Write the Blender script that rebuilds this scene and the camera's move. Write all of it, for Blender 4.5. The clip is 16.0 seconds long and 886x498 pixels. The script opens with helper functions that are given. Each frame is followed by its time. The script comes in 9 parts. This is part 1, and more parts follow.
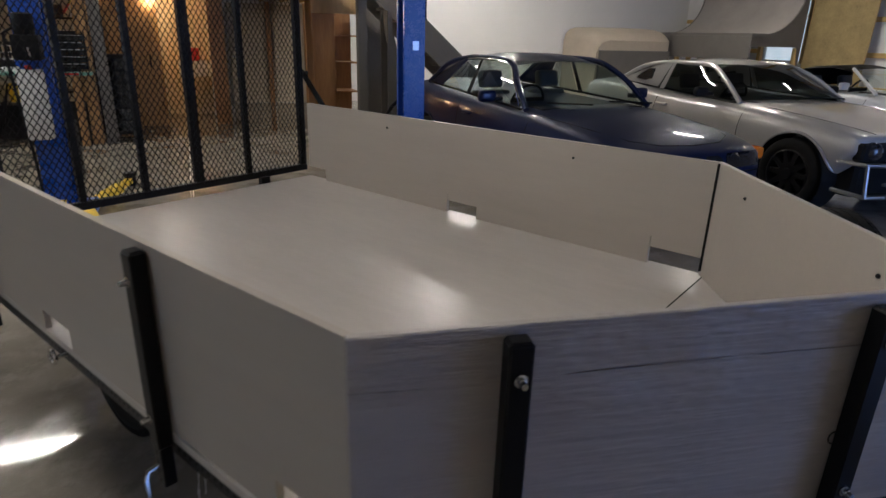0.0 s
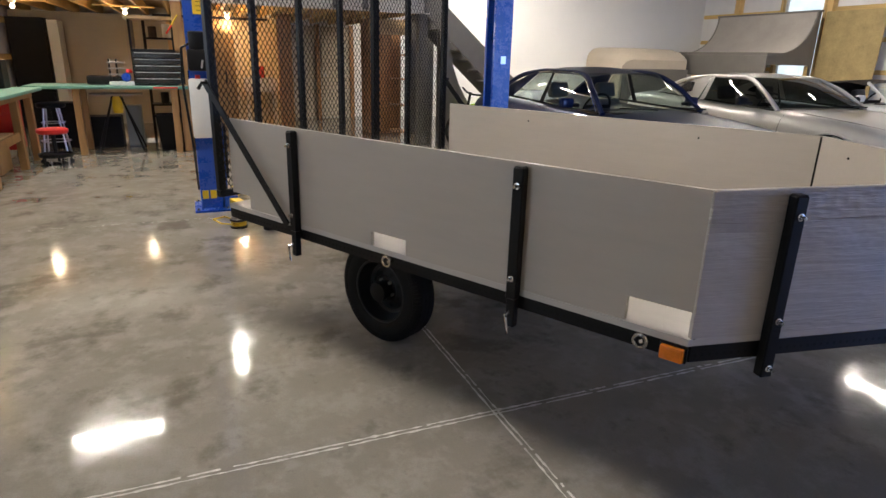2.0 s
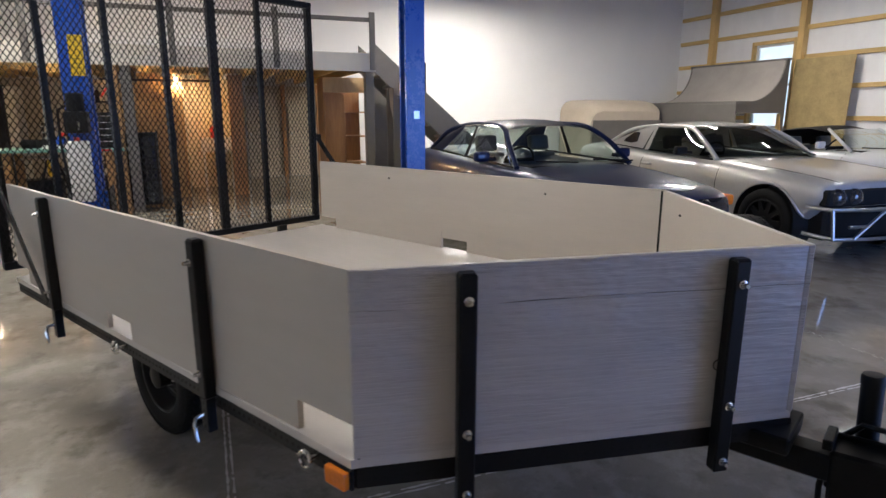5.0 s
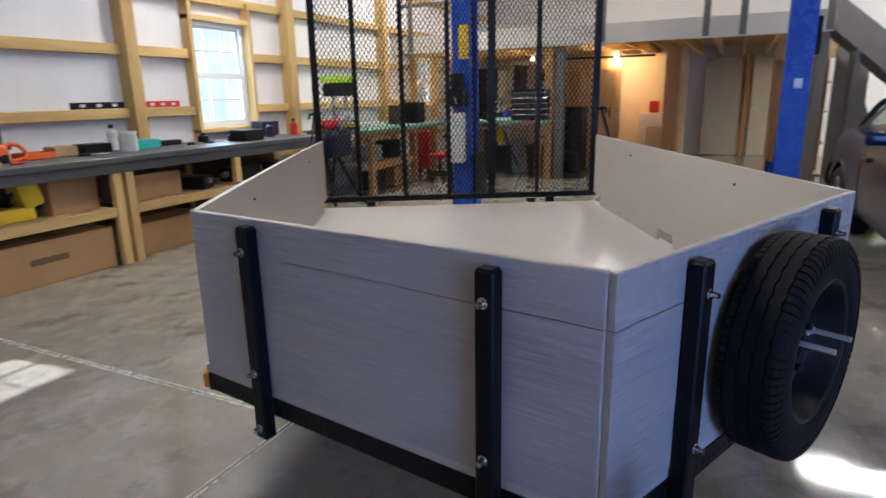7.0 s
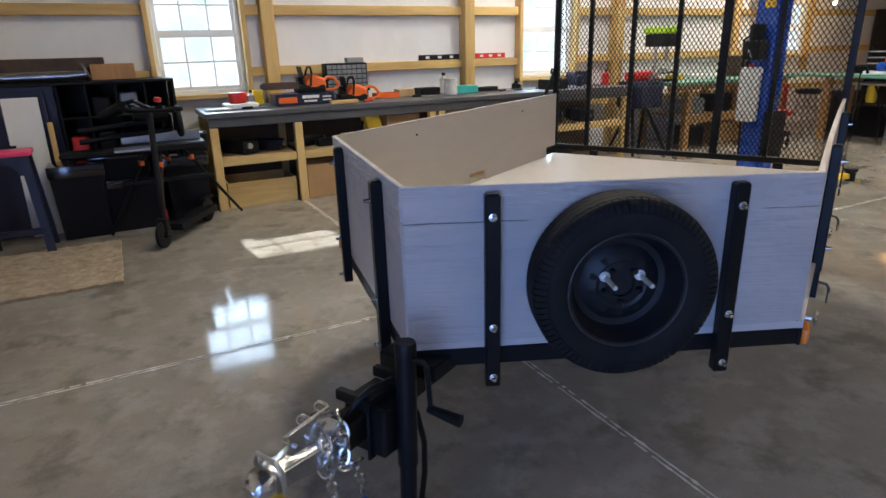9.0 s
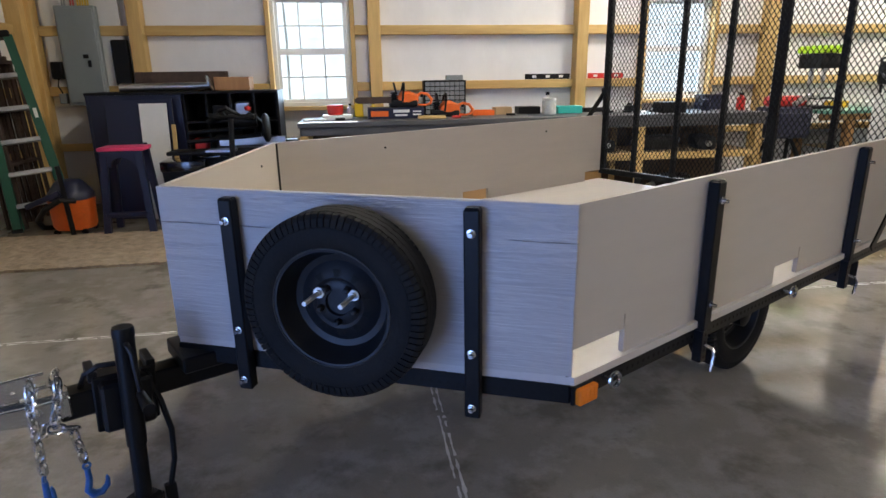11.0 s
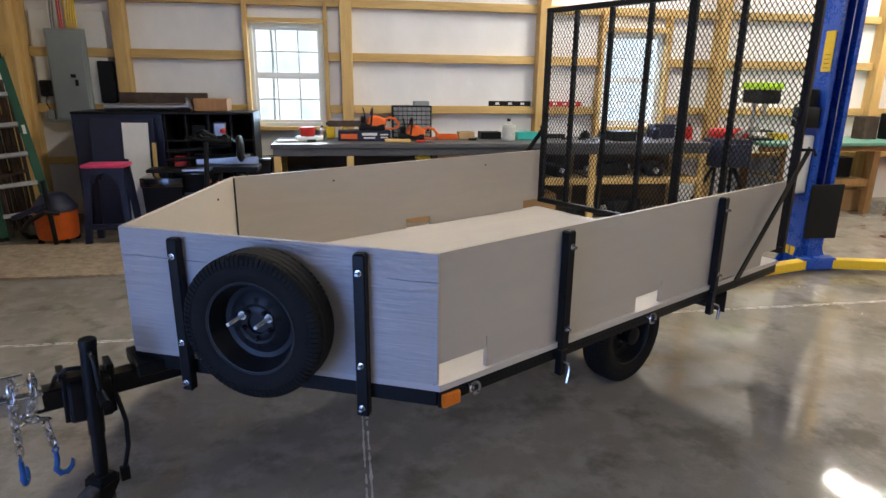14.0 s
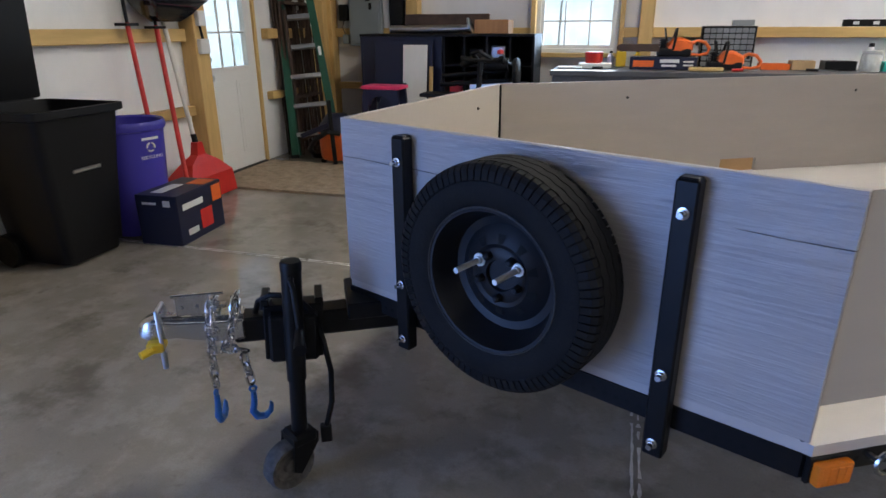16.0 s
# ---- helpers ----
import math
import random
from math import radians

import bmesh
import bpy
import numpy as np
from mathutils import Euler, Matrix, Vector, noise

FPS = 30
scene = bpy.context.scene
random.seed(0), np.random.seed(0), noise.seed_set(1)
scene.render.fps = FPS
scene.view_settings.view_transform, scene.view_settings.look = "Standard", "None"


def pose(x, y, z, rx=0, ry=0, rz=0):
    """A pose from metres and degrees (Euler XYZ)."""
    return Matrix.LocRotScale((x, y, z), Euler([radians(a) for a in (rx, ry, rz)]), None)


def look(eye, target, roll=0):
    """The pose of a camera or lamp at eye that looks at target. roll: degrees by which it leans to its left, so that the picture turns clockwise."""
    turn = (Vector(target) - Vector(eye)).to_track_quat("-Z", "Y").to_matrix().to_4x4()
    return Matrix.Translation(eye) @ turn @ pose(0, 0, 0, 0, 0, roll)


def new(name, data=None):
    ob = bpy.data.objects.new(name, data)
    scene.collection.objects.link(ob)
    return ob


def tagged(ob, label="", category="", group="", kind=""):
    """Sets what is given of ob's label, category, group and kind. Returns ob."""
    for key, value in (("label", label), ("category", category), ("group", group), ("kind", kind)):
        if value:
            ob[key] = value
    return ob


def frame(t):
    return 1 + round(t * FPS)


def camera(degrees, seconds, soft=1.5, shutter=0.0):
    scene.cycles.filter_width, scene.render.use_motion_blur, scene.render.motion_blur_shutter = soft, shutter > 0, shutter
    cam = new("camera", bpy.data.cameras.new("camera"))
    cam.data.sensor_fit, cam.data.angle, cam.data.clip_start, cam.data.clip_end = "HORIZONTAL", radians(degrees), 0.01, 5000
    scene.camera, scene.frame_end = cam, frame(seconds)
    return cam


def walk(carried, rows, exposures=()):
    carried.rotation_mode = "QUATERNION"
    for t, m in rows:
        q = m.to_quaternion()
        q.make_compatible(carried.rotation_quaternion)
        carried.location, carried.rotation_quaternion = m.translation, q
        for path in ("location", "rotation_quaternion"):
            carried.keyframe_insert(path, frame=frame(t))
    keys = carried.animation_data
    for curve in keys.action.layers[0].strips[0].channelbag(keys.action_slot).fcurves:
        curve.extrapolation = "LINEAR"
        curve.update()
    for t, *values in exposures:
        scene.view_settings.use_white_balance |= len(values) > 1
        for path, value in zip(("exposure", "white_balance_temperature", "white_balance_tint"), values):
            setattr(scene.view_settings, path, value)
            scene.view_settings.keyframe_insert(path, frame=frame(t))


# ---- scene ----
cam = camera(72.82, 16.0, shutter=0.2)
PATH = [
    (0, (-1.5023, -0.0461, 1.5200), (0.2403, -0.7625, 0.8491), 1.50),
    (0.5, (-1.7362, 0.3220, 1.4814), (0.0081, -0.3990, 0.8200), 1.44),
    (1, (-1.9645, 0.6171, 1.4527), (-0.2116, -0.1108, 0.8220), 1.32),
    (1.5, (-2.0115, 0.8538, 1.4292), (-0.2517, 0.1230, 0.8218), 1.47),
    (2, (-1.9699, 1.1460, 1.4302), (-0.2101, 0.4144, 0.8236), 1.40),
    (2.5, (-1.9935, 1.2049, 1.4402), (-0.2213, 0.4935, 0.8457), 0.76),
    (3, (-2.0223, 1.1004, 1.4460), (-0.2348, 0.3909, 0.8970), 0.46),
    (3.5, (-2.0203, 1.0424, 1.4438), (-0.2201, 0.3284, 0.9444), 0.62),
    (4, (-2.0538, 0.8609, 1.4354), (-0.2431, 0.1390, 0.9880), 0.22),
    (4.2, (-2.0627, 0.7361, 1.4389), (-0.2566, -0.0034, 1.0018), 0.05),
    (6.3, (-1.8383, -1.0768, 1.4002), (0.1077, -1.1944, 0.9537), -0.65),
    (6.5, (-1.8517, -1.1972, 1.4024), (0.0917, -1.0394, 0.9572), -0.92),
    (7, (-1.8883, -1.5827, 1.3840), (-0.1465, -0.7340, 0.8882), -1.19),
    (7.5, (-1.9605, -1.9476, 1.3944), (-0.4851, -0.7281, 0.8146), -1.32),
    (8, (-1.8702, -2.2841, 1.3913), (-0.6403, -0.8216, 0.8009), -1.65),
    (8.5, (-1.7169, -2.5915, 1.4043), (-0.7024, -0.9839, 0.7825), -1.25),
    (9, (-1.5426, -2.9088, 1.4487), (-0.6708, -1.2232, 0.8173), -1.56),
    (9.2, (-1.4171, -3.0041, 1.4517), (-0.6305, -1.2759, 0.8237), -1.57),
    (11.3, (-0.2500, -3.4271, 1.3937), (0.0126, -1.5195, 0.8532), -0.60),
    (11.5, (-0.2274, -3.5596, 1.4053), (0.0402, -1.6466, 0.8868), -0.33),
    (12, (-0.1624, -3.8352, 1.4469), (0.1129, -1.9174, 0.9509), -0.13),
    (12.5, (-0.0870, -4.0413, 1.5000), (0.1862, -2.1226, 1.0060), 0.04),
    (13, (-0.0772, -4.0004, 1.6045), (0.1836, -2.0835, 1.0971), 0.38),
    (13.5, (-0.0931, -3.7888, 1.6500), (0.1555, -1.8962, 1.0532), 0.33),
    (14, (-0.0710, -3.7434, 1.6194), (0.2447, -1.8429, 1.0824), 0.73),
    (14.5, (-0.0423, -3.6056, 1.5123), (0.2772, -1.7018, 0.9893), 0.86),
    (15, (-0.0121, -3.3544, 1.3976), (-0.0390, -1.4282, 0.8599), 0.40),
    (15.5, (-0.0921, -3.1508, 1.3428), (-0.5054, -1.2870, 0.7465), 0.12),
    (16, (-0.1600, -2.9540, 1.3222), (-0.6882, -1.1532, 0.6306), -0.17),
]
EXPOSURES = [(0, 0.36, 5900, 10), (0.7, 0.72, 6020, 10), (1.6, 1.22, 6150, 10), (4.2, 1.28, 6020, 10), (6.3, 1.16, 5620, 10), (8, 1.34, 5850, 8), (9.2, 1.42, 6120, 8), (11.5, 1.50, 6150, 8), (14, 1.46, 6150, 8), (15, 1.40, 5980, 8), (16, 1.36, 5860, 8)]
walk(cam, [(t, look(eye, target, roll)) for t, eye, target, roll in PATH], exposures=EXPOSURES)

# ---------------------------------------------------------------- world, sun, exposure
world = bpy.data.worlds.new("sky")
scene.world = world
world.use_nodes = True
wn = world.node_tree.nodes
sky = wn.new("ShaderNodeTexSky")
sky.sky_type = "NISHITA"
sky.sun_disc = False
sky.sun_elevation = radians(40)
sky.sun_rotation = radians(-5)
world.node_tree.links.new(sky.outputs[0], wn["Background"].inputs[0])
wn["Background"].inputs[1].default_value = 0.05

sun = new("sun", bpy.data.lights.new("sun", "SUN"))
sun.data.energy, sun.data.angle, sun.data.color = 5.0, radians(0.6), (1.0, 0.98, 0.95)
sun.matrix_world = look((-0.95, 6.6, 2.1), (-0.95 + 0.23, 6.6 - 2.4, 2.1 - 1.96))


def area(name, m, sx, sy, watts, colour):
    lamp = new(name, bpy.data.lights.new(name, "AREA"))
    lamp.data.shape, lamp.data.size, lamp.data.size_y = "RECTANGLE", sx, sy
    lamp.data.energy, lamp.data.color = watts, colour
    lamp.matrix_world = m
    return lamp


DAY = (0.62, 0.80, 1.0)
# lamp added at an unseen door opening, set extra blue for the nose boards
area("overhead_door_daylight", look((-3.75, -5.6, 1.35), (0, -5.4, 1.2)), 3.6, 2.6, 76, (0.20, 0.38, 1.0))
area("window_daylight", look((-0.71, 4.2, 1.66), (-0.71, 0, 1.4)), 0.85, 1.15, 12, DAY)
area("window_daylight", look((3.75, 4.2, 1.66), (3.75, 0, 1.4)), 0.85, 1.15, 12, DAY)

# ---------------------------------------------------------------- mesh helpers


def box(bm, lo, hi, bev=0.0, m=None, seg=1):
    lo, hi = Vector(lo), Vector(hi)
    made = bmesh.ops.create_cube(bm, size=1)["verts"]
    size, mid = hi - lo, (lo + hi) / 2
    for v in made:
        v.co = Vector((v.co[i] * size[i] + mid[i] for i in range(3)))
    if bev:
        edges = list({e for v in made for e in v.link_edges})
        made = bmesh.ops.bevel(bm, geom=edges, offset=min(bev, 0.45 * min(abs(s) for s in size)), segments=seg, affect="EDGES", profile=0.6)["verts"]
        # the bevel returns all verts of the new faces
    if m is not None:
        bmesh.ops.transform(bm, matrix=m, verts=list(set(made)))
    return bm


def boxed(lo, hi, bev=0.0, m=None, seg=1):
    return box(bmesh.new(), lo, hi, bev, m, seg)


def ring_faces(bm, rings, closed=True, cap=True, loop=False):
    vs = [[bm.verts.new(p) for p in r] for r in rings]
    n = len(vs[0])
    pairs = list(zip(vs, vs[1:])) + ([(vs[-1], vs[0])] if loop else [])
    for a, b in pairs:
        for i in range(n if closed else n - 1):
            j = (i + 1) % n
            bm.faces.new((a[i], a[j], b[j], b[i]))
    if cap and closed and not loop:
        bm.faces.new(list(reversed(vs[0])))
        bm.faces.new(vs[-1])
    return bm


def tube(bm, pts, r, n=8, loop=False, cap=True):
    pts = [Vector(p) for p in pts]
    rings, up = [], None
    k = len(pts)
    for i, p in enumerate(pts):
        a = pts[i - 1] if (i or loop) else p
        b = pts[(i + 1) % k] if (i < k - 1 or loop) else p
        d = (b - a).normalized()
        if up is None:
            up = d.orthogonal().normalized()
        up = (up - d * up.dot(d)).normalized()
        side = d.cross(up)
        rr = r[i] if isinstance(r, (list, tuple)) else r
        rings.append([p + rr * (math.cos(q) * up + math.sin(q) * side) for q in (2 * math.pi * j / n for j in range(n))])
    return ring_faces(bm, rings, True, cap, loop)


def lathe(bm, prof, n=24, m=None, loop=False):
    """Turns (radius, height) pairs round z."""
    m = m or Matrix()
    rings = [[m @ Vector((r * math.cos(q), r * math.sin(q), z)) for r, z in prof] for q in (2 * math.pi * j / n for j in range(n))]
    vs = [[bm.verts.new(p) for p in r] for r in rings]
    for a, b in zip(vs, vs[1:] + vs[:1]):
        for i in range(len(prof) - (0 if loop else 1)):
            j = (i + 1) % len(prof)
            if prof[i][0] < 1e-6 and prof[j][0] < 1e-6:
                continue
            bm.faces.new((a[i], b[i], b[j], a[j]))
    bmesh.ops.remove_doubles(bm, verts=bm.verts, dist=1e-5)
    return bm


def prism(bm, poly, d0, d1, m=None):
    """A polygon in x, y drawn out along z."""
    m = m or Matrix()
    lo = [bm.verts.new(m @ Vector((x, y, d0))) for x, y in poly]
    hi = [bm.verts.new(m @ Vector((x, y, d1))) for x, y in poly]
    bm.faces.new(list(reversed(lo)))
    bm.faces.new(hi)
    for i in range(len(poly)):
        j = (i + 1) % len(poly)
        bm.faces.new((lo[i], lo[j], hi[j], hi[i]))
    return bm


# x, z polygon drawn out along y
XZ = Matrix(((1, 0, 0, 0), (0, 0, -1, 0), (0, 1, 0, 0), (0, 0, 0, 1)))
# y, z polygon drawn out along x
YZ = Matrix(((0, 0, 1, 0), (1, 0, 0, 0), (0, 1, 0, 0), (0, 0, 0, 1)))


def mesh_of(name, bm, material, smooth=False):
    bmesh.ops.recalc_face_normals(bm, faces=bm.faces)
    me = bpy.data.meshes.new(name)
    bm.to_mesh(me)
    bm.free()
    for one in material if isinstance(material, (list, tuple)) else (material,):
        me.materials.append(one)
    if smooth:
        me.polygons.foreach_set("use_smooth", [True] * len(me.polygons))
        me.set_sharp_from_angle(angle=radians(40))
    return me


def part(name, bm, material, parent, label="", smooth=False, kind=""):
    ob = new(name, mesh_of(name, bm, material, smooth))
    ob.parent = parent
    return tagged(ob, label, kind=kind)


def thing(name, label, category, m=None, group="", kind=""):
    ob = new(name)
    ob.empty_display_size = 0.1
    ob.matrix_basis = m or Matrix()
    return tagged(ob, label, category, group, kind)


def solid(name, bm, material, label, category, m=None, group="", kind="", smooth=False):
    ob = new(name, mesh_of(name, bm, material, smooth))
    ob.matrix_basis = m or Matrix()
    return tagged(ob, label, category, group, kind)


# ---------------------------------------------------------------- materials


def mat(name, col, rough=0.5, metal=0.0, var=0.12, scale=6.0, bump=0.0, bscale=60.0, stretch=None, col2=None, coat=0.0, rvar=0.12, piece=0.0, spec=0.5):
    """A surface whose colour and gloss wander at two scales, with fine relief. stretch: grain along an axis."""
    m = bpy.data.materials.new(name)
    m.use_nodes = True
    nt = m.node_tree
    n, l = nt.nodes, nt.links
    b = n["Principled BSDF"]
    tc = n.new("ShaderNodeTexCoord")
    mp = n.new("ShaderNodeMapping")
    mp.inputs["Scale"].default_value = stretch or (1, 1, 1)
    l.new(tc.outputs["Object"], mp.inputs["Vector"])
    big, fine = n.new("ShaderNodeTexNoise"), n.new("ShaderNodeTexNoise")
    big.inputs["Scale"].default_value, fine.inputs["Scale"].default_value = scale, bscale
    big.inputs["Detail"].default_value, fine.inputs["Detail"].default_value = 5, 4
    big.inputs["Roughness"].default_value = 0.62
    l.new(mp.outputs[0], big.inputs["Vector"])
    l.new(mp.outputs[0], fine.inputs["Vector"])
    mix = n.new("ShaderNodeMixRGB")
    mix.inputs[1].default_value = (*[c * (1 - var) for c in col], 1)
    mix.inputs[2].default_value = (*(col2 or [min(1, c * (1 + var)) for c in col]), 1)
    ramp = n.new("ShaderNodeMapRange")
    ramp.inputs["From Min"].default_value, ramp.inputs["From Max"].default_value = 0.3, 0.7
    add = n.new("ShaderNodeMath")
    add.operation = "MULTIPLY_ADD"
    add.inputs[1].default_value = 0.3
    l.new(fine.outputs["Fac"], add.inputs[0])
    sub = n.new("ShaderNodeMath")
    sub.operation = "MULTIPLY"
    sub.inputs[1].default_value = 0.7
    l.new(big.outputs["Fac"], sub.inputs[0])
    l.new(sub.outputs[0], add.inputs[2])
    l.new(add.outputs[0], ramp.inputs["Value"])
    l.new(ramp.outputs[0], mix.inputs[0])
    out = mix.outputs[0]
    if piece:
        info = n.new("ShaderNodeObjectInfo")
        hsv = n.new("ShaderNodeHueSaturation")
        pr = n.new("ShaderNodeMapRange")
        pr.inputs["To Min"].default_value, pr.inputs["To Max"].default_value = 1 - piece, 1 + piece
        l.new(info.outputs["Random"], pr.inputs["Value"])
        l.new(pr.outputs[0], hsv.inputs["Value"])
        l.new(out, hsv.inputs["Color"])
        out = hsv.outputs[0]
    l.new(out, b.inputs["Base Color"])
    rr = n.new("ShaderNodeMapRange")
    rr.inputs["To Min"].default_value, rr.inputs["To Max"].default_value = max(0.02, rough - rvar), min(1, rough + rvar)
    l.new(add.outputs[0], rr.inputs["Value"])
    l.new(rr.outputs[0], b.inputs["Roughness"])
    b.inputs["Metallic"].default_value = metal
    b.inputs["Specular IOR Level"].default_value = spec
    b.inputs["Coat Weight"].default_value = coat
    b.inputs["Coat Roughness"].default_value = 0.06 if metal or rough < 0.33 or coat > 0.55 else 0.2
    if bump:
        bp = n.new("ShaderNodeBump")
        bp.inputs["Strength"].default_value, bp.inputs["Distance"].default_value = min(bump, 1.0), 0.004 * max(bump, 1.0)
        l.new(fine.outputs["Fac"], bp.inputs["Height"])
        l.new(bp.outputs[0], b.inputs["Normal"])
    return m


def glow(name, col, strength):
    m = bpy.data.materials.new(name)
    m.use_nodes = True
    b = m.node_tree.nodes["Principled BSDF"]
    b.inputs["Base Color"].default_value = (*col, 1)
    b.inputs["Emission Color"].default_value = (*col, 1)
    b.inputs["Emission Strength"].default_value = strength
    return m


def glass(name, col=(1, 1, 1), rough=0.0, clear=0.9):
    """Thin pane: mostly see-through, with a reflection that grows at a slant."""
    m = bpy.data.materials.new(name)
    m.use_nodes = True
    n, l = m.node_tree.nodes, m.node_tree.links
    n.remove(n["Principled BSDF"])
    t, g, mx, lw = n.new("ShaderNodeBsdfTransparent"), n.new("ShaderNodeBsdfGlossy"), n.new("ShaderNodeMixShader"), n.new("ShaderNodeLayerWeight")
    t.inputs[0].default_value = (*[c * clear for c in col], 1)
    g.inputs["Roughness"].default_value = rough
    lw.inputs["Blend"].default_value = 0.5
    pw, ma = n.new("ShaderNodeMath"), n.new("ShaderNodeMath")
    pw.operation, ma.operation = "POWER", "MULTIPLY_ADD"
    pw.inputs[1].default_value = 3.5
    ma.inputs[1].default_value, ma.inputs[2].default_value = 0.8, 0.06
    l.new(lw.outputs["Facing"], pw.inputs[0])
    l.new(pw.outputs[0], ma.inputs[0])
    l.new(ma.outputs[0], mx.inputs[0])
    l.new(t.outputs[0], mx.inputs[1])
    l.new(g.outputs[0], mx.inputs[2])
    l.new(mx.outputs[0], n["Material Output"].inputs[0])
    return m


def concrete():
    """Sealed slab: cloudy trowel marks, brown stains, fine grit, an uneven sealer film."""
    m = bpy.data.materials.new("polished_concrete")
    m.use_nodes = True
    n, l = m.node_tree.nodes, m.node_tree.links
    b = n["Principled BSDF"]
    tc = n.new("ShaderNodeTexCoord")

    def noise(scale, detail, lo, hi, to0, to1, squash=(1, 1, 1)):
        mp, t, r = n.new("ShaderNodeMapping"), n.new("ShaderNodeTexNoise"), n.new("ShaderNodeMapRange")
        mp.inputs["Scale"].default_value = squash
        t.inputs["Scale"].default_value, t.inputs["Detail"].default_value, t.inputs["Roughness"].default_value = scale, detail, 0.64
        r.interpolation_type = "SMOOTHSTEP"
        for k, v in (("From Min", lo), ("From Max", hi), ("To Min", to0), ("To Max", to1)):
            r.inputs[k].default_value = v
        l.new(tc.outputs["Object"], mp.inputs["Vector"]), l.new(mp.outputs[0], t.inputs["Vector"]), l.new(t.outputs["Fac"], r.inputs["Value"])
        return r.outputs[0], t.outputs["Fac"]

    def mixed(fac, a, c):
        x = n.new("ShaderNodeMixRGB")
        l.new(fac, x.inputs[0])
        for k, v in ((1, a), (2, c)):
            if isinstance(v, tuple):
                x.inputs[k].default_value = (*v, 1)
            else:
                l.new(v, x.inputs[k])
        return x.outputs[0]

    cloud, _ = noise(1.1, 8, 0.32, 0.70, 0.0, 1.0)
    trowel, _ = noise(5.0, 6, 0.44, 0.63, 0.0, 0.8)
    stain, _ = noise(2.4, 8, 0.51, 0.66, 0.0, 0.72)
    grit, fine = noise(140, 3, 0.2, 0.8, 0.0, 0.28)
    col = mixed(cloud, (0.250, 0.225, 0.183), (0.318, 0.292, 0.248))
    col = mixed(trowel, col, (0.355, 0.330, 0.288))
    col = mixed(stain, col, (0.135, 0.116, 0.086))
    col = mixed(grit, col, (0.17, 0.158, 0.138))
    fleck, _ = noise(13, 6, 0.58, 0.74, 0.0, 0.4)
    col = mixed(fleck, col, (0.125, 0.106, 0.078))
    l.new(col, b.inputs["Base Color"])
    rough, _ = noise(3.5, 6, 0.35, 0.7, 0.045, 0.10)
    worn, _ = noise(9, 5, 0.45, 0.70, 0.0, 0.06)
    both = n.new("ShaderNodeMath")
    both.operation = "ADD"
    l.new(rough, both.inputs[0]), l.new(worn, both.inputs[1])
    l.new(both.outputs[0], b.inputs["Roughness"])
    b.inputs["Specular IOR Level"].default_value = 0.45
    _, wave = noise(7.0, 3, 0.2, 0.8, 0, 1)
    bp = n.new("ShaderNodeBump")
    bp.inputs["Strength"].default_value, bp.inputs["Distance"].default_value = 0.045, 0.004
    l.new(wave, bp.inputs["Height"])
    l.new(bp.outputs[0], b.inputs["Normal"])
    return m


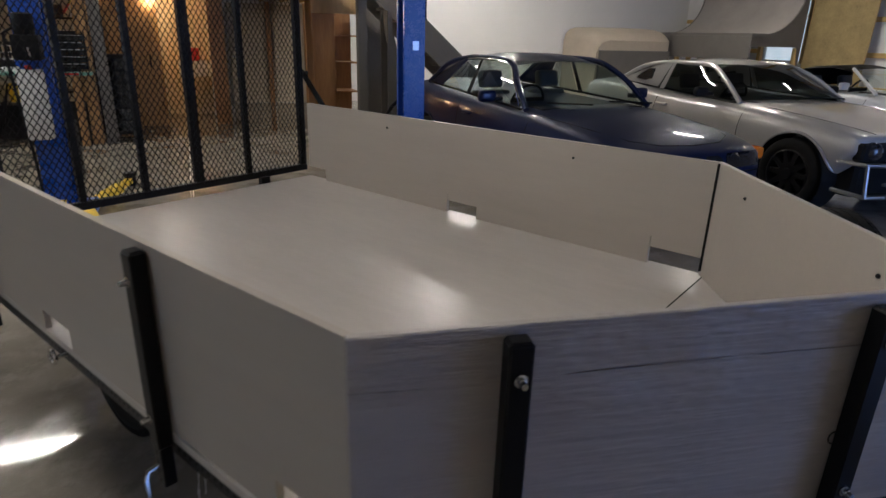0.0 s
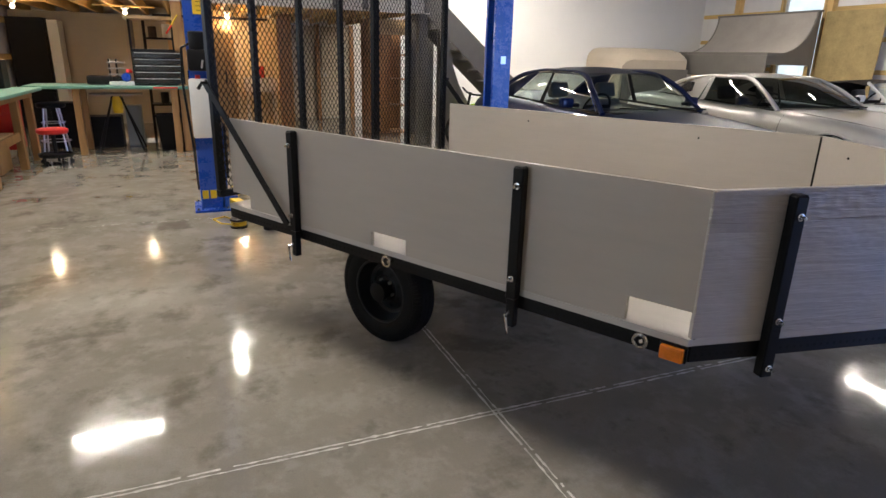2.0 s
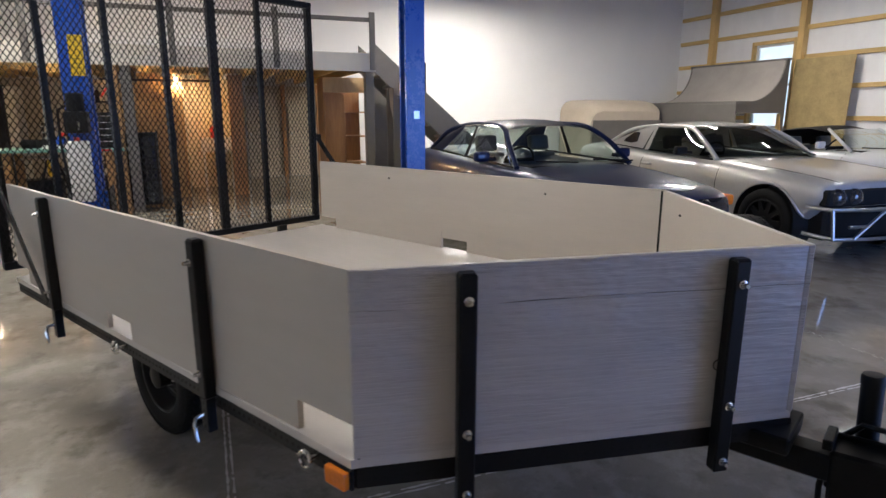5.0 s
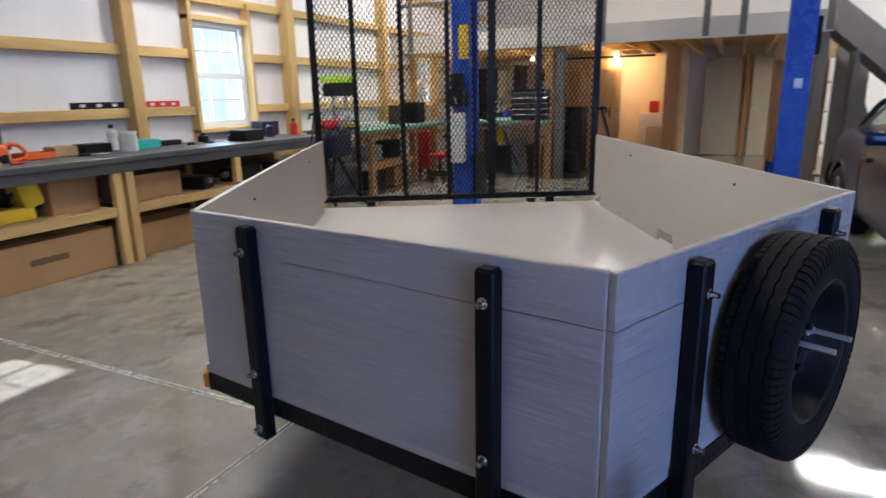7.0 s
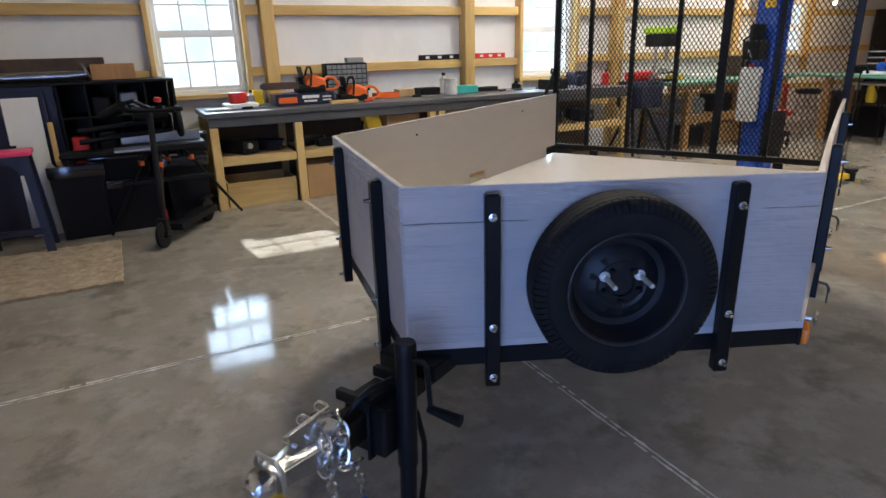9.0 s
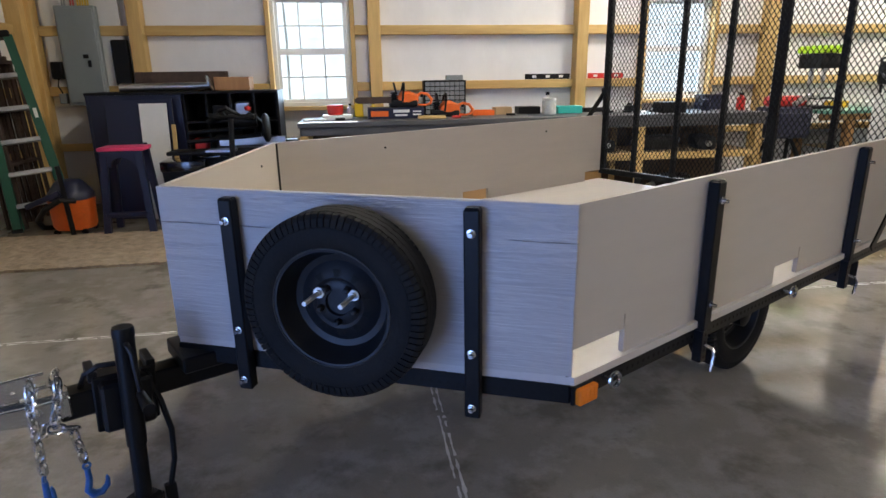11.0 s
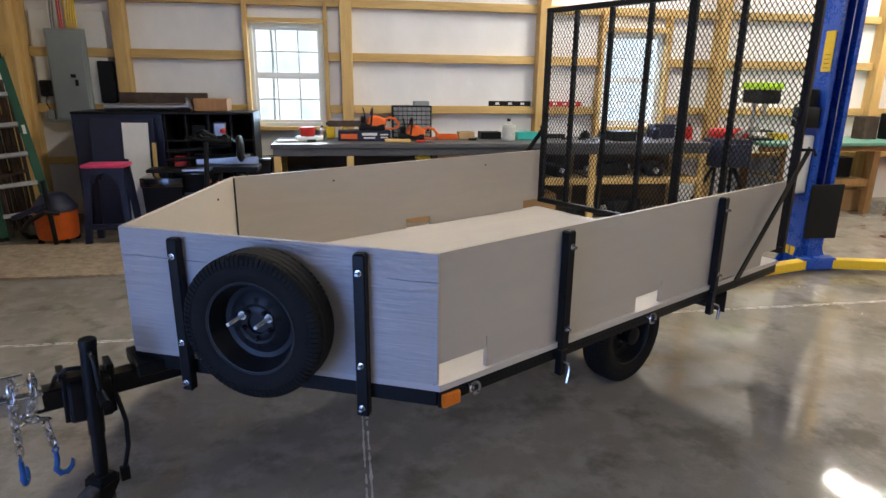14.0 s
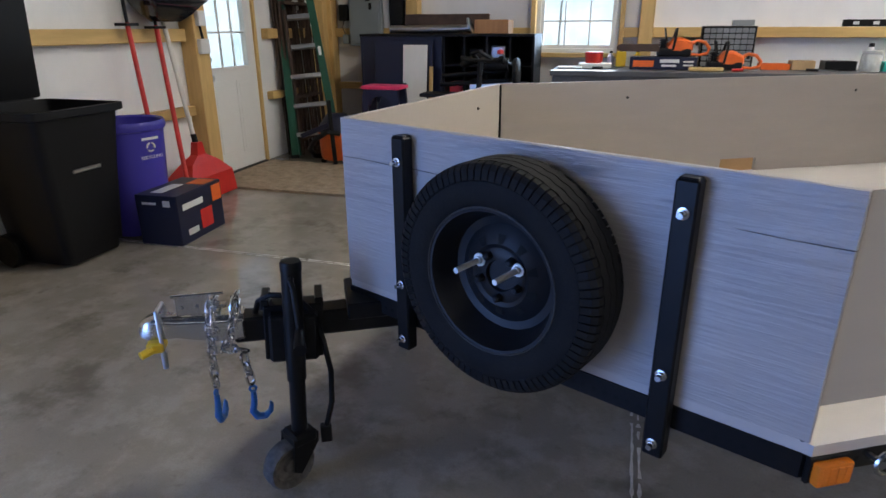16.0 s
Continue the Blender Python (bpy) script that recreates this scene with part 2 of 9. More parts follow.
def rough_board():
    """Taupe paint over rough sawn plywood: brushed film, raised horizontal grain that is coarsest near the top, one long split."""
    m = bpy.data.materials.new("taupe_paint_on_rough_plywood")
    m.use_nodes = True
    n, l = m.node_tree.nodes, m.node_tree.links
    b = n["Principled BSDF"]
    tc = n.new("ShaderNodeTexCoord")

    def noise(scale, detail, squash, rough=0.6):
        mp, t = n.new("ShaderNodeMapping"), n.new("ShaderNodeTexNoise")
        mp.inputs["Scale"].default_value = squash
        t.inputs["Scale"].default_value, t.inputs["Detail"].default_value, t.inputs["Roughness"].default_value = scale, detail, rough
        l.new(tc.outputs["Object"], mp.inputs["Vector"]), l.new(mp.outputs[0], t.inputs["Vector"])
        return t.outputs["Fac"]

    def ranged(v, a, c, d=0.0, e=1.0):
        x = n.new("ShaderNodeMapRange")
        x.interpolation_type = "SMOOTHSTEP"
        for k, w in (("From Min", a), ("From Max", c), ("To Min", d), ("To Max", e)):
            x.inputs[k].default_value = w
        l.new(v, x.inputs["Value"])
        return x.outputs[0]

    def maths(op, a, c):
        x = n.new("ShaderNodeMath")
        x.operation = op
        for k, w in ((0, a), (1, c)):
            if isinstance(w, float):
                x.inputs[k].default_value = w
            else:
                l.new(w, x.inputs[k])
        return x.outputs[0]

    split = n.new("ShaderNodeSeparateXYZ")
    l.new(tc.outputs["Object"], split.inputs[0])
    z = split.outputs["Z"]
    wander = noise(2.2, 3, (1, 1, 1))
    ridges = noise(34, 5, (0.09, 0.09, 1.0), 0.55)
    fine = noise(150, 3, (0.05, 0.05, 1.0))
    film = noise(3.0, 6, (0.6, 0.6, 1.4))
    patchy = ranged(noise(4.0, 4, (0.5, 0.5, 1.2)), 0.40, 0.66)
    upper = ranged(maths("ADD", z, maths("MULTIPLY", wander, 0.25)), 0.98, 1.18, 0.30, 1.0)
    coarse = maths("MULTIPLY", upper, maths("ADD", maths("MULTIPLY", patchy, 0.8), 0.2))
    crack_at = maths("ADD", maths("MULTIPLY", wander, 0.024), 0.992)
    away = maths("ABSOLUTE", maths("SUBTRACT", z, crack_at), 0.0)
    crack = maths("MULTIPLY", ranged(away, 0.0004, 0.0015, 1.0, 0.0), ranged(noise(3.3, 2, (1, 1, 0.1)), 0.42, 0.52))
    mix, dark = n.new("ShaderNodeMixRGB"), n.new("ShaderNodeMixRGB")
    mix.inputs[1].default_value, mix.inputs[2].default_value = (0.415, 0.383, 0.362, 1), (0.48, 0.444, 0.418, 1)
    l.new(ranged(film, 0.3, 0.7), mix.inputs[0])
    dark.inputs[2].default_value = (0.12, 0.10, 0.085, 1)
    l.new(maths("MULTIPLY", crack, 0.85), dark.inputs[0]), l.new(mix.outputs[0], dark.inputs[1])
    l.new(dark.outputs[0], b.inputs["Base Color"])
    l.new(ranged(film, 0.2, 0.8, 0.36, 0.5), b.inputs["Roughness"])
    height = maths("ADD", maths("MULTIPLY", ridges, maths("MULTIPLY", coarse, 4.4)), maths("MULTIPLY", fine, 0.45))
    height = maths("SUBTRACT", height, maths("MULTIPLY", crack, 1.2))
    bp = n.new("ShaderNodeBump")
    bp.inputs["Strength"].default_value, bp.inputs["Distance"].default_value = 1.0, 0.0075
    l.new(height, bp.inputs["Height"]), l.new(bp.outputs[0], b.inputs["Normal"])
    return m


CONCRETE = concrete()
JOINT = mat("joint_filler", (0.62, 0.59, 0.54), 0.8, 0, 0.4, 9, 0.3, 120)
PLASTIC_WALL = mat("white_house_wrap", (0.80, 0.80, 0.81), 0.42, 0, 0.06, 2.2, 1.6, 4.5, stretch=(1, 1, 0.6))
WHITE_WALL = mat("white_wall", (0.78, 0.77, 0.75), 0.6, 0, 0.03, 1.2, 0.05, 40)
PINE = mat("pine_lumber", (0.60, 0.375, 0.125), 0.6, 0, 0.25, 5, 0.2, 30, stretch=(1, 1, 0.12), col2=(0.74, 0.52, 0.21), piece=0.14)
PINE_X = mat("pine_board", (0.60, 0.385, 0.13), 0.6, 0, 0.25, 5, 0.2, 30, stretch=(0.12, 1, 1), col2=(0.74, 0.53, 0.215), piece=0.14)
mat_girt_y = mat("pine_board_y", (0.60, 0.385, 0.13), 0.6, 0, 0.25, 5, 0.2, 30, stretch=(1, 0.12, 1), col2=(0.74, 0.53, 0.215), piece=0.14)
WHITEDOOR = mat("white_door_paint", (0.80, 0.80, 0.79), 0.35, 0, 0.03, 3)
PLYWOOD = mat("plywood", (0.52, 0.35, 0.17), 0.6, 0, 0.22, 2.4, 0.15, 22, stretch=(1, 1, 0.25), col2=(0.64, 0.45, 0.24))
PAINTED = mat("taupe_painted_plywood", (0.475, 0.43, 0.378), 0.42, 0, 0.07, 3, 0.12, 26, stretch=(0.15, 1, 1), rvar=0.08)
INNER = mat("taupe_painted_board", (0.455, 0.412, 0.362), 0.44, 0, 0.05, 2.5, 0.03, 60, rvar=0.06)
GRAINED = rough_board()
DECKPAINT = mat("glossy_taupe_deck_paint", (0.52, 0.485, 0.455), 0.34, 0, 0.10, 3.5, 0.08, 30, stretch=(0.3, 1, 1), rvar=0.12, coat=0.25)
BLACK = mat("black_painted_steel", (0.006, 0.006, 0.0068), 0.42, 0, 0.3, 10, 0.06, 90, spec=0.22)
RUBBER = mat("tyre_rubber", (0.0065, 0.0065, 0.007), 0.74, 0, 0.3, 14, 0.3, 120, col2=(0.014, 0.0135, 0.013), spec=0.2)
RIM_EDGE = mat("pale_rim_edge", (0.045, 0.044, 0.043), 0.5, 0.3, 0.5, 18)
ZINC = mat("zinc_plated_steel", (0.62, 0.62, 0.61), 0.24, 1.0, 0.12, 30, 0.0, 200)
STUD = mat("bright_threaded_zinc", (0.74, 0.74, 0.71), 0.42, 0.55, 0.1, 40, 0.1, 300)
STEEL = mat("brushed_steel", (0.55, 0.55, 0.55), 0.32, 1.0, 0.1, 20)
RIM = mat("dull_black_wheel_steel", (0.009, 0.0095, 0.0115), 0.45, 0, 0.4, 12, 0.1, 80, spec=0.3)
AMBER = mat("amber_lens", (0.75, 0.20, 0.015), 0.18, 0, 0.1, 40, 0.2, 300)
BLUEHOOK = mat("blue_painted_hook", (0.02, 0.10, 0.32), 0.35, 0, 0.2, 20)
YELLOW = mat("yellow_paint", (0.75, 0.50, 0.02), 0.4, 0, 0.12, 6)
LIFTBLUE = mat("blue_gloss_paint", (0.016, 0.075, 0.42), 0.28, 0, 0.08, 4, 0.02, 60)
DARK = mat("black_plastic", (0.005, 0.005, 0.006), 0.5, 0, 0.25, 10, 0.1, 90, spec=0.25)
WHITEPL = mat("white_plastic", (0.74, 0.74, 0.72), 0.4, 0, 0.05, 5)
RED = mat("red_plastic", (0.55, 0.025, 0.02), 0.38, 0, 0.12, 8)
ORANGE = mat("orange_plastic", (0.75, 0.14, 0.02), 0.42, 0, 0.12, 10)
GREEN = mat("green_fibreglass", (0.009, 0.075, 0.042), 0.45, 0, 0.15, 8)
BLUEPL = mat("blue_plastic", (0.05, 0.04, 0.34), 0.4, 0, 0.08, 6)
NAVY = mat("navy_plastic", (0.008, 0.011, 0.036), 0.42, 0, 0.15, 6)
GREYBOX = mat("grey_enamel", (0.24, 0.27, 0.28), 0.45, 0, 0.06, 4)
CARD = mat("cardboard", (0.43, 0.26, 0.115), 0.8, 0, 0.12, 5, 0.1, 60)
PINK = mat("pink_plastic", (0.80, 0.06, 0.18), 0.4, 0, 0.08, 6)
CARPET = mat("tan_carpet", (0.34, 0.27, 0.19), 0.95, 0, 0.4, 14, 0.9, 240)
GREENTOP = mat("sea_green_bench_top", (0.13, 0.30, 0.235), 0.42, 0, 0.2, 4)
BENCHWOOD = mat("brown_bench_lumber", (0.36, 0.185, 0.065), 0.6, 0, 0.3, 5, 0.2, 30, stretch=(1, 1, 0.12), col2=(0.50, 0.29, 0.11), piece=0.14)
GREYTOP = mat("charcoal_bench_top", (0.075, 0.077, 0.085), 0.42, 0, 0.25, 4)
BEIGE = mat("beige_panel", (0.50, 0.43, 0.33), 0.6, 0, 0.08, 3)
BROWNWOOD = mat("knotty_pine_door", (0.34, 0.16, 0.06), 0.5, 0, 0.3, 4, 0.15, 30, stretch=(1, 1, 0.15), col2=(0.45, 0.24, 0.10))
RAMPGREY = mat("grey_brown_painted_ramp", (0.135, 0.125, 0.112), 0.6, 0, 0.12, 3, 0.1, 40)
RAMPFACE = mat("worn_ramp_skin", (0.36, 0.33, 0.30), 0.5, 0, 0.14, 2.0, 0.05, 40)
RUST = mat("rusty_dark_steel", (0.07, 0.045, 0.035), 0.7, 0.2, 0.5, 9, 0.3, 80)
LIME = mat("lime_plastic", (0.45, 0.75, 0.02), 0.4, 0, 0.08, 8)
TEAL = mat("teal_plastic", (0.05, 0.45, 0.40), 0.4, 0, 0.08, 8)
FROST = mat("milky_plastic", (0.70, 0.70, 0.68), 0.5, 0, 0.05, 5)
PANE = glass("clear_glass", clear=0.95)
LAMPGLOW = glow("lamp_glow", (1.0, 0.80, 0.52), 11)
TUBEGLOW = glow("led_tube_glow", (1.0, 0.90, 0.74), 5)
mat_gloss = mat("gloss_black_enamel", (0.015, 0.015, 0.017), 0.15, 0, 0.1, 6, coat=0.6, rvar=0.04)

# ---------------------------------------------------------------- the building
XW, XE, YN, YS, ZC = -3.75, 12.8, 4.12, -13.2, 4.95
ZL = 4.3


def structure(name, bm, material, label, category, m=None):
    return solid(name, bm, material, label, category, m, kind="structure")


structure("floor", boxed((XW - 0.2, YS - 0.2, -0.15), (XE + 0.2, YN + 0.2, 0.0)), CONCRETE, "polished mottled grey-brown concrete slab floor", "floor")
# ceiling stays out of view; its dark colour is set to cut bounce light
structure("ceiling", boxed((XW - 0.2, YS - 0.2, ZC), (XE + 0.2, YN + 0.2, ZC + 0.1)), mat("low_bounce_ceiling", (0.085, 0.083, 0.08), 0.8, 0, 0.1, 2), "plain dark ceiling over the workshop, out of view", "ceiling")
structure("ground", boxed((-60, -60, -0.4), (60, 60, -0.16)), mat("grass_ground", (0.07, 0.10, 0.035), 0.9, 0, 0.4, 2, 0.5, 30), "green grass ground outside the building", "ground")


def joint(n, a, b, rough=0.0):
    """A saw cut with worn pale filler, ragged on both sides."""
    rnd = random.Random(n)
    bm = bmesh.new()
    a, b = Vector(a), Vector(b)
    d = (b - a).normalized()
    s = Vector((-d.y, d.x, 0))
    k = int((b - a).length / 0.022)
    for off in (-0.011, 0.011):
        rows = []
        for i in range(k + 1):
            p = a + d * (b - a).length * i / k + s * (off + (rnd.random() - 0.5) * 0.003)
            w = (0.0015 + rnd.random() * 0.005 + (0.005 if rnd.random() < 0.05 else 0)) * (1 if n < 3 else 0.35)
            rows.append((bm.verts.new(p + s * w + Vector((0, 0, 0.0035))), bm.verts.new(p - s * w + Vector((0, 0, 0.0035)))))
        for (p, q), (r, t) in zip(rows, rows[1:]):
            if rnd.random() > (0.08 if n < 3 else 0.6):
                bm.faces.new((p, q, t, r))
    structure("floor_joint_%d" % n, bm, JOINT, "pale worn saw-cut control joint in the concrete floor", "floor joint")


joint(1, (-0.011, YS, 0), (-0.011, YN, 0))
joint(2, (XW, 0.069, 0), (XE, 0.069, 0))
joint(3, (3.67, YS, 0), (3.67, YN, 0))
joint(4, (XW, -3.61, 0), (XE, -3.61, 0))


def wall_with_holes(name, axis, at, span, zs, holes, thick, material, label):
    """A wall slab; holes are (a0, a1, z0, z1) along its length. Built of butted boxes."""
    bm = bmesh.new()
    cuts = sorted({span[0], span[1], *[h[0] for h in holes], *[h[1] for h in holes]})
    for a0, a1 in zip(cuts, cuts[1:]):
        mine = sorted((h[2], h[3]) for h in holes if h[0] <= a0 + 1e-6 and h[1] >= a1 - 1e-6)
        z = zs[0]
        for h0, h1 in mine + [(zs[1], zs[1])]:
            if h0 > z + 1e-6:
                lo, hi = ((a0, at, z), (a1, at + thick, h0)) if axis == "y" else ((at, a0, z), (at + thick, a1, h0))
                box(bm, [min(p, q) for p, q in zip(lo, hi)], [max(p, q) for p, q in zip(lo, hi)])
            z = max(z, h1)
    bmesh.ops.remove_doubles(bm, verts=bm.verts, dist=1e-5)
    return structure(name, bm, material, label, "wall")


WIN = [(-1.15, -0.27, 1.06, 2.27), (3.30, 4.18, 1.06, 2.27), (8.6, 9.4, 1.2, 2.1)]
DOORHOLE = (1.70, 2.64, 0.0, 2.06)
# BIGDOOR is an unseen opening, assumed for the daylight from the west
BIGDOOR = (-7.5, -3.7, 0.0, 2.7)
wall_with_holes("wall_north", "y", YN, (XW - 0.2, XE + 0.2), (0, ZC), WIN, 0.12, PLASTIC_WALL, "white sheeted wall between exposed pine framing")
wall_with_holes("wall_west", "x", XW, (YS, YN), (0, ZC), [DOORHOLE, BIGDOOR], -0.12, PLASTIC_WALL, "white sheeted wall with an entry door")
wall_with_holes("wall_south", "y", YS, (XW - 0.2, XE + 0.2), (0, ZC), [(8.93, 10.05, 1.15, 3.12)], -0.12, PLASTIC_WALL, "white sheeted wall behind the cars with pine framing")
structure("wall_east", boxed((XE, YS, 0), (XE + 0.12, YN, ZC)), WHITE_WALL, "smooth white painted wall behind the cars", "wall")


def lumber(name, lo, hi, label, group, upright):
    return solid(name, boxed(lo, hi, 0.006), PINE if upright else PINE_X, label, "timber", group=group, kind="structure")


n_post = 0
for x in (-3.62, -2.55, 0.0, 2.47, 4.95, 7.42):
    n_post += 1
    lumber("timber_post_%d" % n_post, (x - 0.07, 3.95, 0), (x + 0.07, YN - 0.002, ZC), "yellow pine wall post", "wall posts", True)
girts = ((0.62, 0.70), (1.22, 1.32), (1.84, 1.945), (2.46, 2.56), (3.08, 3.18))
n_girt = 0
posts_n = (-3.62, -2.55, 0.0, 2.47, 4.95, 7.42, 9.9, 12.8)
for x0, x1 in zip(posts_n, posts_n[1:]):
    for z0, z1 in girts:
        cut = [w for w in WIN if x0 < w[0] < x1 and w[2] - 0.1 < z0 < w[3] + 0.02]
        runs = [(x0 + 0.072, x1 - 0.072)]
        if cut:
            w = cut[0]
            runs = [(x0 + 0.072, w[0] - 0.05), (w[1] + 0.05, x1 - 0.072)]
        for a, b in runs:
            if b - a > 0.05:
                n_girt += 1
                lumber("girt_%d" % n_girt, (a, 4.04, z0), (b, YN - 0.002, z1), "horizontal pine girt board on the wall", "wall girts", False)


def window(n, w, y=YN):
    x0, x1, z0, z1 = w
    win = thing("window_%d" % n, "white vinyl double-hung window with grilles in pine framing", "window", pose(0, 0, 0), kind="structure")
    bm = bmesh.new()
    f = 0.045
    for lo, hi in (((x0, y - 0.02, z0), (x0 + f, y + 0.07, z1)), ((x1 - f, y - 0.02, z0), (x1, y + 0.07, z1)),
                   ((x0 + f, y - 0.02, z1 - f), (x1 - f, y + 0.07, z1)), ((x0 + f, y - 0.02, z0), (x1 - f, y + 0.07, z0 + f))):
        box(bm, lo, hi, 0.005)
    part("window_frame", bm, WHITEPL, win)
    zm = (z0 + z1) / 2 + 0.0
    for k, (a, b, off) in enumerate(((z0 + f, zm, 0.0), (zm, z1 - f, 0.028))):
        bm = bmesh.new()
        s = 0.035
        p, q = x0 + f, x1 - f
        ya, yb = y + off, y + off + 0.026
        box(bm, (p, ya, a), (p + s, yb, b)), box(bm, (q - s, ya, a), (q, yb, b))
        box(bm, (p + s, ya, a), (q - s, yb, a + s)), box(bm, (p + s, ya, b - s), (q - s, yb, b))
        sash = part("sash", bm, WHITEPL, win)
        bm = bmesh.new()
        for i in (1, 2):
            xx = p + (q - p) * i / 3
            box(bm, (xx - 0.008, ya + 0.006, a + s), (xx + 0.008, yb - 0.006, b - s))
        zz = (a + b) / 2
        box(bm, (p + s, ya + 0.007, zz - 0.008), (q - s, yb - 0.007, zz + 0.008))
        part("grille", bm, WHITEPL, sash)
        pane = part("pane", boxed((p + s - 0.004, ya + 0.011, a + s - 0.004), (q - s + 0.004, ya + 0.015, b - s + 0.004)), PANE, sash)
        pane.visible_shadow = False
    for name, lo, hi in (("trim", (x0 - 0.05, 3.99, 0.94), (x0, YN + 0.0, 2.52)), ("trim", (x1, 3.99, 0.94), (x1 + 0.05, YN, 2.52)),
                         ("head_trim", (x0 - 0.05, 4.0, z1), (x1 + 0.05, YN - 0.002, z1 + 0.05)), ("window_sill", (x0 - 0.05, 3.98, z0 - 0.045), (x1 + 0.05, YN - 0.002, z0))):
        part(name, boxed(lo, hi, 0.004), PINE if name == "trim" else PINE_X, win)
    return win


for i, w in enumerate(WIN):
    window(i + 1, w)

# plain sheets far outside that glow: daylight on the woodland is in their colour
bd = bpy.data.materials.new("glowing_tree_backdrop")
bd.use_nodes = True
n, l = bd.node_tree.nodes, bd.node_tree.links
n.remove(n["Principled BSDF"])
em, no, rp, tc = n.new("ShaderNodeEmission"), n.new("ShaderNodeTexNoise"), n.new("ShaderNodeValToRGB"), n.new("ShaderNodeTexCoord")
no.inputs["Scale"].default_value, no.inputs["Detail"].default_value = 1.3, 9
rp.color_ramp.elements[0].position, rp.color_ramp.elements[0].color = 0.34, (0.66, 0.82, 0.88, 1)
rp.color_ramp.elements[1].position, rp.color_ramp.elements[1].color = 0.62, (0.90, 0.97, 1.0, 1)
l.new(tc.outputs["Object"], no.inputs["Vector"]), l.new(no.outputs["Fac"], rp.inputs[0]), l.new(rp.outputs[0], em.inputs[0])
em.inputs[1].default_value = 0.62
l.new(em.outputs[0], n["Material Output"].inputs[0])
structure("backdrop_north", boxed((-14, 13, -0.1), (24, 13.1, 5.5)), bd, "glowing backdrop of pale trees and sky beyond the windows", "backdrop")
structure("backdrop_west", boxed((-15.1, -24, -0.1), (-15, 14, 5.0)), bd, "glowing backdrop of pale trees beyond the doors", "backdrop")
structure("backdrop_south", boxed((-14, -23.1, -0.1), (24, -23, 5.5)), bd, "glowing backdrop of pale trees beyond the far window", "backdrop")

# trees added north of the windows; their unseen crowns shape the sun patches
# bark set pale so the trunks hardly show against the backdrop
BARK = mat("pale_trunk_bark", (0.62, 0.60, 0.56), 0.9, 0, 0.2, 8, 0.6, 30)
LEAVES = mat("green_leaves", (0.06, 0.11, 0.03), 0.6, 0, 0.35, 3)


def sun_block_tree(x, y, low, top, seed):
    ob = thing("tree", "added green tree outside, its crown out of view to block sun", "tree", pose(x, y, -0.16), group="yard trees")
    rnd = random.Random(seed)
    bm = tube(bmesh.new(), [(0, 0, 0), (0.05, 0, low * 0.4), (-0.04, 0.02, low), (0.0, 0, top - 0.4)], [0.028, 0.026, 0.024, 0.015], 10)
    for k in range(11):
        q, z = 2.4 * k, low + (top - low) * (0.08 + 0.07 * k)
        tube(bm, [(0, 0, z - 0.3), (0.5 * math.cos(q), 0.3 * math.sin(q), z + 0.1), (1.1 * math.cos(q), 0.5 * math.sin(q), z + 0.25)], [0.04, 0.025, 0.008], 6)
    part("trunk", bm, BARK, ob)
    bm = bmesh.new()
    for k in range(5200):
        q, r, h = rnd.random() * 6.283, math.sqrt(rnd.random()), rnd.random()
        wide = math.sin(math.pi * (0.14 + 0.72 * h)) ** 0.6 * (0.9 + 0.18 * math.sin(5 * q + 6 * h))
        c = Vector((1.6 * wide * r * math.cos(q), 0.8 * wide * r * math.sin(q), low + (top - low) * h))
        m = Matrix.Translation(c) @ Euler((rnd.random() * 6, rnd.random() * 6, rnd.random() * 6)).to_matrix().to_4x4()
        e = 0.07 + 0.04 * rnd.random()
        bm.faces.new([bm.verts.new(m @ Vector(p)) for p in ((-e, 0, 0), (0, -e * 0.5, 0.01), (e, 0, 0), (0, e * 0.5, 0.01))])
    part("crown", bm, LEAVES, ob, kind="stuff")
    return ob


sun_block_tree(-1.75, 12.0, 5.8, 8.03, 41)
sun_block_tree(3.0, 12.0, 5.9, 9.4, 42)

# loft along the north-east end
LX = 7.85
structure("loft_floor", boxed((LX + 0.05, -2.6, 2.30), (XE, YN, 2.38)), PLYWOOD, "plywood floor of the storage loft", "loft")
structure("loft_fascia", boxed((LX, -2.6, 2.10), (LX + 0.05, YN, 2.385), 0.004), mat("cream_painted_board", (0.62, 0.58, 0.50), 0.55, 0, 0.06, 3), "cream painted loft edge beam", "beam")
for i in range(16):
    y = -2.4 + i * 0.42
    lumber("joist_%d" % (i + 1), (LX + 0.05, y - 0.02, 2.10), (XE, y + 0.02, 2.298), "rough pine floor joist under the loft", "loft joists", False)

n_post = 10
for x in (11.45, 8.72, 6.0, 3.3, 0.55, -2.2):
    n_post += 1
    lumber("timber_post_%d" % n_post, (x - 0.08, YS + 0.002, 0), (x + 0.08, YS + 0.17, ZC), "yellow pine wall post", "wall posts", True)
for x0, x1 in zip((12.8, 11.45, 8.72, 6.0, 3.3, 0.55, -2.2), (11.45, 8.72, 6.0, 3.3, 0.55, -2.2, -3.7)):
    for z in (0.66, 1.34, 2.04, 2.74, 3.40, 4.06):
        runs = [(x1 + 0.082, x0 - 0.082)]
        if x1 < 9.5 < x0 and 1.1 < z < 3.2:
            runs = [(x1 + 0.082, 8.9), (10.1, x0 - 0.082)]
        for a, b in runs:
            n_girt += 1
            lumber("girt_%d" % n_girt, (a, YS + 0.002, z - 0.05), (b, YS + 0.07, z + 0.05), "horizontal pine girt board on the wall", "wall girts", False)
